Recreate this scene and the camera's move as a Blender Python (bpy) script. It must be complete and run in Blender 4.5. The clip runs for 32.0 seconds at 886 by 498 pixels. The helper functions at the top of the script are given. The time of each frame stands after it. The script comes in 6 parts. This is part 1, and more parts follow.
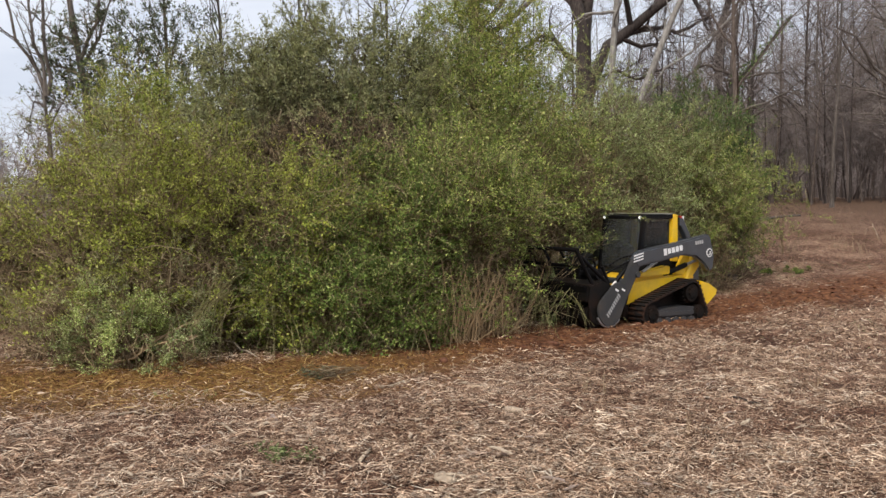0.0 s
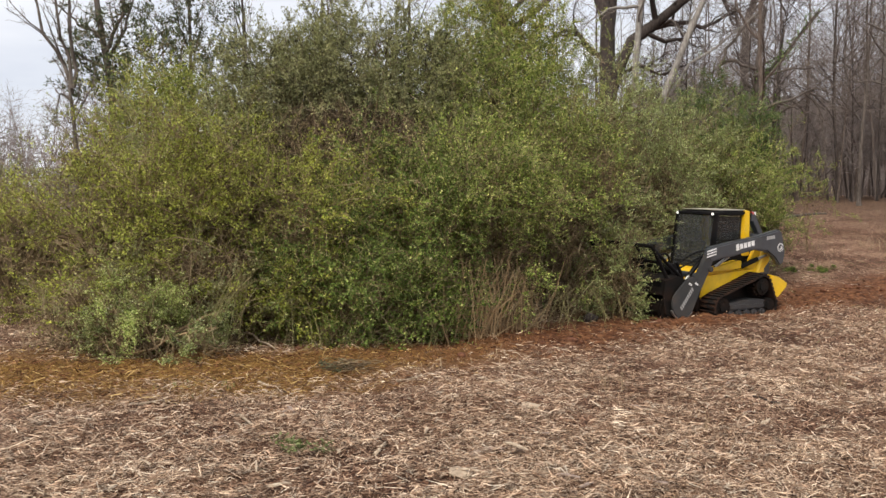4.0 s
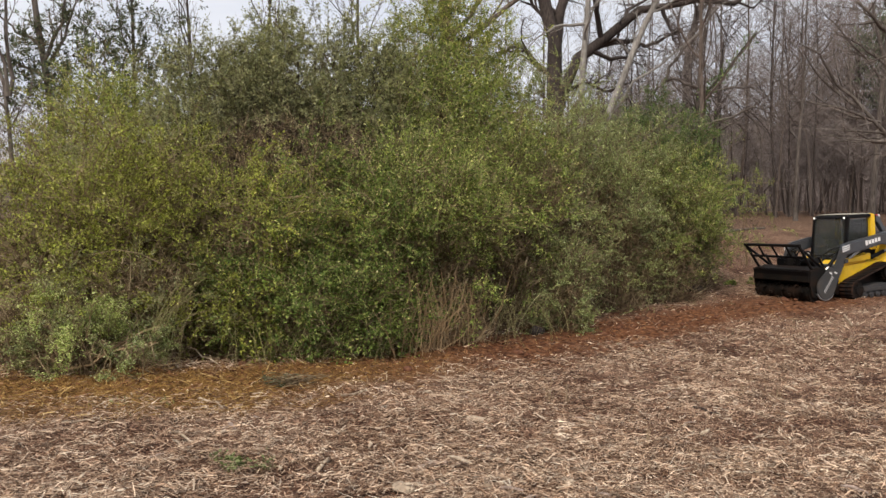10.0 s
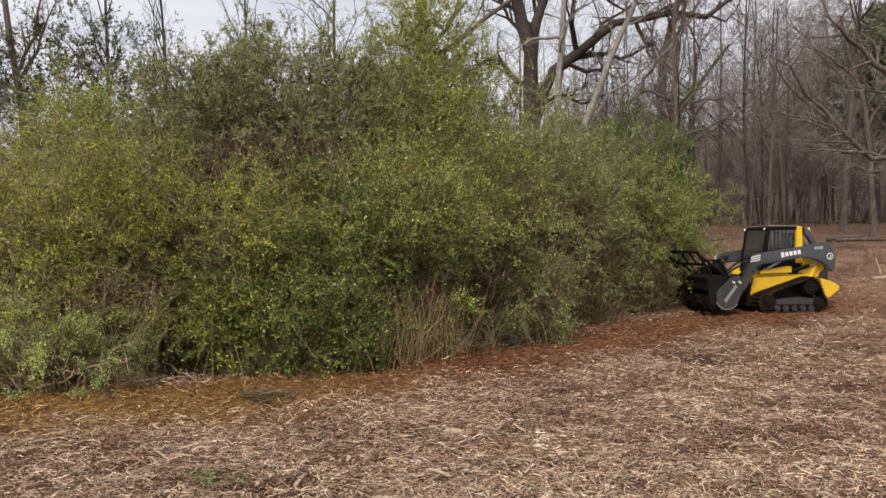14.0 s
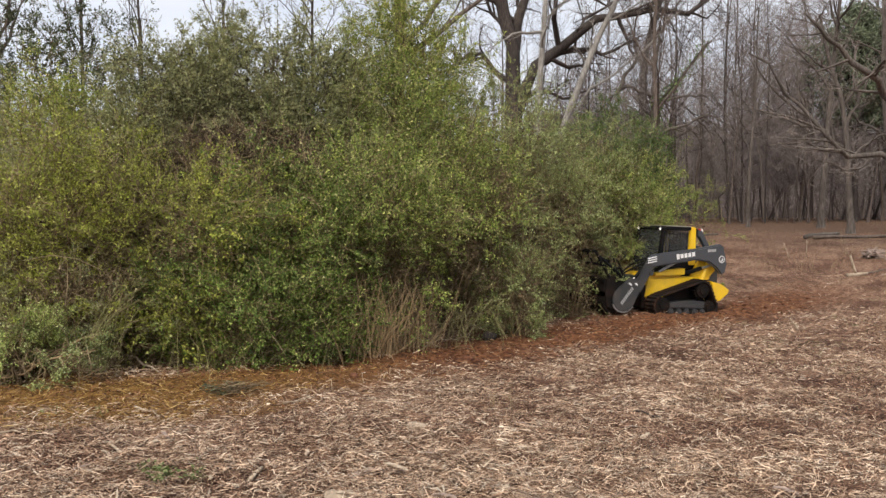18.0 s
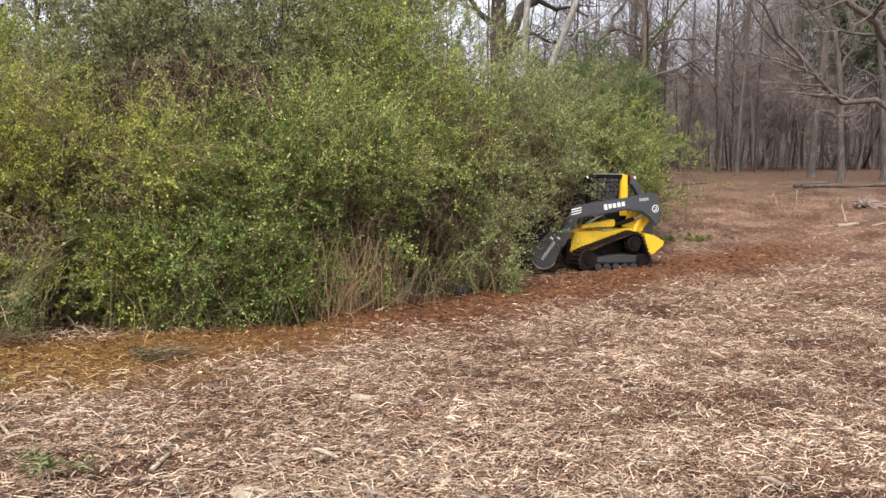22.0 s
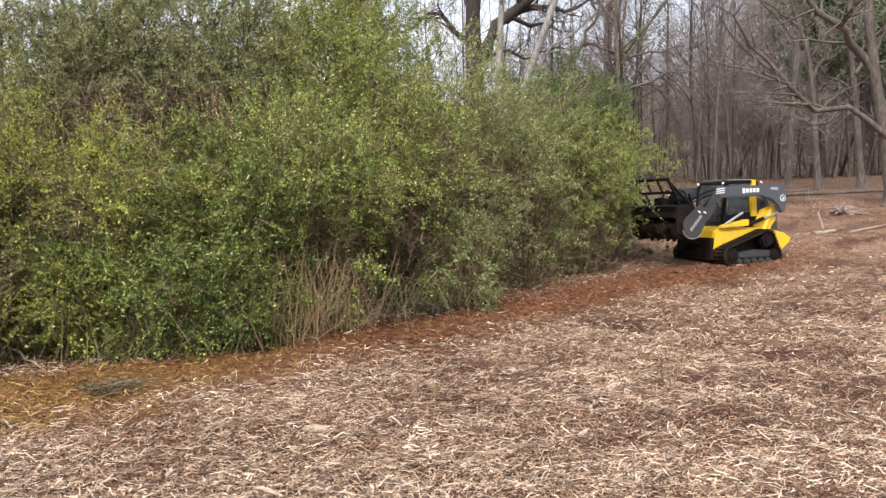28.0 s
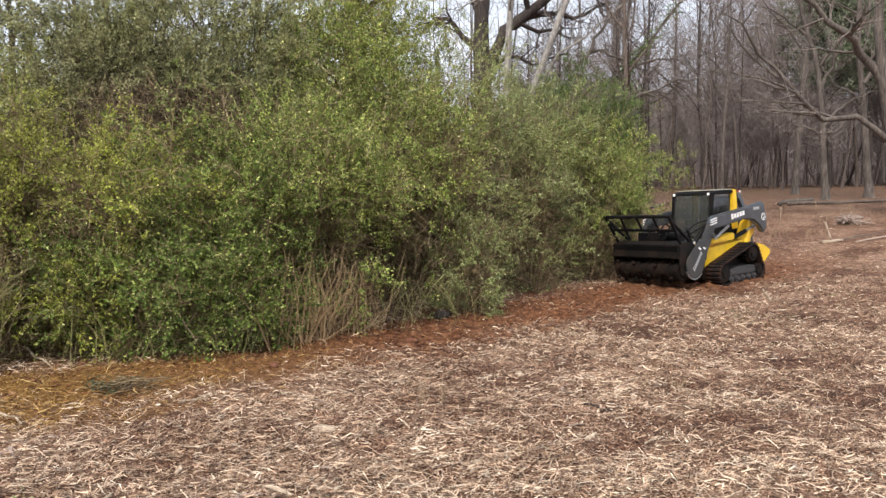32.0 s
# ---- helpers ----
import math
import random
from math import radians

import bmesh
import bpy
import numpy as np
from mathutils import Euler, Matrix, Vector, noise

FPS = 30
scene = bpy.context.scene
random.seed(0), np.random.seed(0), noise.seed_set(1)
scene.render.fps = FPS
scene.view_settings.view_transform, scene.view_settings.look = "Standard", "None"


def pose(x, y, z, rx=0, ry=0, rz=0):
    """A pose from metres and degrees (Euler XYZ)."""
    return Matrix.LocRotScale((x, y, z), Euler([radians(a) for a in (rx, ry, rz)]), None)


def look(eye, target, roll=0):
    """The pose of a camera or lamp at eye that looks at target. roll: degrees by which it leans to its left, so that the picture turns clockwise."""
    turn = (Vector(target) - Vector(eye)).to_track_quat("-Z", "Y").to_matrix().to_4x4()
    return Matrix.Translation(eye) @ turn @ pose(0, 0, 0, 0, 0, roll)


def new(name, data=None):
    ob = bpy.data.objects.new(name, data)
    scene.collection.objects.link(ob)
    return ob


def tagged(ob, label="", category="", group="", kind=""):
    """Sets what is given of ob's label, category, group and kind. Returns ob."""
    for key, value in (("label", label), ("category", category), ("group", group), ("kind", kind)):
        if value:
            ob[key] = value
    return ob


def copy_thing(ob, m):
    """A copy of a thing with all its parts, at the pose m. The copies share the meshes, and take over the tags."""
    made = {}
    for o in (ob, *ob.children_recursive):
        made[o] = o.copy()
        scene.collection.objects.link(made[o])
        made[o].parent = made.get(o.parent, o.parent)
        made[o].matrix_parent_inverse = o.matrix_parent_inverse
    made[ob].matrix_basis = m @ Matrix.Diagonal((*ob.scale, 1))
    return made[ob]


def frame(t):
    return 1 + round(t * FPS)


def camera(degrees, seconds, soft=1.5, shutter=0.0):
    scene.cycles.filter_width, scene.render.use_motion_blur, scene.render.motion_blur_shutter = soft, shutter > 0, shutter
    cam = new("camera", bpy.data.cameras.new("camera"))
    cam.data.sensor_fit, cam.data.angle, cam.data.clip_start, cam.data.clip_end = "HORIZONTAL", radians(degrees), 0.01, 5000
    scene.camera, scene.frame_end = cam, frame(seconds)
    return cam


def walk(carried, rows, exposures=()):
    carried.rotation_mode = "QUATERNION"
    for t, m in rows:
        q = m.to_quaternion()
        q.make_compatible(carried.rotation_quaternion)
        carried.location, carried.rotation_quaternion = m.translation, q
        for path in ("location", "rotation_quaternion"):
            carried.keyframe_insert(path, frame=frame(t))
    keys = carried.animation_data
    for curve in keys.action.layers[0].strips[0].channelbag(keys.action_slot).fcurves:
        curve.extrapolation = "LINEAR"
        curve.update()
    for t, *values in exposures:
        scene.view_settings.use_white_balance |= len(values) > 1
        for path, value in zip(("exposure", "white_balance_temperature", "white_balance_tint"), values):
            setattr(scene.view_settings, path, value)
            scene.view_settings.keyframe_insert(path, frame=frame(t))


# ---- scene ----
cam = camera(59, 32.0, soft=1.5)
# seconds, place, turn to the left, tilt up, lean
PATH = [
    (0.0, 0.000, -0.000, 1.760, -0.00, -2.74, -0.34),
    (0.5, 0.004, -0.012, 1.764, 0.00, -1.88, -0.59),
    (1.0, -0.002, -0.013, 1.768, 0.09, -1.85, -0.62),
    (1.5, -0.012, -0.010, 1.763, 0.68, -1.94, -0.33),
    (2.0, -0.014, 0.001, 1.759, 1.64, -2.74, -0.25),
    (2.5, -0.009, 0.000, 1.760, 1.99, -3.04, -0.10),
    (3.0, -0.004, 0.010, 1.756, 1.86, -3.05, -0.01),
    (3.5, 0.010, 0.017, 1.757, 1.82, -3.13, 0.04),
    (5.5, 0.047, 0.006, 1.761, 0.20, -3.10, 0.60),
    (6.0, 0.046, 0.017, 1.755, 0.11, -3.08, 0.55),
    (6.5, 0.048, 0.022, 1.758, -0.24, -3.04, 0.47),
    (7.0, 0.047, 0.015, 1.761, -0.49, -2.78, 0.31),
    (7.5, 0.049, 0.013, 1.758, -0.47, -2.36, 0.12),
    (8.0, 0.051, 0.013, 1.758, -0.50, -2.11, 0.01),
    (8.5, 0.054, 0.011, 1.763, -0.53, -2.19, 0.15),
    (9.0, 0.057, 0.018, 1.760, -0.84, -2.15, 0.22),
    (9.5, 0.060, 0.020, 1.755, -1.39, -2.05, 0.24),
    (10.0, 0.065, 0.029, 1.754, -2.14, -2.12, 0.43),
    (10.5, 0.065, 0.026, 1.754, -2.82, -2.11, 0.51),
    (11.0, 0.070, 0.032, 1.752, -3.29, -2.09, 0.52),
    (11.5, 0.073, 0.034, 1.751, -3.50, -2.05, 0.35),
    (12.0, 0.071, 0.035, 1.751, -3.60, -2.05, 0.20),
    (12.5, 0.071, 0.023, 1.751, -3.61, -1.90, 0.11),
    (13.0, 0.073, 0.021, 1.755, -3.66, -1.54, 0.12),
    (13.5, 0.078, 0.021, 1.757, -3.69, -1.41, 0.07),
    (14.0, 0.076, 0.017, 1.757, -3.71, -1.24, 0.01),
    (14.5, 0.077, 0.015, 1.755, -3.73, -0.91, -0.12),
    (15.0, 0.072, 0.017, 1.750, -3.69, -0.25, -0.22),
    (15.5, 0.070, 0.010, 1.759, -3.66, 0.24, -0.25),
    (17.5, 0.152, 0.050, 1.737, -3.66, -0.32, -0.01),
    (18.0, 0.258, 0.077, 1.735, -4.89, -1.62, 0.46),
    (18.5, 0.311, 0.137, 1.733, -5.29, -1.80, 0.95),
    (19.0, 0.347, 0.228, 1.736, -5.46, -1.79, 1.28),
    (19.5, 0.394, 0.306, 1.736, -5.75, -2.50, 1.03),
    (20.0, 0.495, 0.390, 1.724, -6.56, -3.55, 0.70),
    (20.5, 0.631, 0.489, 1.733, -6.05, -4.60, 0.97),
    (21.0, 0.671, 0.635, 1.727, -5.94, -5.24, 1.24),
    (21.5, 0.633, 0.797, 1.736, -5.80, -5.39, 1.31),
    (22.0, 0.663, 0.903, 1.729, -5.70, -5.37, 0.55),
    (22.5, 0.767, 1.005, 1.721, -5.60, -5.35, 0.43),
    (23.0, 0.816, 1.090, 1.715, -5.43, -4.65, 0.19),
    (23.5, 0.832, 1.138, 1.716, -6.01, -4.44, -0.16),
    (24.0, 0.862, 1.143, 1.712, -7.42, -4.23, -0.15),
    (24.5, 0.878, 1.136, 1.712, -7.31, -4.06, -0.24),
    (25.0, 0.895, 1.129, 1.719, -7.14, -3.95, -0.43),
    (25.5, 0.899, 1.124, 1.719, -6.97, -3.96, -0.47),
    (27.5, 0.926, 1.139, 1.711, -6.86, -4.04, -0.96),
    (28.0, 0.918, 1.149, 1.710, -6.80, -4.02, -1.02),
    (28.5, 0.922, 1.146, 1.713, -6.76, -3.84, -1.05),
    (29.0, 0.918, 1.144, 1.710, -7.08, -3.69, -1.03),
    (29.5, 0.919, 1.144, 1.708, -7.14, -3.64, -0.88),
    (30.0, 0.917, 1.150, 1.708, -7.04, -3.64, -0.88),
    (30.5, 0.910, 1.146, 1.708, -7.04, -3.64, -0.87),
    (31.0, 0.916, 1.142, 1.711, -7.09, -3.59, -0.93),
    (31.5, 0.904, 1.136, 1.714, -6.91, -3.65, -0.69),
    (32.0, 0.879, 1.125, 1.695, -6.44, -3.65, -0.32),
]


def carried_pose(x, y, z, yaw, tilt, lean):
    return pose(x, y, z, 90 + tilt, 0, yaw) @ pose(0, 0, 0, 0, 0, lean)


EXPOSURES = [(0, -0.05, 6450, 10), (1, -0.15, 6500, 10), (2, 0.0, 6700, 10), (3, 0.06, 6700, 10), (6, -0.04, 6800, 10), (7, -0.06, 6750, 10), (8, -0.15, 6650, 11), (9, -0.15, 6800, 11), (10, -0.08, 6750, 11), (11, -0.03, 6750, 10), (12, 0.13, 6800, 10), (13, -0.13, 6800, 10), (14, -0.13, 6850, 11.5), (15, -0.33, 6950, 12.5), (16.5, -0.23, 6800, 11.5), (18, 0.02, 6600, 10), (19, 0.36, 6650, 10), (20, 0.31, 6600, 10.5), (21, 0.47, 6480, 11), (22, 0.5, 6380, 11), (25, 0.51, 6350, 11.5), (28, 0.52, 6350, 11), (30, 0.43, 6370, 11), (32, 0.4, 6400, 10)]
walk(cam, [(t, carried_pose(*p)) for t, *p in PATH], EXPOSURES)

# ---- sky and sun: bright overcast ----
SUN_UP, SUN_TURN = 49, 205
world = bpy.data.worlds.new("overcast")
scene.world = world
world.use_nodes = True
wn, wl = world.node_tree.nodes, world.node_tree.links
wn.clear()
w_out = wn.new("ShaderNodeOutputWorld")
w_bg = wn.new("ShaderNodeBackground")
w_sky = wn.new("ShaderNodeTexSky")
w_sky.sky_type = "NISHITA"
w_sky.sun_disc = False
w_sky.sun_elevation, w_sky.sun_rotation = radians(SUN_UP), radians(SUN_TURN)
w_sky.air_density, w_sky.dust_density = 1.0, 3.0
w_mix = wn.new("ShaderNodeMix")
w_mix.data_type = "RGBA"
w_noise = wn.new("ShaderNodeTexNoise")
w_noise.inputs["Scale"].default_value = 2.6
w_noise.inputs["Detail"].default_value = 6
w_coord = wn.new("ShaderNodeTexCoord")
w_map = wn.new("ShaderNodeMapping")
w_map.inputs["Scale"].default_value = (1, 1, 3.5)
w_ramp = wn.new("ShaderNodeValToRGB")
w_ramp.color_ramp.elements[0].position, w_ramp.color_ramp.elements[0].color = 0.35, (5.4, 5.8, 6.7, 1)
w_ramp.color_ramp.elements[1].position, w_ramp.color_ramp.elements[1].color = 0.68, (7.6, 7.8, 8.3, 1)
w_mix.inputs["Factor"].default_value = 0.88
wl.new(w_coord.outputs["Generated"], w_map.inputs["Vector"])
wl.new(w_map.outputs["Vector"], w_noise.inputs["Vector"])
wl.new(w_noise.outputs["Fac"], w_ramp.inputs["Fac"])
wl.new(w_sky.outputs["Color"], w_mix.inputs["A"])
wl.new(w_ramp.outputs["Color"], w_mix.inputs["B"])
wl.new(w_mix.outputs["Result"], w_bg.inputs["Color"])
w_bg.inputs["Strength"].default_value = 0.14
wl.new(w_bg.outputs["Background"], w_out.inputs["Surface"])

sun = new("sun", bpy.data.lights.new("sun", "SUN"))
sun.data.energy, sun.data.angle, sun.data.color = 3.4, radians(25), (1.0, 0.93, 0.82)
a = radians(SUN_TURN)
sun.matrix_world = look((0, 0, 0), (-math.sin(a) * math.cos(radians(SUN_UP)), -math.cos(a) * math.cos(radians(SUN_UP)), -math.sin(radians(SUN_UP))))


# ---- materials ----
def material(name, rough=0.7, metal=0.0):
    m = bpy.data.materials.new(name)
    m.use_nodes = True
    b = m.node_tree.nodes["Principled BSDF"]
    b.inputs["Roughness"].default_value, b.inputs["Metallic"].default_value = rough, metal
    b.inputs["Specular IOR Level"].default_value = 0.25
    return m, m.node_tree.nodes, m.node_tree.links, b


def ramp(nodes, stops):
    r = nodes.new("ShaderNodeValToRGB")
    e = r.color_ramp.elements
    while len(e) < len(stops):
        e.new(0.5)
    for el, (p, c) in zip(e, stops):
        el.position, el.color = p, (*c, 1)
    return r


def noise_node(nodes, links, scale, detail=4, vec=None):
    n = nodes.new("ShaderNodeTexNoise")
    n.inputs["Scale"].default_value, n.inputs["Detail"].default_value = scale, detail
    if vec is None:
        c = nodes.new("ShaderNodeNewGeometry")
        vec = c.outputs["Position"]
    links.new(vec, n.inputs["Vector"])
    return n


def mixed(nodes, links, fac, a, b, kind="MIX"):
    m = nodes.new("ShaderNodeMix")
    m.data_type, m.blend_type = "RGBA", kind
    for socket, value in (("Factor", fac), ("A", a), ("B", b)):
        if isinstance(value, (int, float)):
            m.inputs[socket].default_value = value
        elif isinstance(value, tuple):
            m.inputs[socket].default_value = (*value, 1)
        else:
            links.new(value, m.inputs[socket])
    return m.outputs["Result"]


def bump(nodes, links, b, height, strength, distance):
    n = nodes.new("ShaderNodeBump")
    n.inputs["Strength"].default_value, n.inputs["Distance"].default_value = strength, distance
    links.new(height, n.inputs["Height"])
    links.new(n.outputs["Normal"], b.inputs["Normal"])


def pieces_material(name, stops, rough=0.75, patch=((0.75, 0.75, 0.75), (1.2, 1.2, 1.2)), patch_scale=0.8, sheen=0.0, mottle=0.0):
    """Many small pieces: each takes its own tone; broad patches vary them together."""
    m, n, l, b = material(name, rough)
    g = n.new("ShaderNodeNewGeometry")
    r = ramp(n, stops)
    l.new(g.outputs["Random Per Island"], r.inputs["Fac"])
    big = noise_node(n, l, patch_scale, 3)
    pr = ramp(n, [(0.3, patch[0]), (0.7, patch[1])])
    l.new(big.outputs["Fac"], pr.inputs["Fac"])
    c = mixed(n, l, 1.0, r.outputs["Color"], pr.outputs["Color"], "MULTIPLY")
    if mottle:
        small = noise_node(n, l, mottle, 3)
        mr = ramp(n, [(0.36, (0.62, 0.65, 0.64)), (0.64, (1.27, 1.23, 1.13))])
        l.new(small.outputs["Fac"], mr.inputs["Fac"])
        c = mixed(n, l, 1.0, c, mr.outputs["Color"], "MULTIPLY")
    l.new(c, b.inputs["Base Color"])
    b.inputs["Specular IOR Level"].default_value = 0.2
    if sheen:
        t = n.new("ShaderNodeBsdfTranslucent")
        l.new(c, t.inputs["Color"])
        x = n.new("ShaderNodeMixShader")
        x.inputs["Fac"].default_value = sheen
        l.new(b.outputs["BSDF"], x.inputs[1])
        l.new(t.outputs["BSDF"], x.inputs[2])
        l.new(x.outputs["Shader"], n["Material Output"].inputs["Surface"])
    return m


def bark_material(name, dark, light, scale=6.0, moss=None):
    m, n, l, b = material(name, 0.9)
    tc = n.new("ShaderNodeTexCoord")
    mp = n.new("ShaderNodeMapping")
    mp.inputs["Scale"].default_value = (1, 1, 0.18)
    l.new(tc.outputs["Object"], mp.inputs["Vector"])
    fine = noise_node(n, l, scale * 3, 6, mp.outputs["Vector"])
    big = noise_node(n, l, 0.7, 3, tc.outputs["Object"])
    r = ramp(n, [(0.3, dark), (0.7, light)])
    l.new(fine.outputs["Fac"], r.inputs["Fac"])
    pr = ramp(n, [(0.3, (0.7, 0.7, 0.7)), (0.7, moss or (1.25, 1.25, 1.25))])
    l.new(big.outputs["Fac"], pr.inputs["Fac"])
    l.new(mixed(n, l, 1.0, r.outputs["Color"], pr.outputs["Color"], "MULTIPLY"), b.inputs["Base Color"])
    bump(n, l, b, fine.outputs["Fac"], 0.6, 0.03)
    return m


LEAFY = dict(patch=((0.8, 0.77, 0.74), (1.25, 1.2, 1.0)), patch_scale=0.9, mottle=7.5)
LEAF_GREEN = pieces_material("leaf_green", [(0.0, (0.059, 0.063, 0.023)), (0.25, (0.147, 0.201, 0.042)), (0.6, (0.315, 0.413, 0.088)), (0.85, (0.533, 0.607, 0.158)), (0.96, (0.771, 0.741, 0.294)), (1.0, (0.85, 0.79, 0.504))], 0.5, sheen=0.35, **LEAFY)
LEAF_MID = pieces_material("leaf_mid_green", [(0.0, (0.049, 0.061, 0.022)), (0.25, (0.127, 0.182, 0.046)), (0.6, (0.264, 0.374, 0.096)), (0.85, (0.47, 0.573, 0.179)), (0.96, (0.705, 0.716, 0.303)), (1.0, (0.85, 0.79, 0.51))], 0.5, sheen=0.32, **LEAFY)
LEAF_DEEP = pieces_material("leaf_deep_green", [(0.0, (0.035, 0.045, 0.014)), (0.25, (0.079, 0.132, 0.03)), (0.65, (0.178, 0.276, 0.067)), (0.88, (0.345, 0.455, 0.144)), (0.97, (0.552, 0.578, 0.238)), (1.0, (0.668, 0.639, 0.413))], 0.45, sheen=0.3, **LEAFY)
LEAF_YELLOW = pieces_material("leaf_yellow_green", [(0.0, (0.086, 0.067, 0.03)), (0.25, (0.177, 0.186, 0.048)), (0.6, (0.323, 0.398, 0.08)), (0.85, (0.457, 0.521, 0.113)), (0.96, (0.565, 0.584, 0.194)), (1.0, (0.657, 0.691, 0.349))], 0.55, sheen=0.35, **LEAFY)
LEAF_OLIVE = pieces_material("leaf_olive", [(0.0, (0.073, 0.07, 0.047)), (0.25, (0.166, 0.2, 0.083)), (0.6, (0.308, 0.395, 0.164)), (0.85, (0.477, 0.567, 0.285)), (0.96, (0.625, 0.715, 0.463)), (1.0, (0.719, 0.808, 0.594))], 0.55, sheen=0.35, **LEAFY)
LEAF_GREY = pieces_material("leaf_grey_green", [(0.0, (0.15, 0.149, 0.088)), (0.3, (0.233, 0.251, 0.137)), (0.62, (0.316, 0.344, 0.192)), (0.88, (0.402, 0.427, 0.253)), (1.0, (0.49, 0.501, 0.33))], 0.55, sheen=0.35, **LEAFY)
FILLER_LEAF = pieces_material("filler_leaf", [(0.0, (0.072, 0.053, 0.03)), (0.5, (0.135, 0.106, 0.053)), (1.0, (0.216, 0.178, 0.09))], 0.8)
# colour darkened so the airy trees' leaves stand as silhouettes against the sky
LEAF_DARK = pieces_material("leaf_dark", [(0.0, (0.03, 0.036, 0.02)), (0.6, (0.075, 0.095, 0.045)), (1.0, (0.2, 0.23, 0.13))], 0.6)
LEAF_IVY = pieces_material("leaf_ivy", [(0.0, (0.027, 0.051, 0.017)), (0.4, (0.067, 0.131, 0.032)), (0.8, (0.128, 0.226, 0.056)), (0.95, (0.231, 0.342, 0.119)), (1.0, (0.365, 0.466, 0.232))], 0.4, sheen=0.15, **LEAFY)
TWIG = pieces_material("twig_bark", [(0.0, (0.08, 0.053, 0.03)), (0.5, (0.19, 0.134, 0.076)), (0.85, (0.31, 0.235, 0.139)), (1.0, (0.48, 0.384, 0.244))], 0.85)
# dead brown twigs, darkened further for the shade beneath the dome's overhang
SHADED_TWIG = pieces_material("shaded_dead_twigs", [(0.0, (0.027, 0.018, 0.013)), (0.5, (0.068, 0.048, 0.032)), (1.0, (0.178, 0.135, 0.095))], 0.85)
CANE = pieces_material("cane_bark", [(0.0, (0.13, 0.08, 0.045)), (0.5, (0.31, 0.21, 0.115)), (1.0, (0.55, 0.41, 0.25))], 0.8)
BARK_GREY = bark_material("bark_grey", (0.055, 0.044, 0.038), (0.165, 0.14, 0.122))
BARK_BROWN = bark_material("bark_brown", (0.06, 0.045, 0.038), (0.19, 0.15, 0.125))
BARK_PALE = bark_material("bark_pale", (0.14, 0.125, 0.11), (0.36, 0.34, 0.31))
BARK_DARK = bark_material("bark_dark", (0.025, 0.02, 0.018), (0.085, 0.068, 0.06))
FAR_TWIG = pieces_material("far_twigs", [(0.0, (0.140, 0.113, 0.104)), (0.5, (0.215, 0.179, 0.166)), (1.0, (0.330, 0.285, 0.266))], 0.9)
FAR_STEM = pieces_material("far_stems", [(0.0, (0.055, 0.041, 0.036)), (0.6, (0.115, 0.09, 0.08)), (1.0, (0.2, 0.165, 0.147))], 0.9)
PALE_TWIG = pieces_material("pale_twigs", [(0.0, (0.150, 0.121, 0.108)), (0.5, (0.225, 0.187, 0.169)), (1.0, (0.360, 0.312, 0.282))], 0.9)
NEEDLE = pieces_material("pine_needles", [(0.0, (0.078, 0.1, 0.06)), (0.6, (0.15, 0.181, 0.108)), (1.0, (0.26, 0.294, 0.195))], 0.7)
STRAW = pieces_material("straw", [(0.0, (0.05, 0.028, 0.02)), (0.22, (0.17, 0.109, 0.079)), (0.55, (0.43, 0.31, 0.234)), (0.86, (0.7, 0.566, 0.455)), (1.0, (0.85, 0.765, 0.66))], 0.8, patch=((0.74, 0.66, 0.61), (1.19, 1.16, 1.13)), patch_scale=0.8, mottle=13)
GOLD_STRAW = pieces_material("golden_straw", [(0.0, (0.076, 0.036, 0.009)), (0.4, (0.2, 0.105, 0.028)), (0.8, (0.367, 0.22, 0.069)), (1.0, (0.626, 0.45, 0.194))], 0.8, patch_scale=0.7)
DARK_SHRED = pieces_material("dark_shreds", [(0.0, (0.025, 0.014, 0.01)), (0.6, (0.07, 0.04, 0.028)), (1.0, (0.16, 0.1, 0.07))], 0.85)
MULCH_RED = pieces_material("red_mulch", [(0.0, (0.055, 0.021, 0.01)), (0.5, (0.16, 0.066, 0.028)), (0.85, (0.25, 0.12, 0.054)), (1.0, (0.4, 0.24, 0.12))], 0.85, patch_scale=0.9)

# ---- the lie of the land ----
GROUND_S = [-60, -10, 0, 6, 9, 14, 19, 23, 28.6, 35, 46, 60, 90, 140, 600]
GROUND_Z = [0.3, 0.05, 0, -0.1, -0.2, -0.4, -0.33, -0.12, 0.4, 1.25, 1.85, 2.4, 3.0, 3.4, 4]
# middle line of the strip of churned red soil
STRIP = [(-30, 5.5), (-9, 7.3), (-4.2, 8.3), (-2.2, 8.6), (-0.6, 9.8), (1.5, 12.2), (3.7, 14.7), (5.8, 16.5), (7.6, 17.6), (9.6, 18.8), (12.0, 20.2), (14.5, 21.6), (19, 23.2), (26, 25)]


def lie(x, y):
    s = 0.55 * np.asarray(x, float) + 0.83 * np.asarray(y, float)
    return sum(np.interp(s + k, GROUND_S, GROUND_Z) for k in (-2, -1, 0, 1, 2)) / 5


def waves(x, y, seed, scale, octaves=4):
    """A soft random field between about -1 and 1."""
    g = np.random.default_rng(seed)
    v = np.zeros_like(np.asarray(x, float))
    amp = 1.0
    for o in range(octaves):
        for _ in range(3):
            a, p = g.uniform(0, 2 * math.pi, 2)
            f = 2 * math.pi / scale * g.uniform(0.7, 1.4)
            v = v + amp * np.sin(f * (np.cos(a) * x + np.sin(a) * y) + p) / 3
        amp, scale = amp * 0.55, scale * 0.47
    return v


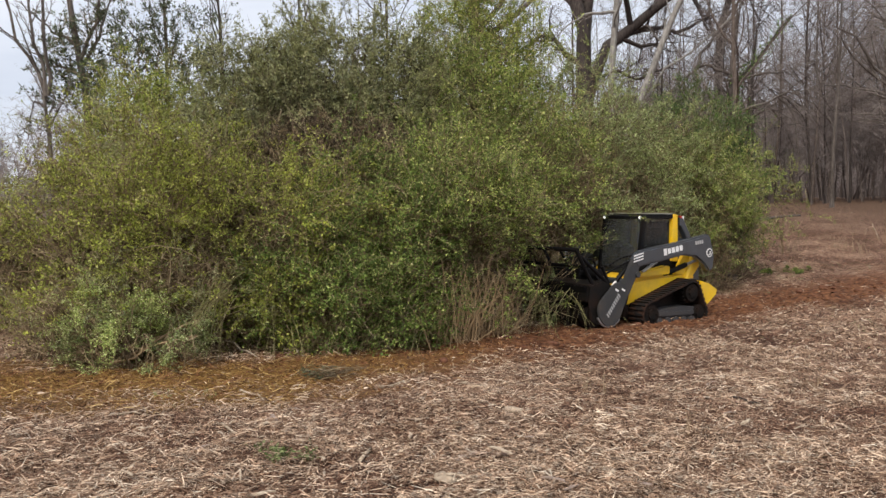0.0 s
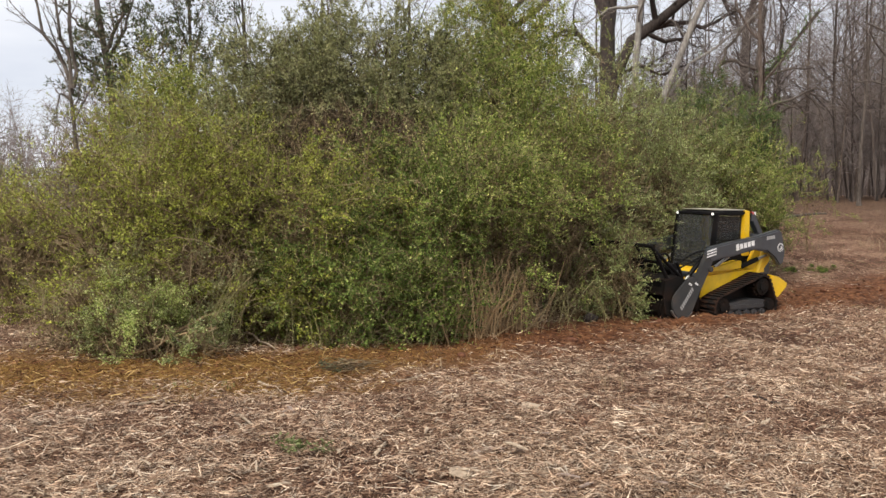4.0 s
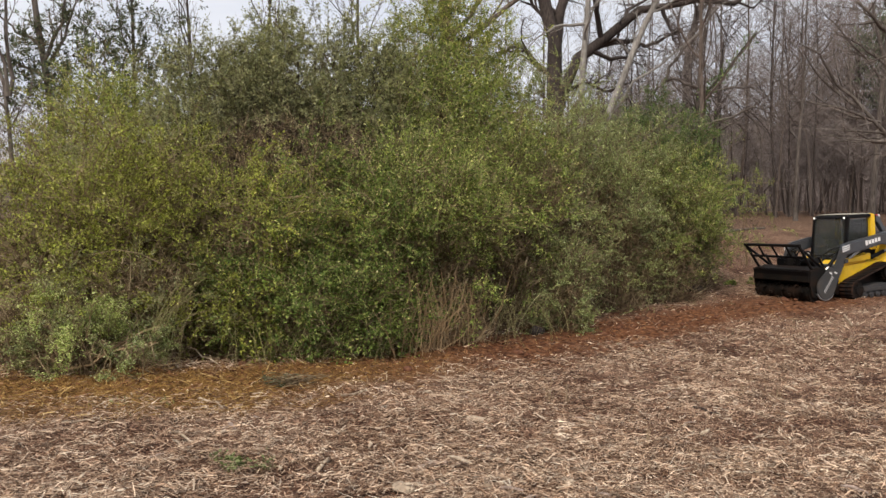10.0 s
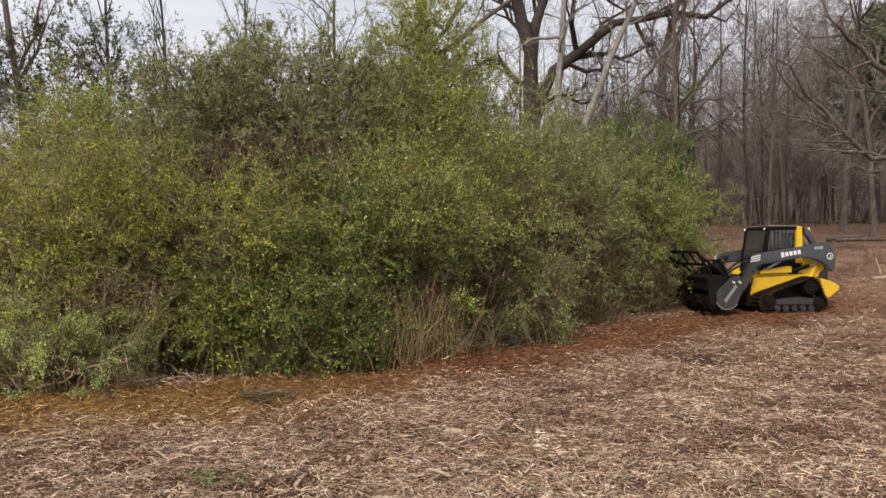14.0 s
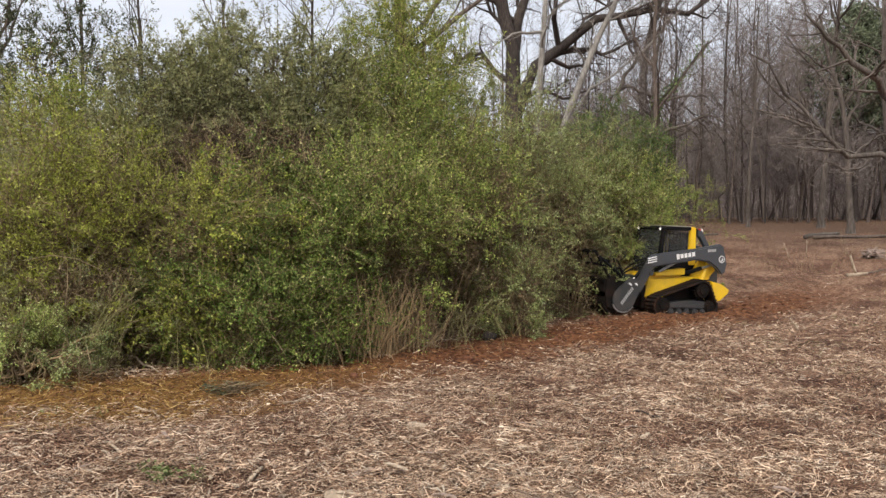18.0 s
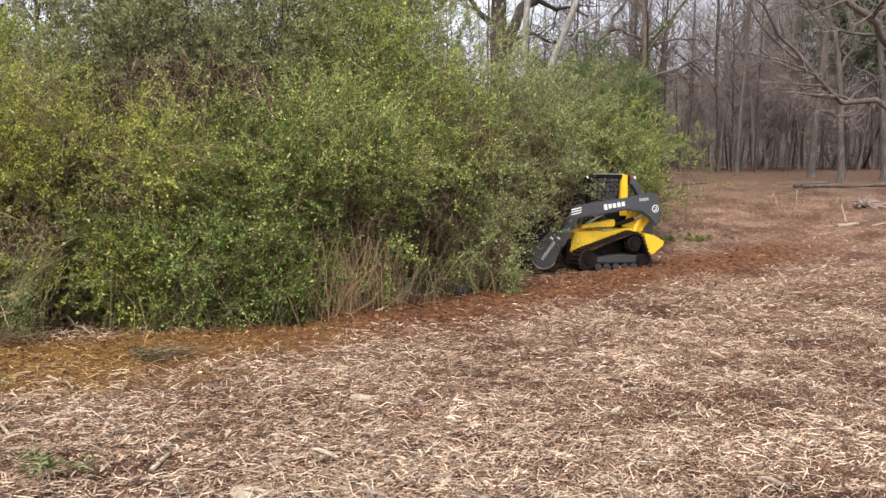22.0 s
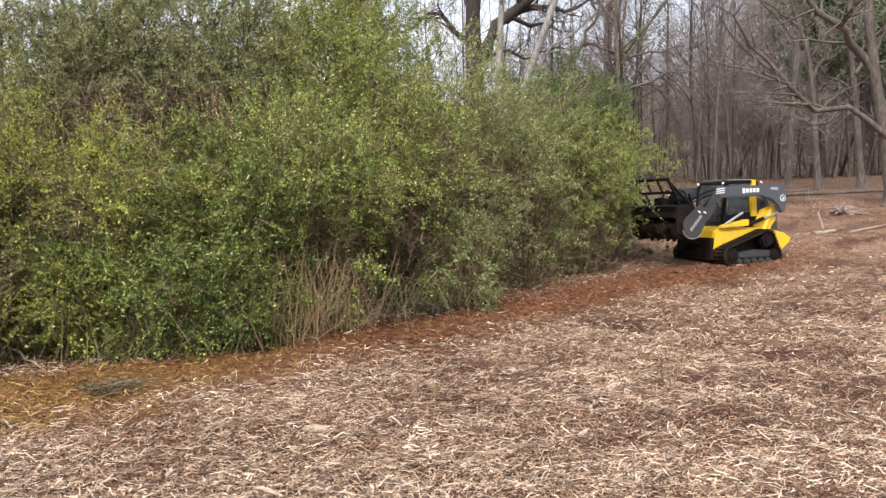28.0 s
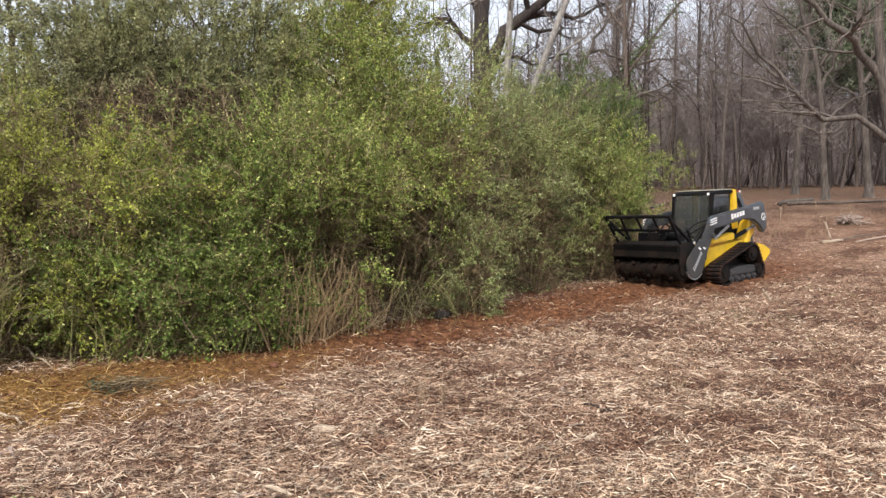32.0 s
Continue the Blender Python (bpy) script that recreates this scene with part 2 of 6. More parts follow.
def strip_distance(x, y):
    d = np.full(np.shape(x), 1e9)
    for (ax, ay), (bx, by) in zip(STRIP, STRIP[1:]):
        ux, uy = bx - ax, by - ay
        t = np.clip(((x - ax) * ux + (y - ay) * uy) / (ux * ux + uy * uy), 0, 1)
        d = np.minimum(d, np.hypot(x - ax - t * ux, y - ay - t * uy))
    return d


def soil(x, y):
    """How bare and churned the ground is, from 0 to 1."""
    d = strip_distance(x, y) + 0.35 * waves(x, y, 5, 1.6)
    return np.clip(1.5 - d / 1.15, 0, 1) * np.clip(1 - (x - 10.8) / 4, 0.15, 1)


# scraped places in the straw: middle, reach and depth; below nought a thicker mat
BARE = [(4.1, 6.85, 0.42, 1.0), (2.8, 8.4, 0.25, 0.9), (6.2, 9.6, 0.4, 0.9), (2.4, 5.9, 0.5, -0.9)]


def mats(x, y):
    """How thick shreds lie, from 0 to 1: swathes along the cutter's way with bare soil between."""
    u, v = 0.8 * x + 0.6 * y, 0.8 * y - 0.6 * x
    w = 0.62 * waves(u / 2.0, v, 41, 1.5, 3) + 0.38 * waves(u / 1.4, v, 42, 0.5, 3)
    for bx, by, r, k in BARE:
        w = w - k * np.exp(-(((x - bx) / (1.5 * r)) ** 2 + ((y - by) / r) ** 2) ** 2)
    return np.clip(0.68 + 0.75 * w, 0, 1)


def ground_z(x, y):
    x, y = np.asarray(x, float), np.asarray(y, float)
    near = np.exp(-((np.hypot(x, y - 12) / 40) ** 2))
    return lie(x, y) + near * (0.035 * waves(x, y, 2, 3.2) + 0.022 * waves(x, y, 3, 0.55, 3) + 0.06 * mats(x, y)) + 0.028 * soil(x, y) * waves(x, y, 4, 0.4, 2)


def gz(x, y):
    return float(ground_z(x, y))


def raw_mesh(name, verts, faces):
    """A mesh from arrays of vertices and of equal-sized faces."""
    verts, faces = np.asarray(verts, np.float32), np.asarray(faces, np.int32)
    me = bpy.data.meshes.new(name)
    k = faces.shape[1]
    me.vertices.add(len(verts))
    me.vertices.foreach_set("co", verts.ravel())
    me.loops.add(faces.size)
    me.loops.foreach_set("vertex_index", faces.ravel())
    me.polygons.add(len(faces))
    me.polygons.foreach_set("loop_start", np.arange(0, faces.size, k, dtype=np.int32))
    me.update(calc_edges=True)
    return me


def axis_steps(lo, hi, step, far, growth=1.16):
    mid = list(np.arange(lo, hi + step, step))
    out, s, v = [], step, hi
    while v < far:
        s *= growth
        v += s
        out.append(v)
    low, s, v = [], step, lo
    while v > -far:
        s *= growth
        v -= s
        low.append(v)
    return np.array(low[::-1] + mid + out)


gx, gy = np.meshgrid(axis_steps(-7, 12, 0.075, 700), axis_steps(3.0, 17, 0.075, 700))
rows_n, cols_n = gx.shape
ids = np.arange(rows_n * cols_n).reshape(rows_n, cols_n)
quads = np.stack([ids[:-1, :-1], ids[:-1, 1:], ids[1:, 1:], ids[1:, :-1]], -1).reshape(-1, 4)
ground_mesh = raw_mesh("ground", np.stack([gx, gy, ground_z(gx, gy)], -1).reshape(-1, 3), quads)
att = ground_mesh.attributes.new("soil", "FLOAT", "POINT")
att.data.foreach_set("value", soil(gx, gy).astype(np.float32).ravel())
att = ground_mesh.attributes.new("mat", "FLOAT", "POINT")
att.data.foreach_set("value", mats(gx, gy).astype(np.float32).ravel())
ground_mesh.polygons.foreach_set("use_smooth", np.ones(len(quads), bool))
ground_mat, n, l, b = material("mulched_field", 0.95)
at_node = n.new("ShaderNodeAttribute")
at_node.attribute_name = "soil"
fine = noise_node(n, l, 55, 8)
mid = noise_node(n, l, 9, 6)
big = noise_node(n, l, 0.8, 5)
litter = ramp(n, [(0.37, (0.05, 0.028, 0.019)), (0.5, (0.185, 0.12, 0.082)), (0.63, (0.47, 0.355, 0.262))])
l.new(fine.outputs["Fac"], litter.inputs["Fac"])
tint = ramp(n, [(0.36, (0.62, 0.5, 0.45)), (0.6, (1.15, 1.1, 1.06))])
l.new(big.outputs["Fac"], tint.inputs["Fac"])
clot = ramp(n, [(0.36, (0.55, 0.5, 0.48)), (0.6, (1.12, 1.1, 1.08))])
l.new(mid.outputs["Fac"], clot.inputs["Fac"])
dry = mixed(n, l, 1.0, mixed(n, l, 1.0, litter.outputs["Color"], tint.outputs["Color"], "MULTIPLY"), clot.outputs["Color"], "MULTIPLY")
mat_node = n.new("ShaderNodeAttribute")
mat_node.attribute_name = "mat"
thick = ramp(n, [(0.1, (0.48, 0.36, 0.32)), (0.7, (1.14, 1.08, 1.07))])
l.new(mat_node.outputs["Fac"], thick.inputs["Fac"])
dry = mixed(n, l, 1.0, dry, thick.outputs["Color"], "MULTIPLY")
red = ramp(n, [(0.32, (0.052, 0.018, 0.008)), (0.52, (0.145, 0.057, 0.024)), (0.7, (0.26, 0.12, 0.056))])
l.new(mid.outputs["Fac"], red.inputs["Fac"])
gold = ramp(n, [(0.34, (0.075, 0.035, 0.009)), (0.52, (0.215, 0.112, 0.03)), (0.68, (0.38, 0.235, 0.078))])
l.new(fine.outputs["Fac"], gold.inputs["Fac"])
where = n.new("ShaderNodeNewGeometry")
axes = n.new("ShaderNodeSeparateXYZ")
l.new(where.outputs["Position"], axes.inputs["Vector"])
end = n.new("ShaderNodeMapRange")
end.inputs["From Min"].default_value, end.inputs["From Max"].default_value = 1.2, -2.2
l.new(axes.outputs["X"], end.inputs["Value"])
churned = mixed(n, l, end.outputs["Result"], red.outputs["Color"], gold.outputs["Color"])
# brown leaf litter towards the wood
slope = n.new("ShaderNodeVectorMath")
slope.operation = "DOT_PRODUCT"
slope.inputs[1].default_value = (0.55, 0.83, 0)
l.new(where.outputs["Position"], slope.inputs[0])
woodward = n.new("ShaderNodeMapRange")
woodward.inputs["From Min"].default_value, woodward.inputs["From Max"].default_value = 29, 44
l.new(slope.outputs["Value"], woodward.inputs["Value"])
floor_tone = ramp(n, [(0.36, (0.05, 0.026, 0.016)), (0.5, (0.14, 0.082, 0.052)), (0.66, (0.3, 0.2, 0.135))])
l.new(fine.outputs["Fac"], floor_tone.inputs["Fac"])
floor_tone = mixed(n, l, 1.0, floor_tone.outputs["Color"], clot.outputs["Color"], "MULTIPLY")
dry = mixed(n, l, woodward.outputs["Result"], dry, floor_tone)
l.new(mixed(n, l, at_node.outputs["Fac"], dry, churned), b.inputs["Base Color"])
bump(n, l, b, fine.outputs["Fac"], 1.0, 0.035)
ground_mesh.materials.append(ground_mat)
tagged(new("ground", ground_mesh), "field of straw-coloured mulched litter with red churned soil", "ground", kind="structure")


def part(name, bm, mat, parent=None, label="", smooth=False):
    """Links a bmesh as one mesh object under a thing or a part."""
    me = bpy.data.meshes.new(name)
    bm.to_mesh(me)
    bm.free()
    if mat:
        me.materials.append(mat)
    if smooth:
        me.polygons.foreach_set("use_smooth", np.ones(len(me.polygons), bool))
    ob = new(name, me)
    ob.parent = parent
    if label:
        ob["label"] = label
    return ob


def mesh_part(name, me, mat, parent=None, label=""):
    me.materials.append(mat)
    ob = new(name, me)
    ob.parent = parent
    if label:
        ob["label"] = label
    return ob


def thing(name, label, category, at=(0, 0, 0), turn=0, group="", kind=""):
    e = tagged(new(name), label, category, group, kind)
    e.matrix_basis = pose(*at, 0, 0, turn)
    return e


# ---- the thicket ----
def unit(v):
    return v / np.maximum(np.linalg.norm(v, axis=-1, keepdims=True), 1e-9)


def cones(starts, ends, r0, r1, sides=3):
    """Tapered sticks from starts to ends."""
    starts, ends = np.asarray(starts, float), np.asarray(ends, float)
    d = unit(ends - starts)
    ref = np.where(np.abs(d[:, 2:3]) < 0.9, [[0, 0, 1.0]], [[1.0, 0, 0]])
    u = unit(np.cross(d, ref))
    v = np.cross(d, u)
    ang = np.arange(sides) * 2 * math.pi / sides
    ring = u[:, None] * np.cos(ang)[None, :, None] + v[:, None] * np.sin(ang)[None, :, None]
    r0, r1 = np.broadcast_to(r0, len(d)), np.broadcast_to(r1, len(d))
    verts = np.concatenate([starts[:, None] + ring * r0[:, None, None], ends[:, None] + ring * r1[:, None, None]], 1).reshape(-1, 3)
    k = np.arange(sides)
    q = np.stack([k, (k + 1) % sides, sides + (k + 1) % sides, sides + k], -1)
    faces = (q[None] + (np.arange(len(d)) * 2 * sides)[:, None, None]).reshape(-1, 4)
    return verts, faces


def tubes(paths, radii, sides):
    """Bent tapered tubes along equal-length paths, with shared rings."""
    P, R = np.asarray(paths, float), np.asarray(radii, float)
    d = np.gradient(P, axis=1)
    d = unit(d)
    mean = unit(P[:, -1] - P[:, 0])
    ref = np.where(np.abs(mean[:, 2:3]) < 0.8, [[0, 0, 1.0]], [[1.0, 0.3, 0]])[:, None]
    u = unit(np.cross(d, ref))
    v = np.cross(d, u)
    ang = np.arange(sides) * 2 * math.pi / sides
    ring = u[:, :, None] * np.cos(ang)[None, None, :, None] + v[:, :, None] * np.sin(ang)[None, None, :, None]
    verts = (P[:, :, None] + ring * R[:, :, None, None]).reshape(-1, 3)
    m, n = P.shape[:2]
    k = np.arange(sides)
    q = np.stack([k, (k + 1) % sides, sides + (k + 1) % sides, sides + k], -1)
    base = (np.arange(m)[:, None] * n + np.arange(n - 1)[None]).ravel() * sides
    return verts, (q[None] + base[:, None, None]).reshape(-1, 4)


def blades(base, along, side, length, width, fold=0.25):
    """Leaves: a folded diamond each."""
    n = np.cross(along, side)
    L, W = length[:, None], width[:, None]
    mid = base + along * L * 0.45
    verts = np.stack([base, mid + side * W * 0.5 + n * W * fold, base + along * L, mid - side * W * 0.5 + n * W * fold], 1).reshape(-1, 3)
    k = np.arange(len(base))[:, None] * 4
    return verts, np.concatenate([k + [0, 1, 2], k + [0, 2, 3]], 0)


def joined(name, chunks):
    verts, faces, base = [], [], 0
    for v, f in chunks:
        verts.append(v)
        faces.append(f + base)
        base += len(v)
    return raw_mesh(name, np.concatenate(verts), np.concatenate(faces))


def spikes(starts, ends, r):
    """Fine twigs: three-sided points from starts to ends."""
    starts, ends = np.asarray(starts, float), np.asarray(ends, float)
    d = unit(ends - starts)
    ref = np.where(np.abs(d[:, 2:3]) < 0.9, [[0, 0, 1.0]], [[1.0, 0, 0]])
    u = unit(np.cross(d, ref))
    v = np.cross(d, u)
    r = np.broadcast_to(r, len(d))[:, None]
    verts = np.stack([starts + u * r, starts + (v * 0.87 - u * 0.5) * r, starts - (v * 0.87 + u * 0.5) * r, ends], 1).reshape(-1, 3)
    k = np.arange(len(d))[:, None] * 4
    return verts, np.concatenate([k + [0, 1, 3], k + [1, 2, 3], k + [2, 0, 3]], 0)


def leaflets(base, along, side, length, width):
    """Small pointed leaves, one triangle each."""
    m = base + along * (length * 0.3)[:, None]
    s = side * (width * 0.5)[:, None]
    verts = np.stack([m - s, m + s, base + along * length[:, None]], 1).reshape(-1, 3)
    return verts, np.arange(len(verts)).reshape(-1, 3)


def triangles(v, f):
    return v, (np.concatenate([f[:, [0, 1, 2]], f[:, [0, 2, 3]]]) if f.shape[1] == 4 else f)


def dead_depth(p):
    """How far points lie from the nearest dead heart, 1 at its rim."""
    return np.min([np.linalg.norm((p - np.array(c)) / np.array(r), axis=-1) for c, r in DEAD_SPOTS], axis=0)


def shrub(name, label, cx, cy, rx, ry, h, twigs, leaf_mat, seed, leaves=19, leaf_len=0.036, stems=24, droop=0.55, bare=0.25, wisps=0.16, twig_mat=None, category="shrub", base=0.45, skirt=0.42, clump=1.0, inner=1.0, up=0.4, mounds=34):
    """A many-stemmed shrub: arching stems, sprays over an uneven dome, twigs and small leaves along the sprays."""
    g = np.random.default_rng(seed)
    root = thing(name, label, category, (cx, cy, gz(cx, cy) - 0.03))
    a = g.uniform(0, 2 * math.pi, stems)
    el = g.uniform(0.25, 1.0, stems)
    tip = np.stack([np.cos(a) * rx * np.sqrt(1 - el**2 * 0.8) * 0.85, np.sin(a) * ry * np.sqrt(1 - el**2 * 0.8) * 0.85, h * (0.25 + 0.65 * el)], -1)
    foot = np.stack([np.cos(a) * rx * 0.45 * g.uniform(0.2, 1, stems), np.sin(a) * ry * 0.45 * g.uniform(0.2, 1, stems), np.zeros(stems)], -1)
    knee = foot * 0.6 + tip * 0.4 + np.array([0, 0, h * 0.2])
    t = np.linspace(0, 1, 7)[:, None, None]
    curve = (1 - t) ** 2 * foot + 2 * t * (1 - t) * knee + t**2 * tip
    curve[1:] += g.normal(0, 0.04, curve[1:].shape)
    thick = np.linspace(1, 0.3, 7)[None] * g.uniform(0.008, 0.02, stems)[:, None]
    wood = [triangles(*tubes(curve.transpose(1, 0, 2), thick, 4))]
    # mounds of foliage over the dome, some deeper inside
    m = max(14, int(mounds * rx * h))
    d = unit(g.normal(0, 1, (m, 3)))
    d[:, 2] = np.abs(d[:, 2]) ** 0.75 * np.where(g.uniform(0, 1, m) < skirt, -1, 1)
    d = unit(d)
    rad = np.where(g.uniform(0, 1, m) < 0.25, g.uniform(0.45, 0.7, m), g.uniform(0.76, 0.96, m))
    bulge = 1 + 0.12 * waves(d[:, 0] * 2 + d[:, 2], d[:, 1] * 2 - d[:, 2] * 1.5, seed, 1.5, 3)
    c = h * base
    pz = np.where(d[:, 2] > 0, c + d[:, 2] * (h - c) * rad * bulge, c + d[:, 2] * c * rad)
    swell = 1.0 / np.sqrt(np.maximum(1 - d[:, 2] ** 2 * np.where(d[:, 2] > 0, 0.35, 0.7), 0.3))
    centre = np.stack([d[:, 0] * rx * rad * bulge * swell, d[:, 1] * ry * rad * bulge * swell, np.maximum(pz, 0.08)], -1)
    out = unit(d * np.array([1, 1, 0.6]) + np.array([0, 0, 0.4]))
    size = g.uniform(0.3, 0.62, m) * min(1.0, rx / 1.1, h / 1.6) * clump
    # sprays
    n = max(30, int(twigs / 4.6))
    who = g.choice(m, n, p=size**2 / (size**2).sum())
    q = unit(out[who] * 0.7 + g.normal(0, 0.65, (n, 3)))
    way = unit(q + np.array([0, 0, up]) + g.normal(0, 0.25, (n, 3)))
    ln = size[who] * g.uniform(0.75, 1.4, n) * np.where(g.uniform(0, 1, n) < wisps, g.uniform(1.5, 2.3, n), 1)
    p = centre[who] + q * (size[who] * g.uniform(0, 0.5, n))[:, None] + g.normal(0, 0.12 * clump, (n, 3)) * min(1.0, h / 1.6)
    path = [p]
    for k in range(3):
        w = unit(way + np.array([0, 0, -droop * k * 0.5]) + g.normal(0, 0.1, (n, 3)))
        p = p + w * (ln / 3)[:, None]
        path.append(p)
    path = np.stack(path, 1)
    path[..., 2] = np.maximum(path[..., 2], 0.03)
    wood.append(triangles(*tubes(path, np.array([[0.006, 0.005, 0.0035, 0.0015]]) * g.uniform(0.6, 1.2, (n, 1)), 3)))
    # twigs along the sprays
    per = 7
    sp = np.repeat(np.arange(n), per)
    u = g.uniform(0.15, 1.0, len(sp)) * 2.999
    i = u.astype(int)
    f = (u - i)[:, None]
    foot = path[sp, i] * (1 - f) + path[sp, i + 1] * f
    aim = unit(unit(path[sp, i + 1] - path[sp, i] + 1e-6) * 0.8 + np.array([0, 0, 0.15]) + g.normal(0, 0.5, (len(sp), 3)))
    tl = g.uniform(0.1, 0.34, len(sp)) * min(1.0, h / 1.2)
    end = foot + aim * tl[:, None]
    end[:, 2] = np.maximum(end[:, 2], 0.02)
    wood.append(spikes(foot, end, 0.0035))
    # dead twigs added as an underlayer, filling the inside down to the ground
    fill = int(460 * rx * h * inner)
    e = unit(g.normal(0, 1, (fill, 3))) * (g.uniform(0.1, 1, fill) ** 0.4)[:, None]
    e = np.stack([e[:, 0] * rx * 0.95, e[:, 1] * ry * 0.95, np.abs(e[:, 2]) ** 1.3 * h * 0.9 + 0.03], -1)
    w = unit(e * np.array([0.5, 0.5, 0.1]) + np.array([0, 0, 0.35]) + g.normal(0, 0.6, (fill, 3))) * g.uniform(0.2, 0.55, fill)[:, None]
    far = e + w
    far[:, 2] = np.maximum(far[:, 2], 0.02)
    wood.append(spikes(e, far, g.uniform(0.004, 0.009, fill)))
    here = np.array(root.matrix_basis.translation)
    for spot, reach in DEAD_SPOTS:
        if math.hypot((spot[0] - cx) / (rx + reach[0]), (spot[1] - cy) / (ry + reach[1])) < 0.8 and h > 0.7 * spot[2]:
            k = int(900 * reach[0] * reach[2])
            e = unit(g.normal(0, 1, (k, 3))) * (g.uniform(0.2, 1.05, k) ** 0.5)[:, None] * np.array(reach) + np.array(spot) - here
            w = unit(g.normal(0, 1, (k, 3)) + np.array([0.15, -0.5, 0.35])) * (g.uniform(0.15, 0.6, k) * min(1.0, reach[2] * 1.6))[:, None]
            far = e + w
            far[:, 2], e[:, 2] = np.maximum(far[:, 2], 0.03), np.maximum(e[:, 2], 0.03)
            wood.append(spikes(e, far, g.uniform(0.003, 0.007, k)))
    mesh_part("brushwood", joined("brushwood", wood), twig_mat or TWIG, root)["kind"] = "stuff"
    # large dark leaves added inside as filler, closing sky gaps and deepening shade
    held = int(330 * rx * h * inner)
    e = unit(g.normal(0, 1, (held, 3))) * (g.uniform(0.03, 0.5, held) ** 0.5)[:, None]
    e = np.stack([e[:, 0] * rx * 0.95, e[:, 1] * ry * 0.95, c + e[:, 2] * np.where(e[:, 2] > 0, h - c, c)], -1)
    al = unit(g.normal(0, 1, (held, 3)))
    L = g.uniform(0.08, 0.17, held) * min(1.0, h / 2.0)
    mesh_part("filler_leaves", raw_mesh("filler_leaves", *leaflets(e, al, unit(np.cross(al, g.normal(0, 1, (held, 3)))), L, L * 0.6)), FILLER_LEAF, root)["kind"] = "stuff"
    # leaves, spray by spray: bare sprays lie together in patches
    mid = path[:, 2]
    thin = bare * (1 + 1.5 * waves(mid[:, 0] + mid[:, 1] * 0.6, mid[:, 2], seed + 7, 1.7, 3))
    thin = np.where(dead_depth(mid + np.array(root.matrix_basis.translation)) < g.uniform(0.75, 1.15, n), 0.93, thin)
    leafy = (g.uniform(0, 1, n) > thin)[sp]
    tw = np.repeat(np.nonzero(leafy)[0], leaves)
    v = g.uniform(-0.15, 1.0, len(tw))
    on = foot[tw] + (end - foot)[tw] * v[:, None] + g.normal(0, 0.016, (len(tw), 3))
    along = unit(aim[tw] * 0.8 + g.normal(0, 0.6, (len(tw), 3)))
    face = unit(out[who][sp[tw]] * 0.7 + np.array([0, 0, 0.7]) + g.normal(0, 0.55, (len(tw), 3)))
    side = unit(np.cross(along, face))
    L = leaf_len * g.uniform(0.65, 1.6, len(tw))
    mesh_part("foliage", raw_mesh("foliage", *leaflets(on, along, side, L, L * g.uniform(0.34, 0.55, len(tw)))), leaf_mat, root)["kind"] = "stuff"
    return root


# hearts of dead brown twigs in the thicket: middle and reach
DEAD_SPOTS = [((-1.85, 13.3, 2.75), (1.45, 1.3, 0.68)), ((-3.4, 10.2, 0.95), (0.7, 0.7, 0.28)), ((2.5, 15.9, 2.2), (0.8, 0.8, 0.75)), ((-4.9, 10.3, 0.55), (0.5, 0.5, 0.22)), ((-2.3, 11.0, 1.5), (0.5, 0.6, 0.4))]


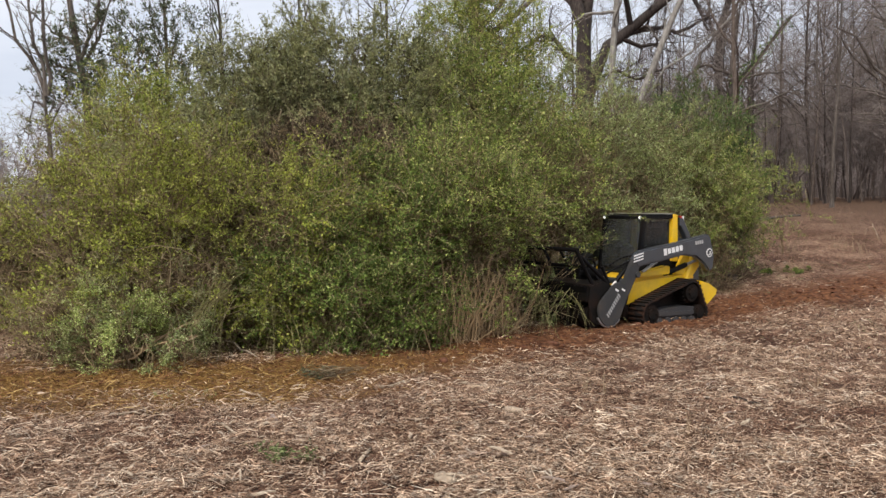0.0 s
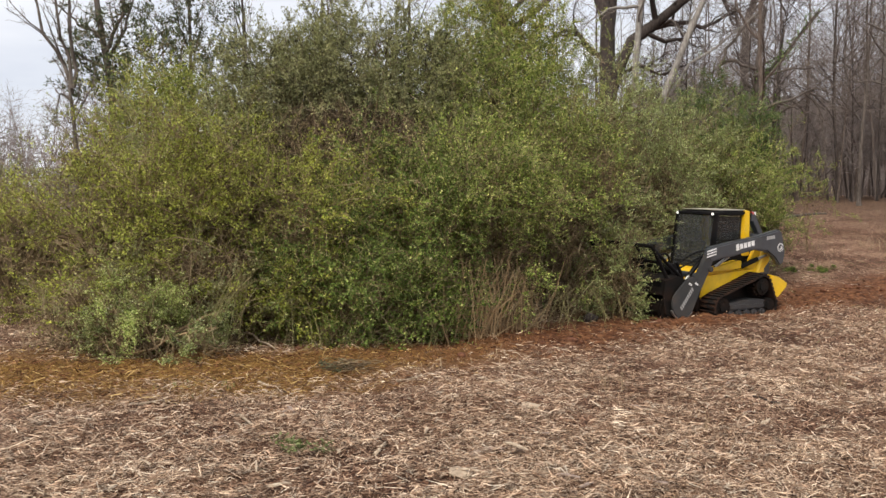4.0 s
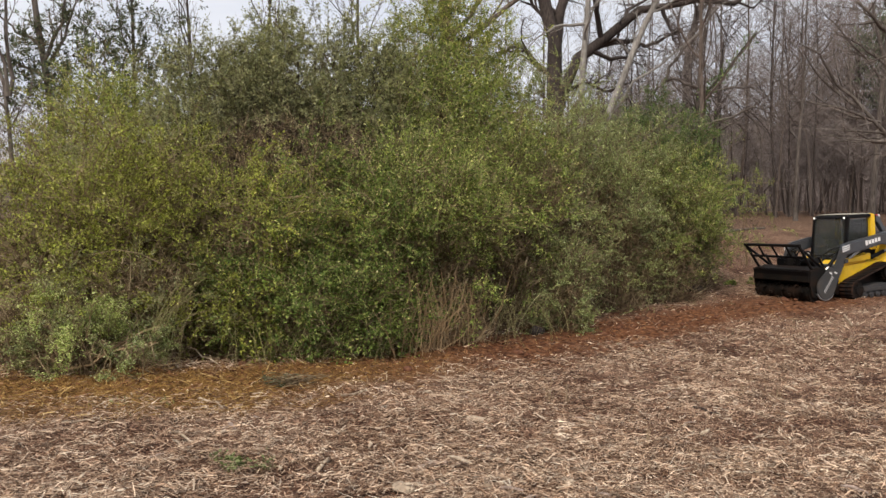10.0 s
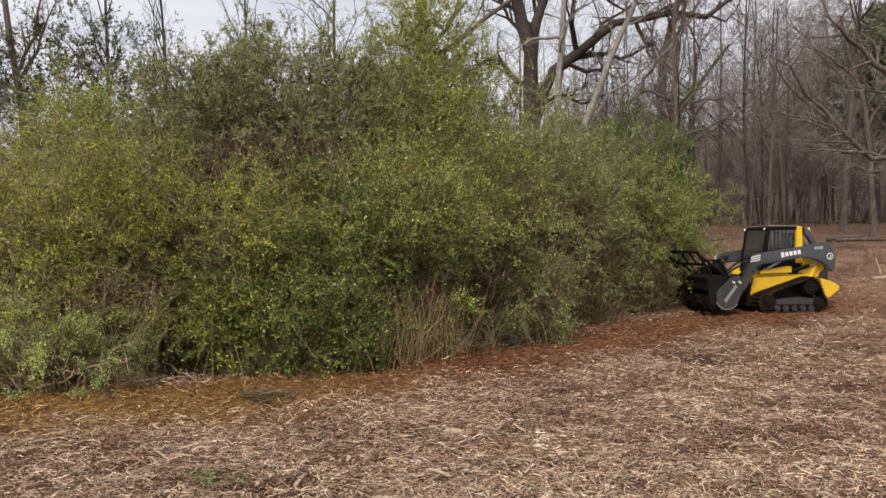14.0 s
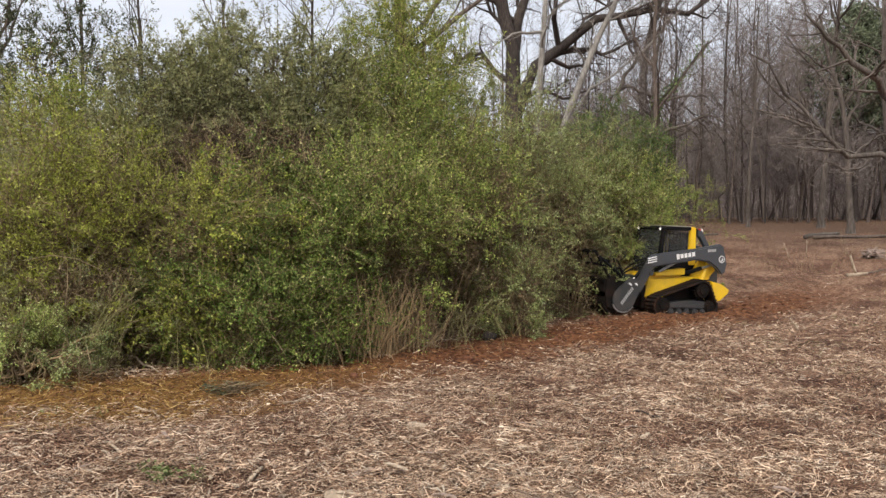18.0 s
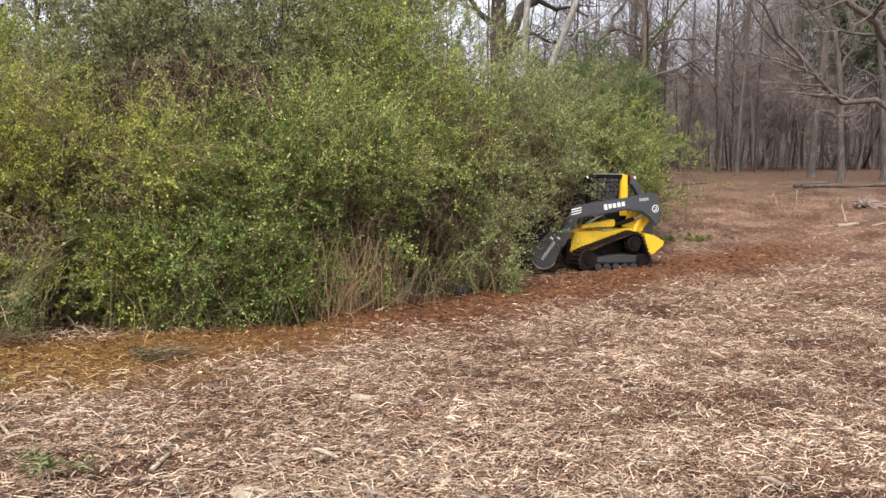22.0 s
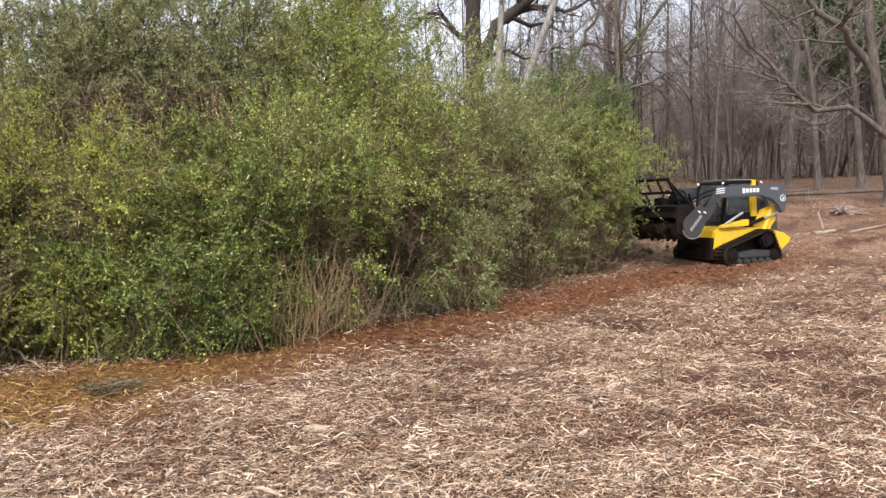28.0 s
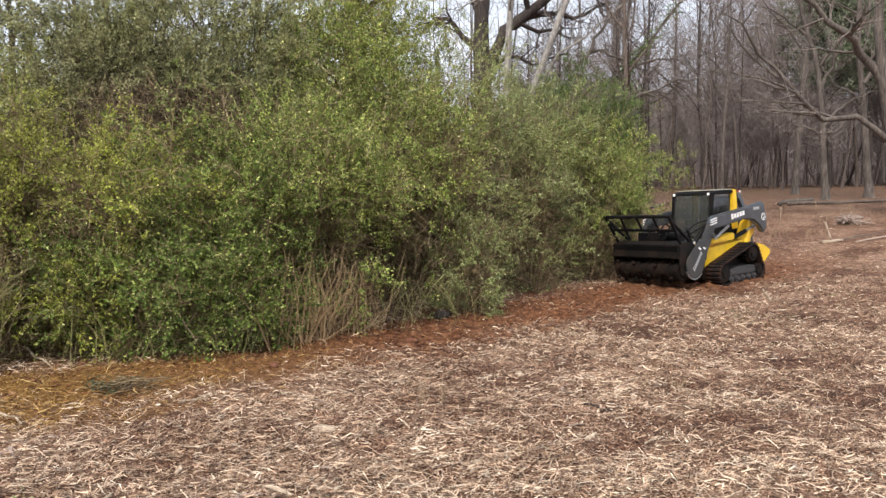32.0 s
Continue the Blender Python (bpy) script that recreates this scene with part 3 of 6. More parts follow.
SHRUBS = [
    # x, y, rx, ry, height, twigs, leaf material, bare share, label
    (-4.5, 11.0, 1.5, 1.3, 2.7, 3000, LEAF_YELLOW, 0.3, "yellowing privet-like shrub with tangled twigs"),
    (-3.1, 11.3, 1.5, 1.25, 3.05, 3600, LEAF_YELLOW, 0.12, "dense shrub turning yellow and olive"),
    (-1.2, 12.1, 1.35, 1.3, 2.65, 3400, LEAF_DEEP, 0.08, "deep green leafy shrub with arching twigs"),
    (0.0, 12.8, 1.35, 1.4, 3.0, 3200, LEAF_MID, 0.2, "green shrub over bare tan canes"),
    (-3.3, 14.3, 1.35, 1.5, 5.0, 5400, LEAF_GREY, 0.1, "tall grey-green shrub with a feathery top"),
    (-1.9, 14.7, 2.05, 1.6, 5.75, 10000, LEAF_GREY, 0.1, "tall domed shrub, grey-green with dead brown twigs"),
    (-0.1, 15.6, 1.7, 1.4, 5.5, 5000, LEAF_MID, 0.12, "tall green shrub with a rounded top"),
    (-5.3, 14.0, 1.7, 1.5, 3.5, 2500, LEAF_GREY, 0.25, "grey-green shrub with feathery outline"),
    (-6.3, 16.6, 1.2, 1.2, 4.85, 3800, LEAF_GREEN, 0.03, "bright evergreen shrub behind the thicket"),
    (1.3, 15.2, 1.6, 1.3, 4.3, 3000, LEAF_MID, 0.12, "green privet-like shrub in the thicket"),
    (0.95, 18.0, 1.6, 1.4, 7.7, 6600, LEAF_GREEN, 0.04, "tall vine-covered mound of green leaves"),
    (2.9, 17.7, 1.6, 1.6, 5.25, 3900, LEAF_OLIVE, 0.25, "feathery olive shrub with fine twigs"),
    (5.1, 20.2, 1.9, 1.6, 4.8, 3800, LEAF_OLIVE, 0.12, "olive-green shrub with fine upright twigs"),
    (7.2, 22.4, 1.5, 1.3, 5.2, 5200, LEAF_IVY, 0.04, "dark ivy-like mound of glossy leaves"),
    (7.3, 21.7, 1.45, 1.2, 3.7, 2900, LEAF_MID, 0.1, "mid-green shrub leaning over the cleared strip"),
    (-6.9, 12.6, 1.1, 1.1, 2.1, 1300, LEAF_YELLOW, 0.4, "low yellowing shrub at the thicket's edge"),
    (2.6, 20.6, 2.1, 1.5, 5.8, 1900, LEAF_GREEN, 0.2, "tall green shrub deep in the thicket"),
    (-4.0, 17.0, 2.0, 1.4, 5.0, 1900, LEAF_OLIVE, 0.3, "olive shrub deep in the thicket"),
    (6.7, 22.2, 0.6, 0.5, 1.6, 350, LEAF_OLIVE, 0.3, "low feathery shrub under the thicket's end"),
    (2.95, 14.75, 0.5, 0.5, 1.7, 600, LEAF_OLIVE, 0.25, "slim young shrub beside the red soil"),
    (-9.6, 16.6, 1.6, 1.2, 2.5, 1500, LEAF_GREY, 0.45, "low brown-green shrub beyond the thicket"),
    (-12.0, 17.6, 1.8, 1.3, 3.0, 1500, LEAF_OLIVE, 0.5, "low brown-green shrub beyond the thicket"),
    (-7.0, 19.5, 1.9, 1.5, 4.6, 1900, LEAF_GREY, 0.45, "grey twiggy shrub behind the thicket"),
    (-1.75, 10.95, 1.25, 0.7, 1.3, 1900, LEAF_DEEP, 0.1, "low dark green shrub at the thicket's foot"),
    (-0.85, 11.25, 0.7, 0.55, 1.25, 1000, LEAF_DEEP, 0.12, "low dark green shrub at the thicket's foot"),
    (-3.6, 10.3, 0.95, 0.6, 1.2, 900, LEAF_GREY, 0.5, "low tangle of grey twigs at the thicket's foot"),
    (4.65, 18.25, 0.95, 0.8, 3.3, 1900, LEAF_OLIVE, 0.3, "olive shrub over brown twigs at the thicket's edge"),
    (6.45, 19.8, 1.1, 0.75, 3.3, 2200, LEAF_MID, 0.15, "green shrub leaning out over the red soil"),
]
shrubs = []
OPEN_FOOT = {3: 0.08, 9: 0.15, 12: 0.3, 14: 0.08, 26: 0.36, 27: 0.16}
FEATHERY = {4: 0.12, 5: 0.12, 6: 0.14, 7: 0.28, 10: 0.14, 13: 0.06}
INNER_FILL = {4: 1.5, 5: 1.7, 6: 1.3}
for k, (x, y, rx, ry, h, tw, mat, bare, label) in enumerate(SHRUBS):
    shrubs.append(tagged(shrub("shrub", label, x, y, rx, ry, h, tw, mat, 100 + k, bare=bare, skirt=OPEN_FOOT.get(k, 0.42), inner=INNER_FILL.get(k, 1.0), wisps=FEATHERY.get(k, 0.16), twig_mat=SHADED_TWIG if k in (4, 5) else None, mounds=75 if k in (4, 5, 6, 10) else 34, clump=0.8 if k in (4, 5, 6, 10) else 1.0, leaves=16 if y < 13 else 17, leaf_len=0.04 if y < 13 else 0.048 if k in (4, 5) else 0.041, up=0.85 if k == 8 else 0.4), group="shrubs of the thicket"))

# airy trees whose backlit look lies in the darkened leaf colour
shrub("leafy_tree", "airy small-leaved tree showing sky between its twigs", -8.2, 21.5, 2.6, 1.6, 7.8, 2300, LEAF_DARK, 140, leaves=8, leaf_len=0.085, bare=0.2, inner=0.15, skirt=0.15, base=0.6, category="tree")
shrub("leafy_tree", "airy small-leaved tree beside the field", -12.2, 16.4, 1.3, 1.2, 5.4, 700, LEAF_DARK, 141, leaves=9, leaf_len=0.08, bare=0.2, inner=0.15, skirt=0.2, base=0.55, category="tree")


# ---- trees ----
STEPS = (12, 9, 4, 2, 2)


def tree_paths(g, height, radius, lean=(0, 0), levels=4, spread=0.9, kids=(5, 7, 6, 4), rise=0.25, shrink=0.62, gnarl=0.18, first=0.35, limbs=(), trunk=None, fine=0.006):
    """The bent paths of a leafless tree, level by level: points and radii."""
    out = {k: ([], []) for k in range(levels + 1)}
    d0 = np.array([lean[0], lean[1], 1.0])
    stack = [(np.zeros(3), d0 / np.linalg.norm(d0), height, radius, 0, trunk)]
    for line, rr in limbs:
        ln = sum(math.dist(a, b) for a, b in zip(line, line[1:]))
        stack.append((np.zeros(3), np.zeros(3), ln, rr, 1, line))
    while stack:
        p, d, length, r, lv, line = stack.pop()
        n = STEPS[min(lv, 4)]
        path, dirs, rads = [p], [d], [r]
        wob = gnarl * (0.25 if lv == 0 else 1.0) * math.sqrt(4 / n)
        if line:
            L = np.array([(x, 0, z) for x, z in line], float)
            s = np.concatenate([[0], np.cumsum(np.linalg.norm(np.diff(L, axis=0), axis=1))])
            u = np.linspace(0, s[-1], n + 1)
            L = np.stack([np.interp(u, s, L[:, k]) for k in range(3)], -1)
            L[:, 1] = np.cumsum(g.normal(0, 0.02 * length, n + 1)) if lv else 0
            L[1:] += g.normal(0, 0.012 * length if lv else 0, (n, 3))
            path, dirs = list(L), list(unit(np.gradient(L, axis=0)))
            rads = list(r * (1 - (0.75 if lv else 0.6) * np.linspace(0, 1, n + 1)))
        for i in range(0 if line else n):
            d = d + g.normal(0, wob, 3) + np.array([0, 0, rise * 1.6 / n if lv else 0.04])
            d = d / np.linalg.norm(d)
            p = p + d * length / n
            f = (i + 1) / n
            path.append(p)
            dirs.append(d)
            rads.append(r * (1 - 0.82 * f) if lv else r * (1 - 0.66 * f))
        out[lv][0].append(path)
        out[lv][1].append(rads)
        if lv < levels:
            m = kids[min(lv, len(kids) - 1)]
            for j in range(m):
                lo = first if lv == 0 else 0.2
                f = lo + (1 - lo) * (j + g.uniform(0, 1)) / m
                i = min(int(f * n), n - 1)
                w = f * n - i
                q = path[i] * (1 - w) + path[i + 1] * w
                ax = g.normal(0, 1, 3)
                ax = ax - dirs[i] * (ax @ dirs[i])
                ax /= np.linalg.norm(ax)
                sp = spread * g.uniform(0.7, 1.25)
                nd = dirs[i] * math.cos(sp) + ax * math.sin(sp)
                rr = (rads[i] * (1 - w) + rads[i + 1] * w) * g.uniform(0.4, 0.7)
                ll = length * shrink * g.uniform(0.6, 1.1) * (1.1 - 0.55 * f)
                stack.append((q, nd, ll, max(rr, fine), lv + 1, None))
    return out


def tree_meshes(out, root, bark, twig, split=2):
    """The trunk and the crown of a leafless tree as two parts."""
    P, R = np.array(out[0][0]), np.array(out[0][1])
    # a flared foot of four short rings
    foot = np.concatenate([P[:, :1] + np.array([0, 0, z]) for z in (-0.1, 0.12, 0.35, 0.7)], 1)
    wide = np.concatenate([R[:, :1] * k for k in (1.75, 1.4, 1.18, 1.04)], 1)
    v, f = tubes(np.concatenate([foot, P[:, 1:]], 1), np.concatenate([wide, R[:, 1:]], 1), 12)
    me = raw_mesh("trunk", v, f)
    me.polygons.foreach_set("use_smooth", np.ones(len(f), bool))
    mesh_part("trunk", me, bark, root)
    chunks, thick = [], 0
    for lv in sorted(out):
        if lv and out[lv][0]:
            c = tubes(out[lv][0], out[lv][1], 7 if lv == 1 else 4 if lv == 2 else 3)
            chunks.append(c)
            thick += len(c[1]) if lv <= split else 0
    me = joined("crown", chunks)
    me.materials.append(bark)
    me.materials.append(twig)
    late = np.zeros(len(me.polygons), np.int32)
    late[thick:] = 1
    me.polygons.foreach_set("material_index", late)
    me.polygons.foreach_set("use_smooth", np.ones(len(late), bool))
    ob = new("crown", me)
    ob.parent = root
    ob["kind"] = "stuff"


def bare_tree(name, label, x, y, height, radius, seed, bark, twig=None, turn=0, split=2, **kw):
    g = np.random.default_rng(seed)
    root = thing(name, label, "tree", (x, y, gz(x, y) - 0.1), turn)
    tree_meshes(tree_paths(g, height, radius, **kw), root, bark, twig or FAR_TWIG, split)
    return root


# the great oak behind the thicket, and its pale dead neighbours; limbs as offsets and heights
bare_tree("oak_tree", "great leafless oak with dark bark and crooked limbs", 7.7, 44.0, 15.5, 0.6, 11, BARK_DARK, FAR_STEM, split=3, first=0.75, kids=(4, 9, 8, 5), spread=0.95, gnarl=0.34, shrink=0.5, rise=0.1, fine=0.014,
          trunk=[(0.4, 0), (0.3, 5), (0.18, 8.5), (0.19, 10.4), (0.1, 11), (-0.42, 12.1), (-0.62, 13.4), (-0.95, 14.3), (-1.6, 17.5)],
          limbs=[([(0.2, 10.0), (0.28, 10.9), (0.68, 12.3), (1.1, 13.5), (1.35, 14.3), (1.9, 17)], 0.38),
                 ([(0.45, 6.5), (1.0, 8.6), (1.64, 9.8), (2.62, 10.6), (3.6, 11.2), (4.88, 11.9), (6.29, 12.2), (7.97, 12.35), (8.96, 12.25), (9.96, 12.6), (11.4, 13.45), (13, 14.1)], 0.36),
                 ([(1.5, 9.5), (2.49, 9.95), (3.34, 10.25), (4.45, 10.5), (5.43, 10.2), (6.28, 10.55), (7.3, 11.1)], 0.22),
                 ([(6.2, 12.2), (6.71, 11.1), (6.97, 10.3), (7.7, 10.1)], 0.13),
                 ([(1.2, 13.8), (2.3, 13.9), (3.6, 13.8), (4.6, 13.35), (5.57, 12.9), (6.29, 13.3), (6.6, 14.6)], 0.13),
                 ([(0, 10.6), (-0.45, 11.6), (-1.13, 12.65), (-1.6, 14), (-2.2, 16.5)], 0.13),
                 ([(0.1, 8.4), (-0.85, 9.1), (-1.4, 10.0), (-2.4, 10.0), (-3.1, 9.1), (-4.2, 9.0)], 0.18),
                 ([(0.8, 7.5), (2.0, 8.1), (3.2, 7.6), (5, 8.2)], 0.12)])
bare_tree("tree", "stout grey-brown leafless tree behind the oak", 18.2, 52.0, 17, 0.36, 111, BARK_GREY, FAR_STEM, kids=(9, 8, 7, 4), first=0.45, spread=0.8, gnarl=0.3, shrink=0.42, fine=0.014, trunk=[(0, 0), (0, 8), (0.02, 11.4), (0.6, 13.3), (1.5, 16.5), (2, 19)])
bare_tree("dead_tree", "pale barkless dead tree leaning behind the thicket", 8.3, 34.0, 14, 0.2, 12, BARK_PALE, PALE_TWIG, kids=(6, 7, 5, 3), levels=4, gnarl=0.34, first=0.5, shrink=0.38, fine=0.011, trunk=[(-1.6, 0), (-0.3, 3.9), (0.1, 5.3), (0.7, 6.8), (1.5, 8.95), (2.27, 10.5), (2.8, 12), (3.6, 14)],
          limbs=[([(0.3, 5.6), (0.66, 6.1), (1.63, 7.2), (2.5, 7.75), (3.4, 8.5), (4.25, 9.15), (4.7, 10.15), (5.4, 10.5)], 0.075)])
bare_tree("dead_tree", "pale grey dead tree standing upright", 8.6, 38.0, 17, 0.21, 13, BARK_PALE, PALE_TWIG, kids=(7, 7, 5, 3), levels=4, gnarl=0.34, shrink=0.36, fine=0.011, first=0.5, trunk=[(-0.8, 0), (-0.5, 5.4), (-0.4, 7.9), (-0.2, 10.9), (0, 16)])
bare_tree("tree", "slender forked leafless tree with grey-brown bark", -8.7, 17.5, 4.6, 0.085, 14, BARK_GREY, first=0.8, kids=(3, 7, 6, 4), spread=0.6, rise=0.25, gnarl=0.1, shrink=0.4,
          trunk=[(0.05, 0), (0.02, 2.7), (-0.04, 3.9), (-0.13, 4.7)],
          limbs=[([(-0.1, 4.6), (-0.36, 5.3), (-0.54, 5.8), (-0.84, 6.4), (-1.2, 7.6)], 0.05), ([(-0.07, 4.7), (-0.17, 5.7), (-0.32, 6.4), (-0.5, 8.0)], 0.045), ([(-0.05, 4.7), (0.1, 5.7), (-0.03, 6.4), (0.1, 8.2)], 0.05), ([(-0.1, 4.4), (-0.3, 4.6), (-0.45, 4.1)], 0.03)])
bare_tree("tree", "leafless tree with grey bark and rising limbs", -9.65, 21.5, 11, 0.13, 15, BARK_GREY, kids=(5, 7, 6, 4), spread=0.7, rise=0.4, first=0.55, shrink=0.42, gnarl=0.2,
          trunk=[(0.05, 0), (0.02, 4.3), (-0.05, 5.4), (-0.2, 6.4), (-0.36, 7.4), (-0.6, 9.5), (-0.8, 11)],
          limbs=[([(-0.18, 6.3), (0.05, 6.9), (0.3, 7.4), (0.7, 8.8)], 0.06), ([(-0.22, 6.7), (-0.64, 7.0), (-0.94, 7.1), (-1.7, 7.9)], 0.05), ([(-0.13, 5.9), (-0.58, 6.1), (-0.88, 6.3), (-1.6, 6.6)], 0.045)])
bare_tree("tree", "thin bare sapling rising behind the evergreen shrub", -8.1, 24.0, 9.5, 0.09, 151, BARK_DARK, kids=(9, 6, 4, 3), spread=0.5, rise=0.5, first=0.45, shrink=0.4)
bare_tree("tree", "thin bare sapling with upright limbs behind the thicket", -6.6, 24.5, 9.5, 0.08, 152, BARK_DARK, kids=(10, 6, 4, 3), spread=0.45, rise=0.6, first=0.4, shrink=0.42)
bare_tree("tree", "thin bare sapling with upright limbs behind the thicket", -5.0, 25.0, 10, 0.08, 153, BARK_DARK, kids=(10, 6, 4, 3), spread=0.45, rise=0.6, first=0.4, shrink=0.42)
bare_tree("tree", "thin twiggy bare tree behind the domed shrub", -1.44, 22.0, 9.5, 0.08, 154, BARK_DARK, FAR_STEM, kids=(12, 8, 5, 3), spread=0.6, rise=0.45, first=0.4, shrink=0.4, gnarl=0.25)
bare_tree("tree", "leafless tree rising out of green vine", 0.8, 20.6, 14, 0.2, 16, BARK_BROWN, kids=(8, 6, 5, 3), spread=0.7, rise=0.4, first=0.4)
bare_tree("tree", "vine-clad leafless tree beside the thicket", 11.0, 29.5, 12, 0.12, 17, BARK_BROWN, kids=(9, 7, 5, 3), spread=0.75, first=0.4, shrink=0.45)
bare_tree("tree", "crooked leafless tree with pale drooping limbs", 13.2, 33.5, 9, 0.13, 18, BARK_GREY, PALE_TWIG, kids=(7, 9, 7, 4), spread=0.9, first=0.4, shrink=0.45, rise=0.05,
          trunk=[(-0.9, 0), (-0.8, 2.5), (-0.8, 4.2), (-1.0, 6.2), (-0.7, 9)],
          limbs=[([(-0.8, 4.2), (-0.7, 4.8), (0.5, 5.1), (1.0, 5.5), (1.7, 5.5), (2.1, 4.6)], 0.08), ([(1.0, 5.5), (1.8, 4.6), (1.9, 3.3)], 0.05), ([(-1.0, 6.4), (-2.1, 6.8), (-2.6, 6.5), (-3.4, 5.6)], 0.08), ([(-2.6, 6.4), (-2.4, 7.1), (-1.7, 7.9), (-0.9, 8.9), (-0.2, 9.8)], 0.08), ([(-1.3, 6.1), (-0.8, 6.1), (0.4, 6.4), (1.5, 6.5), (2.0, 6.0)], 0.07), ([(-0.8, 5), (-1.9, 4.6), (-2.7, 5.3), (-3.6, 5.1)], 0.05)])
bare_tree("tree", "small leafless tree with spreading twigs", 14.6, 37.5, 9, 0.09, 19, BARK_DARK, kids=(12, 7, 5, 3), spread=1.0, first=0.2)


def ivy(label, line, x, y, thickness, count, seed, mat):
    """A sleeve of leaves round a stem that runs along the line of offsets and heights."""
    g = np.random.default_rng(seed)
    L = np.array([(a, 0, z) for a, z in line], float)
    s = np.concatenate([[0], np.cumsum(np.linalg.norm(np.diff(L, axis=0), axis=1))])
    u = g.uniform(0, s[-1], count)
    p = np.stack([np.interp(u, s, L[:, k]) for k in range(3)], -1)
    p += g.normal(0, 1, (count, 3)) * (thickness * (0.6 + 0.5 * np.sin(u * 5) ** 2))[:, None]
    al = unit(g.normal(0, 1, (count, 3)) + np.array([0, 0, -0.3]))
    size = g.uniform(0.06, 0.13, count)
    root = thing("ivy", label, "vine", (x, y, gz(x, y)))
    mesh_part("foliage", raw_mesh("foliage", *leaflets(p, al, unit(np.cross(al, g.normal(0, 1, (count, 3)))), size, size * 0.7)), mat, root)["kind"] = "stuff"
    mesh_part("stem", raw_mesh("stem", *tubes([L], [np.linspace(0.07, 0.03, len(L))], 6)), BARK_DARK, root)


ivy("green ivy climbing a leaning bare tree", [(-0.1, 0), (-0.1, 3.5), (0.0, 5.9), (0.9, 6.9), (1.4, 7.6), (1.9, 8.2)], 11.0, 29.3, 0.13, 1500, 91, LEAF_IVY)
ivy("dark ivy climbing a bare tree behind the thicket", [(0, 0), (0.1, 6), (0.2, 10.5)], 0.8, 20.3, 0.3, 5000, 92, LEAF_IVY)
# open grove beside the clearing
GROVE = [
    (23.6, 39.5, 16, 0.17, 24, 0.4, 0.8, "straight grey leafless tree before the wood"),
    (20.6, 41.5, 12, 0.1, 26, 0.3, 0.9, "slim leafless tree at the wood's edge"),
]
for x, y, h, r, seed, first, spread, label in GROVE:
    tagged(bare_tree("grove_tree", label, x, y, h, r, seed, BARK_GREY, PALE_TWIG, kids=(11, 8, 7, 4), first=first, spread=spread, shrink=0.58, gnarl=0.22), group="trees of the grove")
tagged(bare_tree("grove_tree", "grey-barked leafless tree with crooked spreading limbs", 22.0, 34.2, 10, 0.16, 21, BARK_GREY, PALE_TWIG, kids=(6, 9, 8, 4), first=0.5, spread=0.85, rise=0.1, gnarl=0.24, shrink=0.45,
                 trunk=[(-0.1, 0), (-0.26, 2.3), (-0.37, 4.0), (-0.53, 5.2), (-0.7, 6.4), (-1.2, 7.5), (-1.5, 8.6), (-1.8, 10)],
                 limbs=[([(-0.37, 4.0), (-1.1, 4.5), (-2.1, 5.25), (-3.1, 6.1), (-4.1, 6.85), (-4.8, 7.8)], 0.11), ([(-0.3, 3.35), (0.37, 4.0), (1.35, 4.6), (2.3, 5.0)], 0.08), ([(-1.1, 4.5), (-2.1, 4.15), (-3.06, 4.2), (-4.3, 4.1)], 0.055), ([(-0.45, 4.9), (0.06, 5.95), (0.5, 7.1), (0.96, 8.2)], 0.08), ([(-2.1, 5.25), (-2.6, 5.9), (-2.8, 6.8), (-3.15, 7.7)], 0.055), ([(-0.23, 3.0), (-1.08, 3.35), (-1.94, 3.4), (-2.5, 3.2)], 0.05)]), group="trees of the grove")
tagged(bare_tree("grove_tree", "stout grey leafless tree with a flared foot", 24.5, 34.8, 13, 0.18, 22, BARK_GREY, PALE_TWIG, kids=(8, 9, 7, 4), first=0.45, spread=0.85, rise=0.15, gnarl=0.22, shrink=0.48,
                 trunk=[(-0.1, 0), (-0.4, 3.4), (-0.6, 5.25), (-0.83, 6.9), (-0.8, 8.7), (-0.9, 12)],
                 limbs=[([(-0.42, 4.1), (-1.0, 4.8), (-1.8, 5.2), (-2.3, 5.9), (-3.0, 7.0)], 0.08), ([(-0.57, 5.25), (0.2, 6.2), (0.8, 7.4), (1.5, 9.0)], 0.1)]), group="trees of the grove")
tagged(bare_tree("grove_tree", "leafless tree with long low sweeping limbs", 19.5, 26.6, 13, 0.215, 23, BARK_GREY, PALE_TWIG, kids=(4, 9, 7, 4), first=0.7, spread=0.9, rise=0.1, gnarl=0.2, shrink=0.5,
                 trunk=[(0.3, 0), (0.2, 1.3), (0, 2.7), (-0.4, 4.6), (-0.6, 6.0), (-0.7, 7.1), (-0.4, 10), (0.2, 13)],
                 limbs=[([(-0.4, 4.7), (-1.0, 5.6), (-1.6, 6.1), (-2.5, 6.6), (-3.1, 7.0), (-4.6, 8.2)], 0.17), ([(0, 2.5), (-0.7, 3.2), (-1.4, 3.5), (-2.4, 3.5), (-3.0, 3.7), (-3.4, 4.3), (-4.5, 5.4), (-5.3, 6.2), (-6.0, 7.2)], 0.12), ([(-2.9, 3.6), (-3.6, 3.7), (-4.5, 3.65), (-5.4, 3.8)], 0.06),
                        ([(-3.4, 4.3), (-4.1, 4.5), (-4.9, 4.8), (-5.9, 5.0), (-6.8, 4.9)], 0.05), ([(-1.5, 3.5), (-2.1, 3.0), (-2.7, 2.9), (-3.3, 3.2)], 0.045), ([(0, 3.6), (1.2, 4.4), (2.6, 4.8), (4, 5.6)], 0.12)]), group="trees of the grove")



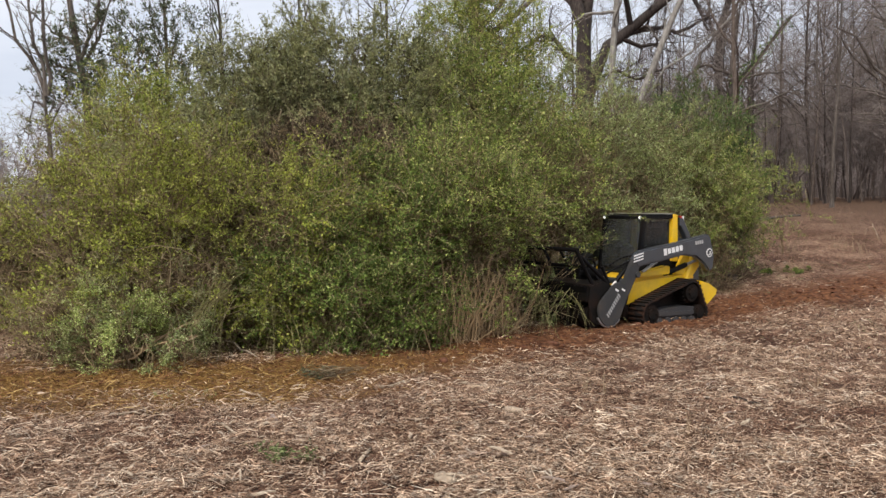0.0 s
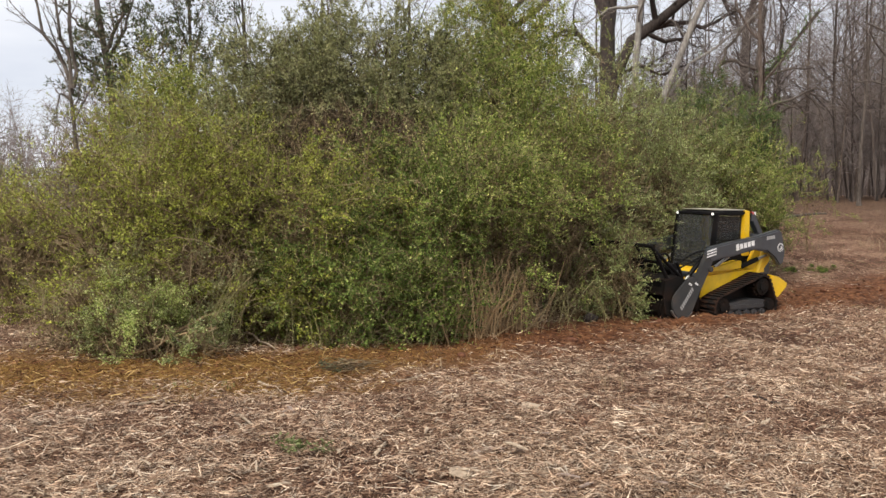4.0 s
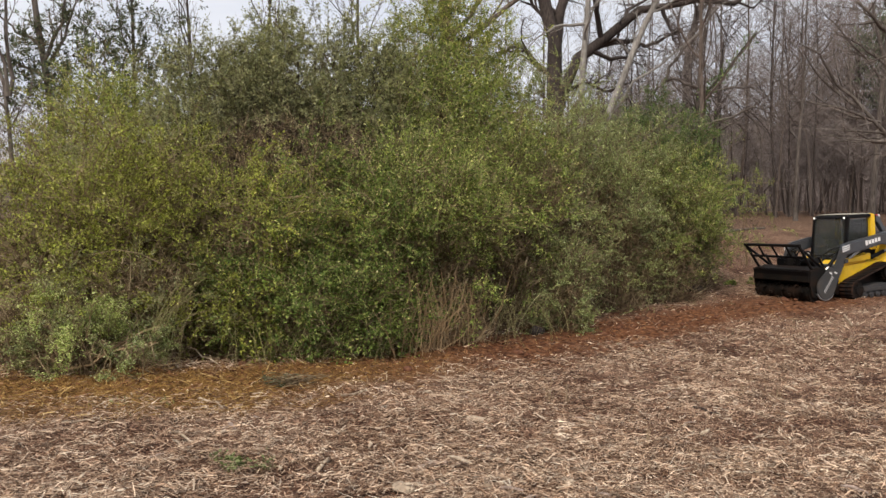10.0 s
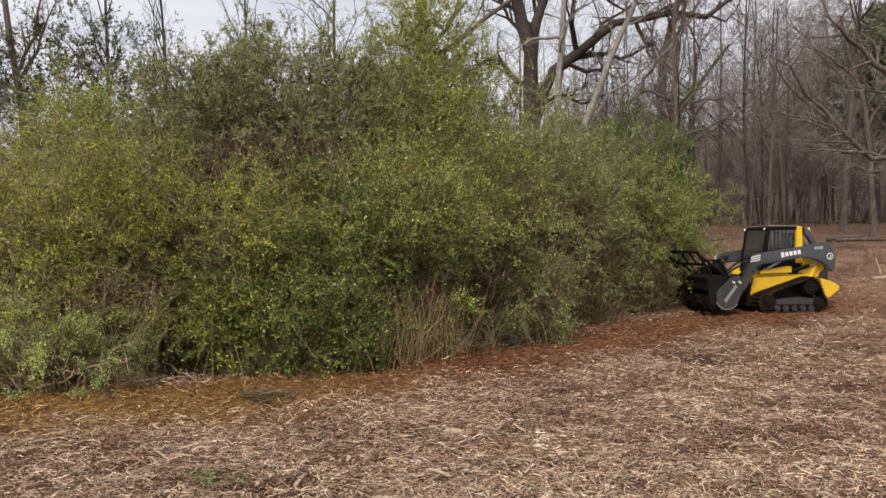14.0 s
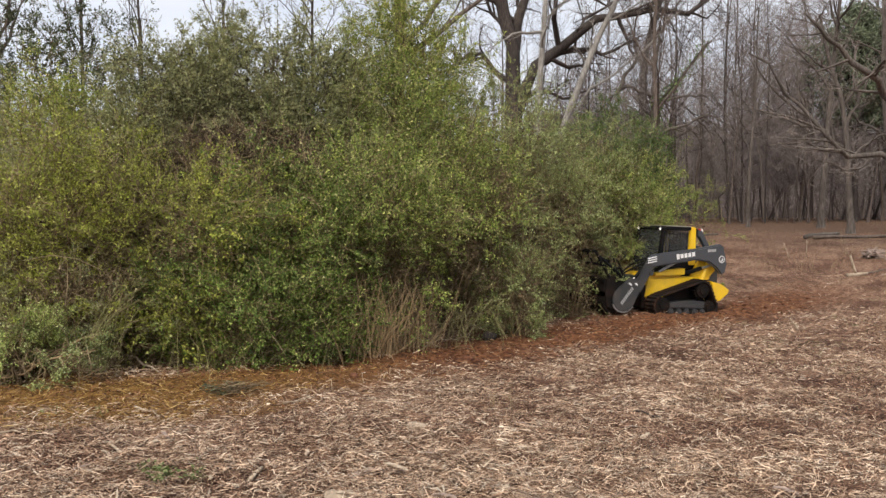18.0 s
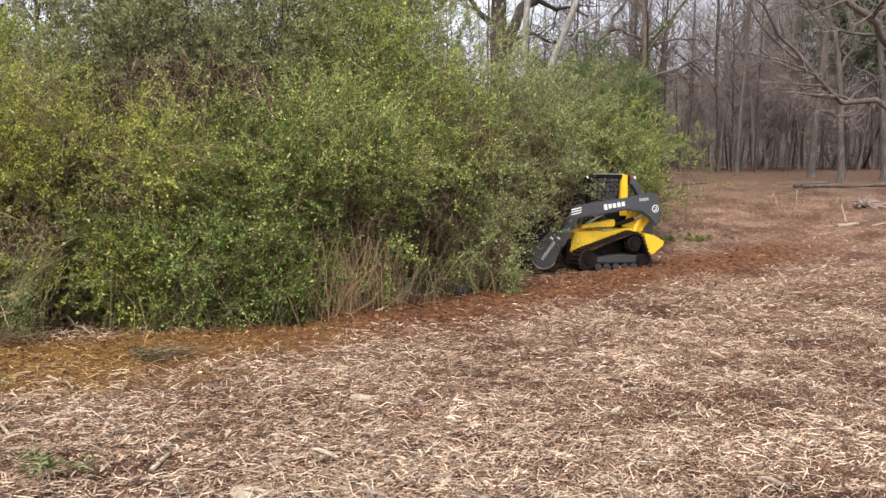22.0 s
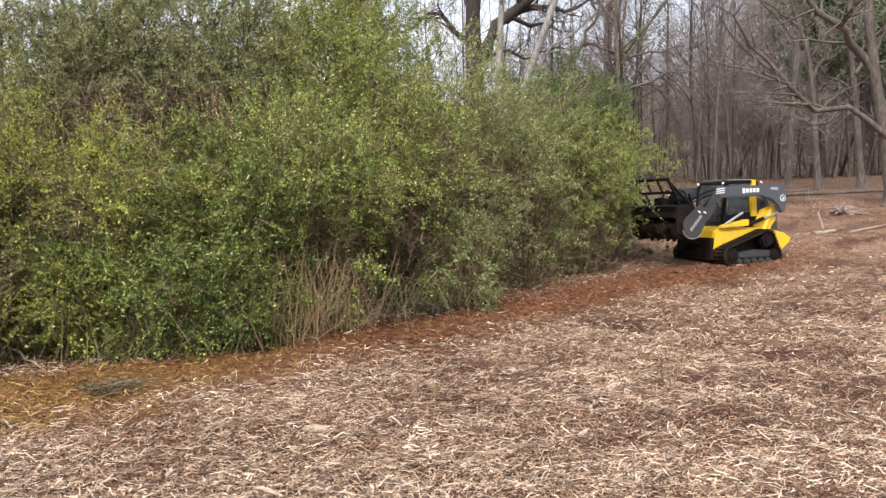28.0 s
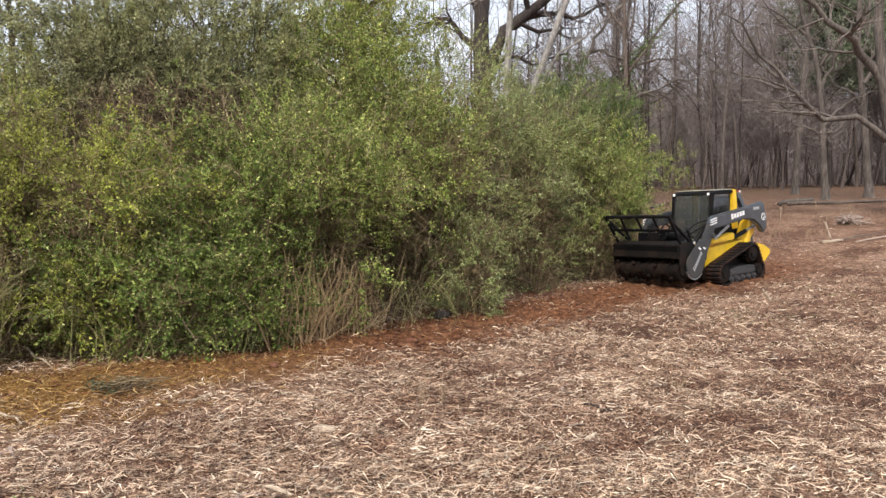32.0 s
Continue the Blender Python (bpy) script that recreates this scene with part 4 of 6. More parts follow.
def rising(x, y):
    """The wood stands lower towards the thicket."""
    return np.clip(0.62 + 0.38 * (x / y - 0.34) / 0.2, 0.62, 1.0)


# the wood: a few kinds, each copied
kinds = []
for k in range(5):
    kinds.append(bare_tree("wood_tree", "tall leafless tree of the wood", 15 + 3.3 * k, 48 + 1.7 * (k % 3), 15 + 1.5 * (k % 3), 0.06 + 0.018 * (k % 3), 40 + k, BARK_DARK if k % 2 else BARK_BROWN, first=0.3, kids=(12, 9, 5), levels=3, spread=0.85, shrink=0.5, gnarl=0.26, rise=0.2))
    tagged(kinds[-1], group="trees of the wood")
wg = np.random.default_rng(77)
for k in range(56):
    x = wg.uniform(12, 70)
    y = 47 + (x - 12) * 0.1 + wg.exponential(8)
    if k % 4 == 0:
        x, y = wg.uniform(-40, 10), wg.uniform(52, 80)
    s = wg.uniform(0.75, 1.15) * rising(x, y)
    m = pose(x, y, gz(x, y) - 0.1, 0, 0, wg.uniform(0, 360)) @ Matrix.Diagonal((s, s, s, 1))
    copy_thing(kinds[k % 5], m)


# open crowns against the sky behind the thicket
for k in range(24):
    x, y = 6.5 + 0.75 * k + wg.uniform(-0.6, 0.6), wg.uniform(46, 64)
    s = wg.uniform(0.8, 1.1)
    copy_thing(kinds[k % 5], pose(x, y, gz(x, y) - 0.1, 0, 0, wg.uniform(0, 360)) @ Matrix.Diagonal((s, s, s, 1)))


# the depth of the wood: thin stems and a haze of twigs, beyond counting
def far_wood(name, label, trees, xs, ys, hs, per, seed, mat):
    g = np.random.default_rng(seed)
    x, y = g.uniform(*xs, trees), g.uniform(*ys, trees)
    z = ground_z(x, y) - 0.1
    h = g.uniform(*hs, trees) * (rising(x, y) if xs[0] > 0 else 1)
    foot = np.stack([x, y, z], -1)
    top = foot + np.stack([g.normal(0, 0.9, trees), g.normal(0, 0.9, trees), h], -1)
    f = np.linspace(0, 1, 5)[None, :, None]
    stem = foot[:, None] * (1 - f) + top[:, None] * f
    stem[:, 1:4] += g.normal(0, 0.36, (trees, 3, 3)) * np.array([1, 1, 0])
    chunks = [triangles(*tubes(stem, (0.022 + 0.09 * g.uniform(0, 1, trees) ** 3)[:, None] * np.array([[1.1, 0.8, 0.45, 0.25, 0.12]]), 4))]
    stem_faces = len(chunks[0][1])
    who = np.repeat(np.arange(trees), per)
    u = g.uniform(0.2, 1, len(who))
    q = foot[who] + (top - foot)[who] * u[:, None]
    a = g.uniform(0, 2 * math.pi, len(who))
    ln = np.sin(np.pi * (0.12 + 0.8 * u)) * g.uniform(0.7, 2.9, len(who)) * (h[who] / 13) ** 0.5
    w = np.stack([np.cos(a), np.sin(a), g.uniform(0.1, 1.5, len(who))], -1)
    e = q + unit(w) * ln[:, None]
    chunks.append(spikes(q, e, 0.019))
    f = g.uniform(0.3, 1, len(who))
    q2 = q + (e - q) * f[:, None]
    chunks.append(spikes(q2, q2 + unit(w + g.normal(0, 0.8, w.shape)) * (ln * 0.65)[:, None], 0.012))
    chunks.append(spikes(q2, q2 + unit(w + g.normal(0, 0.9, w.shape)) * (ln * 0.55)[:, None], 0.011))
    f = g.uniform(0.3, 1, len(who))
    q3 = q2 + (e - q) * 0.2 + g.normal(0, 0.25, q.shape)
    chunks.append(spikes(q3, q3 + unit(g.normal(0, 1, w.shape) + np.array([0, 0, 0.2])) * (ln * 0.5)[:, None], 0.01))
    me = joined(name, chunks)
    me.materials.append(FAR_STEM)
    ob = mesh_part(name, me, mat)
    which = np.ones(len(me.polygons), np.int32)
    which[:stem_faces] = 0
    me.polygons.foreach_set("material_index", which)
    return tagged(ob, label, "woodland", kind="stuff")


far_wood("far_wood", "brown leafless wood beyond the clearing", 390, (12, 85), (46, 66), (8, 18), 92, 5, FAR_TWIG)
far_wood("far_wood", "grey-brown depth of the leafless wood", 480, (16, 120), (66, 95), (15, 25), 44, 6, FAR_TWIG)
far_wood("far_underwood", "brown undergrowth deep in the wood", 560, (12, 130), (58, 100), (2.0, 7.0), 18, 9, FAR_TWIG)
far_wood("far_hedge", "low brown leafless hedge beyond the field", 260, (-55, -9), (26, 48), (3.0, 7.0), 55, 7, FAR_TWIG)
far_wood("far_trees", "scattered leafless trees far behind the thicket", 60, (-50, 12), (50, 80), (8, 14), 40, 8, FAR_TWIG)


def pine(x, y, h, seed):
    g = np.random.default_rng(seed)
    root = thing("pine_tree", "dark green pine behind the leafless trees", "tree", (x, y, gz(x, y) - 0.1))
    mesh_part("trunk", raw_mesh("trunk", *cones([(0, 0, 0)], [(0, 0, h)], 0.22, 0.04, 8)), BARK_DARK, root)
    n = 340
    u = g.uniform(0.44, 1, n)
    a = g.uniform(0, 2 * math.pi, n)
    ln = h * 0.27 * np.sin(np.pi * (0.2 + 0.78 * (u - 0.44) / 0.56)) * g.uniform(0.55, 1.1, n)
    q = np.stack([0 * u, 0 * u, u * h], -1)
    e = q + np.stack([np.cos(a) * ln, np.sin(a) * ln, 0.35 * ln + g.normal(0, 0.3, n)], -1)
    mesh_part("bough_mass", raw_mesh("bough_mass", *spikes(q, e, 0.05)), BARK_DARK, root)["kind"] = "stuff"
    who = np.repeat(np.arange(n), 45)
    f = g.uniform(0.3, 1.05, len(who))
    b0 = q[who] + (e - q)[who] * f[:, None] + g.normal(0, 0.16, (len(who), 3))
    al = unit(g.normal(0, 1, (len(who), 3)) + np.array([0, 0, 0.5]))
    v, fc = blades(b0, al, unit(np.cross(al, g.normal(0, 1, (len(who), 3)))), g.uniform(0.25, 0.5, len(who)), g.uniform(0.05, 0.1, len(who)))
    ob = mesh_part("crown", raw_mesh("crown", v, fc), NEEDLE, root)
    ob["kind"] = "stuff"
    return tagged(root, group="pines")


first_pine = pine(30.6, 47.6, 13.4, 3)
for x, y, s, r in ((33.7, 48.2, 1.0, 40), (36.8, 49.5, 1.06, 220), (42, 56, 0.95, 300)):
    copy_thing(first_pine, pose(x, y, gz(x, y) - 0.1, 0, 0, r) @ Matrix.Diagonal((s, s, s, 1)))

# the far edge of the wood, beyond which nothing shows
edge_x = np.linspace(-160, 260, 240)
edge_g = np.random.default_rng(9)
edge_y = 118 + 0.06 * edge_x
edge_h = np.where(edge_x > 24, 17, np.where(edge_x > 12, 10, 3.2)) + 1.3 * waves(edge_x, edge_y, 31, 22, 5) + edge_g.normal(0, 0.5, len(edge_x))
edge_low = np.stack([edge_x, edge_y, np.full(len(edge_x), -1.0)], -1)
edge_top = np.stack([edge_x, edge_y, 2 + edge_h], -1)
k = np.arange(len(edge_x) - 1)
edge_mesh = raw_mesh("backdrop", np.concatenate([edge_low, edge_top]), np.stack([k, k + 1, k + 1 + len(edge_x), k + len(edge_x)], -1))
edge_mat, n, l, b = material("distant_wood", 1.0)
tc = n.new("ShaderNodeTexCoord")
mp = n.new("ShaderNodeMapping")
mp.inputs["Scale"].default_value = (1, 1, 0.12)
l.new(tc.outputs["Object"], mp.inputs["Vector"])
streak = noise_node(n, l, 1.6, 6, mp.outputs["Vector"])
r = ramp(n, [(0.3, (0.035, 0.028, 0.026)), (0.7, (0.13, 0.105, 0.1))])
l.new(streak.outputs["Fac"], r.inputs["Fac"])
l.new(r.outputs["Color"], b.inputs["Base Color"])
edge_mesh.materials.append(edge_mat)
tagged(new("backdrop", edge_mesh), "brown far edge of leafless woodland", "backdrop", kind="structure")


# ---- the tracked loader ----
def paint(name, colour, rough, dirt, amount=0.45, metal=0.0, coat=0.0, shine=0.5):
    """Paint under a film of dust and mud, thicker in patches."""
    m, n, l, b = material(name, rough, metal)
    tc = n.new("ShaderNodeTexCoord")
    patches = noise_node(n, l, 3.5, 6, tc.outputs["Object"])
    specks = noise_node(n, l, 40, 3, tc.outputs["Object"])
    r = ramp(n, [(0.42, (0, 0, 0)), (0.75, (amount, amount, amount))])
    l.new(patches.outputs["Fac"], r.inputs["Fac"])
    s = ramp(n, [(0.55, (0, 0, 0)), (0.75, (amount * 0.7,) * 3)])
    l.new(specks.outputs["Fac"], s.inputs["Fac"])
    c = mixed(n, l, r.outputs["Color"], colour, dirt)
    l.new(mixed(n, l, s.outputs["Color"], c, dirt), b.inputs["Base Color"])
    rr = ramp(n, [(0.4, (rough,) * 3), (0.75, (0.85,) * 3)])
    l.new(patches.outputs["Fac"], rr.inputs["Fac"])
    l.new(rr.outputs["Color"], b.inputs["Roughness"])
    b.inputs["Coat Weight"].default_value = coat
    b.inputs["Specular IOR Level"].default_value = shine
    return m


DUST, RUST_MUD = (0.22, 0.15, 0.1), (0.16, 0.07, 0.035)
YELLOW = paint("yellow_paint", (0.83, 0.52, 0.01), 0.32, DUST, 0.32, coat=0.2)
CHARCOAL = paint("charcoal_paint", (0.043, 0.05, 0.06), 0.3, DUST, 0.08, coat=0.6)
HEAD_STEEL = paint("worn_dark_steel", (0.04, 0.042, 0.044), 0.45, DUST, 0.16, shine=0.3)
FRAME_STEEL = paint("dusty_track_steel", (0.034, 0.035, 0.038), 0.45, DUST, 0.16, shine=0.45)
BLACK = paint("black_paint", (0.004, 0.004, 0.005), 0.5, DUST, 0.03, shine=0.16)
BLACK_MUD = paint("muddy_black_steel", (0.006, 0.0055, 0.005), 0.6, RUST_MUD, 0.12, shine=0.16)
RUBBER = paint("track_rubber", (0.012, 0.011, 0.011), 0.8, RUST_MUD, 0.35, shine=0.12)
RUST = paint("mud_caked_steel", (0.03, 0.018, 0.012), 0.7, RUST_MUD, 0.45, shine=0.15)
STEEL = paint("bright_steel", (0.5, 0.5, 0.5), 0.3, DUST, 0.2, metal=0.9)
WHITE = paint("white_decal", (0.78, 0.78, 0.78), 0.5, DUST, 0.15)
GREY_DECAL = paint("grey_decal", (0.4, 0.4, 0.4), 0.5, DUST, 0.3)
PALE_ROOF = paint("pale_roof_paint", (0.42, 0.4, 0.33), 0.45, DUST, 0.3)
LAMP_GLASS, n, l, b = material("lamp_glass", 0.2)
b.inputs["Base Color"].default_value = (0.85, 0.85, 0.82, 1)
b.inputs["Emission Color"].default_value, b.inputs["Emission Strength"].default_value = (1, 0.97, 0.9, 1), 0.7
RED_LENS, n, l, b = material("red_lens", 0.25)
b.inputs["Base Color"].default_value = (0.5, 0.05, 0.04, 1)
CAB_GLASS, n, l, b = material("tinted_glass", 0.06)
b.inputs["Base Color"].default_value = (0.48, 0.5, 0.5, 1)
b.inputs["Transmission Weight"].default_value = 0.92


def box(bm, size, centre, turn=None):
    made = bmesh.ops.create_cube(bm, size=1)["verts"]
    bmesh.ops.scale(bm, vec=size, verts=made)
    if turn:
        bmesh.ops.rotate(bm, cent=(0, 0, 0), matrix=Euler([radians(k) for k in turn]).to_matrix(), verts=made)
    bmesh.ops.translate(bm, vec=centre, verts=made)
    return made


def soften(bm, size, segments=2):
    bmesh.ops.bevel(bm, geom=[e for e in bm.edges if e.calc_face_angle(0) > 0.5], offset=size, segments=segments, affect="EDGES", clamp_overlap=True)


def box_part(name, size, centre, mat, parent, label="", bevel=0.012, turn=None):
    bm = bmesh.new()
    box(bm, size, centre, turn)
    if bevel:
        soften(bm, bevel)
    return part(name, bm, mat, parent, label)


def plate_part(name, outline, y0, y1, mat, parent, label="", bevel=0.012):
    """A plate cut to an outline in x and z, from y0 to y1."""
    bm = bmesh.new()
    f = bm.faces.new([bm.verts.new((x, y0, z)) for x, z in outline])
    made = bmesh.ops.extrude_face_region(bm, geom=[f])["geom"]
    bmesh.ops.translate(bm, vec=(0, y1 - y0, 0), verts=[v for v in made if isinstance(v, bmesh.types.BMVert)])
    bmesh.ops.recalc_face_normals(bm, faces=bm.faces[:])
    if bevel:
        soften(bm, bevel)
    return part(name, bm, mat, parent, label)


def tube(bm, a, b, r, sides=10, r2=None):
    a, b = Vector(a), Vector(b)
    made = bmesh.ops.create_cone(bm, cap_ends=True, segments=sides, radius1=r, radius2=r if r2 is None else r2, depth=(b - a).length)["verts"]
    bmesh.ops.transform(bm, matrix=Matrix.Translation((a + b) / 2) @ (b - a).to_track_quat("Z", "Y").to_matrix().to_4x4(), verts=made)


def tube_part(name, a, b, r, mat, parent, label="", sides=10):
    bm = bmesh.new()
    tube(bm, a, b, r, sides)
    return part(name, bm, mat, parent, label, smooth=False)


def hose_part(name, points, r, mat, parent, label=""):
    """A bent hose through points."""
    bm = bmesh.new()
    pts = [Vector(p) for p in points]
    smooth = []
    for i in range(len(pts) - 1):
        p0, p1, p2, p3 = pts[max(i - 1, 0)], pts[i], pts[i + 1], pts[min(i + 2, len(pts) - 1)]
        for k in range(5):
            t = k / 5
            smooth.append(0.5 * (2 * p1 + (p2 - p0) * t + (2 * p0 - 5 * p1 + 4 * p2 - p3) * t * t + (3 * p1 - p0 - 3 * p2 + p3) * t**3))
    smooth.append(pts[-1])
    for a, b in zip(smooth, smooth[1:]):
        tube(bm, a, b, r, 6)
    return part(name, bm, mat, parent, label, smooth=True)


def wheel_mesh(bm, r, width, hub, holes=0, teeth=0):
    """A wheel across y, about the origin."""
    bmesh.ops.create_cone(bm, cap_ends=True, segments=24, radius1=r, radius2=r, depth=width)
    bmesh.ops.create_cone(bm, cap_ends=True, segments=16, radius1=hub, radius2=hub * 0.8, depth=width + 0.05)
    for k in range(holes):
        a = 2 * math.pi * k / holes
        made = bmesh.ops.create_cone(bm, cap_ends=True, segments=8, radius1=0.016, radius2=0.016, depth=width + 0.04)["verts"]
        bmesh.ops.translate(bm, vec=(math.cos(a) * r * 0.66, math.sin(a) * r * 0.66, 0), verts=made)
    for k in range(teeth):
        a = 2 * math.pi * k / teeth
        box(bm, (0.055, 0.04, width * 0.6), (math.cos(a) * (r + 0.015), math.sin(a) * (r + 0.015), 0), (0, 0, math.degrees(a)))
    bmesh.ops.rotate(bm, cent=(0, 0, 0), matrix=Matrix.Rotation(math.pi / 2, 3, "X"), verts=bm.verts)


loader = thing("track_loader", "yellow and charcoal compact track loader carrying a black mulching head", "loader")

# hull, tail and engine
HULL = [(0.99, 0.36), (0.86, 0.86), (0.74, 0.94), (-0.08, 1.06), (-0.10, 0.92), (-0.86, 0.95), (-0.86, 0.4), (0.5, 0.26)]
plate_part("hull", HULL, -0.57, 0.57, YELLOW, loader, "yellow painted hull")
for s in (-1, 1):
    plate_part("boom_rest", [(0.74, 0.93), (0.71, 1.0), (-0.02, 1.13), (-0.09, 1.12), (-0.09, 0.97)], s * 0.575, s * 0.74, YELLOW, loader, "yellow painted ledge under the lift arm")
    plate_part("fender", [(0.97, 0.4), (0.86, 0.84), (0.8, 0.84), (-0.42, 0.93), (-0.86, 0.95), (-0.86, 0.86), (-0.4, 0.88), (0.72, 0.5)], s * 0.575, s * 0.66, YELLOW, loader)
    plate_part("tail_fender", [(-0.72, 0.84), (-1.0, 0.78), (-1.24, 0.65), (-1.22, 0.56), (-0.98, 0.37), (-0.84, 0.37)], s * 0.44, s * 0.93, YELLOW, loader, "pointed yellow tail fender")
    tube_part("tower_post", (-0.62, s * 0.66, 0.85), (-0.86, s * 0.66, 1.42), 0.07, YELLOW, loader)
    plate_part("tower_plate", [(-0.32, 0.95), (-0.55, 1.36), (-0.95, 1.5), (-1.02, 1.1), (-0.86, 0.93)], s * 0.58, s * 0.66, YELLOW, loader, "yellow tower plate behind the arm")
box_part("tail_guard", (0.16, 1.0, 0.34), (-1.12, 0, 0.55), BLACK, loader)
plate_part("engine_hood", [(-0.5, 0.95), (-0.5, 1.7), (-0.8, 1.62), (-1.2, 1.4), (-1.24, 0.75), (-0.86, 0.7)], -0.5, 0.5, CHARCOAL, loader, "charcoal sloping engine hood", 0.03)
box_part("rear_grille", (0.04, 0.8, 0.5), (-1.25, 0, 1.05), BLACK, loader)
box_part("front_guard", (0.12, 1.3, 0.56), (0.97, 0, 0.42), BLACK_MUD, loader, "mud-caked front plate")
box_part("step", (0.16, 0.5, 0.05), (1.03, 0, 0.56), BLACK_MUD, loader)
tube_part("axle_beam", (-0.1, -0.6, 0.36), (-0.1, 0.6, 0.36), 0.09, RUST, loader)
tube_part("axle_beam", (-0.6, -0.6, 0.36), (-0.6, 0.6, 0.36), 0.09, RUST, loader)

# cab
box_part("cab_floor", (1.0, 0.98, 0.14), (0.06, 0, 1.02), BLACK, loader)
plate_part("cab_sill", [(0.6, 0.8), (0.54, 1.25), (-0.5, 1.32), (-0.5, 0.95)], -0.53, -0.45, BLACK, loader)
plate_part("cab_sill", [(0.6, 0.8), (0.54, 1.25), (-0.5, 1.32), (-0.5, 0.95)], 0.45, 0.53, BLACK, loader)
plate_part("roof", [(0.47, 2.02), (0.45, 2.07), (0.3, 2.105), (-0.35, 2.12), (-0.52, 2.08), (-0.54, 2.03)], -0.57, 0.57, BLACK, loader, "black cab roof", 0.02)
box_part("roof_panel", (0.78, 0.96, 0.018), (-0.04, 0, 2.126), PALE_ROOF, loader, "pale dusty roof panel", 0.006)
box_part("rear_wall", (0.05, 0.88, 0.7), (-0.49, 0, 1.62), BLACK, loader)
for s in (-1, 1):
    plate_part("front_pillar", [(0.5, 0.95), (0.59, 0.95), (0.46, 2.03), (0.37, 2.03)], s * 0.47, s * 0.55, BLACK, loader)
    plate_part("yellow_pillar", [(-0.31, 1.2), (-0.31, 2.1), (-0.35, 2.125), (-0.46, 2.11), (-0.5, 1.2)], s * 0.48, s * 0.575, YELLOW, loader, "broad yellow cab pillar")
    plate_part("side_window", [(0.52, 1.25), (0.4, 2.01), (-0.3, 2.03), (-0.3, 1.3)], s * 0.498, s * 0.504, CAB_GLASS, loader, "dark tinted side window", 0)
    for k in range(7):
        z = 1.34 + 0.1 * k
        box_part("screen_bar", (0.66 - 0.017 * k, 0.008, 0.008), (0.035 - 0.007 * k, s * 0.516, z), BLACK, loader, "", 0)
    for k in range(7):
        x = -0.26 + 0.1 * k
        box_part("screen_bar", (0.008, 0.008, 0.68), (x, s * 0.518, 1.66), BLACK, loader, "", 0)
    plate_part("rear_quarter_frame", [(-0.54, 2.08), (-0.66, 2.05), (-0.94, 1.62), (-0.88, 1.52), (-0.62, 1.52), (-0.62, 1.6), (-0.78, 1.64), (-0.6, 1.9), (-0.54, 1.9)], s * 0.42, s * 0.54, CHARCOAL, loader)
    box_part("rear_lamp", (0.07, 0.08, 0.06), (-0.6, s * 0.5, 2.06), RED_LENS, loader, "red rear lamp")
    tube_part("beacon", (-0.67, s * 0.5, 2.02), (-0.67, s * 0.5, 2.09), 0.035, WHITE, loader, "white beacon")
    bm = bmesh.new()
    tube(bm, (0.465, s * 0.47, 2.045), (0.495, s * 0.47, 2.045), 0.027, 12)
    lamp = part("work_lamp", bm, LAMP_GLASS, loader, "lit round work lamp")
    tube_part("lamp_rim", (0.435, s * 0.47, 2.045), (0.48, s * 0.47, 2.045), 0.036, BLACK, lamp, sides=12)
plate_part("windshield", [(0.56, 0.98), (0.57, 0.98), (0.44, 2.02), (0.43, 2.02)], -0.47, 0.47, CAB_GLASS, loader, "dark tinted windshield", 0)
bm = bmesh.new()
box(bm, (0.45, 0.5, 0.14), (-0.1, 0, 1.2))
box(bm, (0.14, 0.48, 0.62), (-0.32, 0, 1.55), (0, -10, 0))
soften(bm, 0.04, 3)
part("seat", bm, BLACK, loader, "black operator seat, empty")
for s in (-1, 1):
    box_part("armrest", (0.4, 0.1, 0.22), (0.02, s * 0.33, 1.35), BLACK, loader)

# undercarriage
IDLER, SPROCKET, REAR = (0.64, 0.25, 0.22), (-0.46, 0.62, 0.2), (-0.66, 0.22, 0.19)


def belt_path(extra):
    """The closed line of the belt round its three wheels, by convex hull."""
    pts = []
    for x, z, r in (IDLER, SPROCKET, REAR):
        for k in range(48):
            a = 2 * math.pi * k / 48
            pts.append((x + (r + extra) * math.cos(a), z + (r + extra) * math.sin(a)))
    pts = sorted(pts)

    def half(seq):
        out = []
        for p in seq:
            while len(out) > 1 and (out[-1][0] - out[-2][0]) * (p[1] - out[-2][1]) - (out[-1][1] - out[-2][1]) * (p[0] - out[-2][0]) <= 0:
                out.pop()
            out.append(p)
        return out[:-1]

    return half(pts) + half(pts[::-1])


def along_path(path, step):
    """Places and slopes at even steps along a closed line."""
    p = np.array(path + path[:1])
    d = np.linalg.norm(np.diff(p, axis=0), axis=1)
    run = np.r_[0, np.cumsum(d)]
    count = int(run[-1] / step)
    out = []
    for k in range(count):
        s = run[-1] * k / count
        i = min(np.searchsorted(run, s, side="right") - 1, len(d) - 1)
        w = (s - run[i]) / d[i]
        q = p[i] * (1 - w) + p[i + 1] * w
        t = (p[i + 1] - p[i]) / d[i]
        out.append((q[0], q[1], math.atan2(t[1], t[0])))
    return out


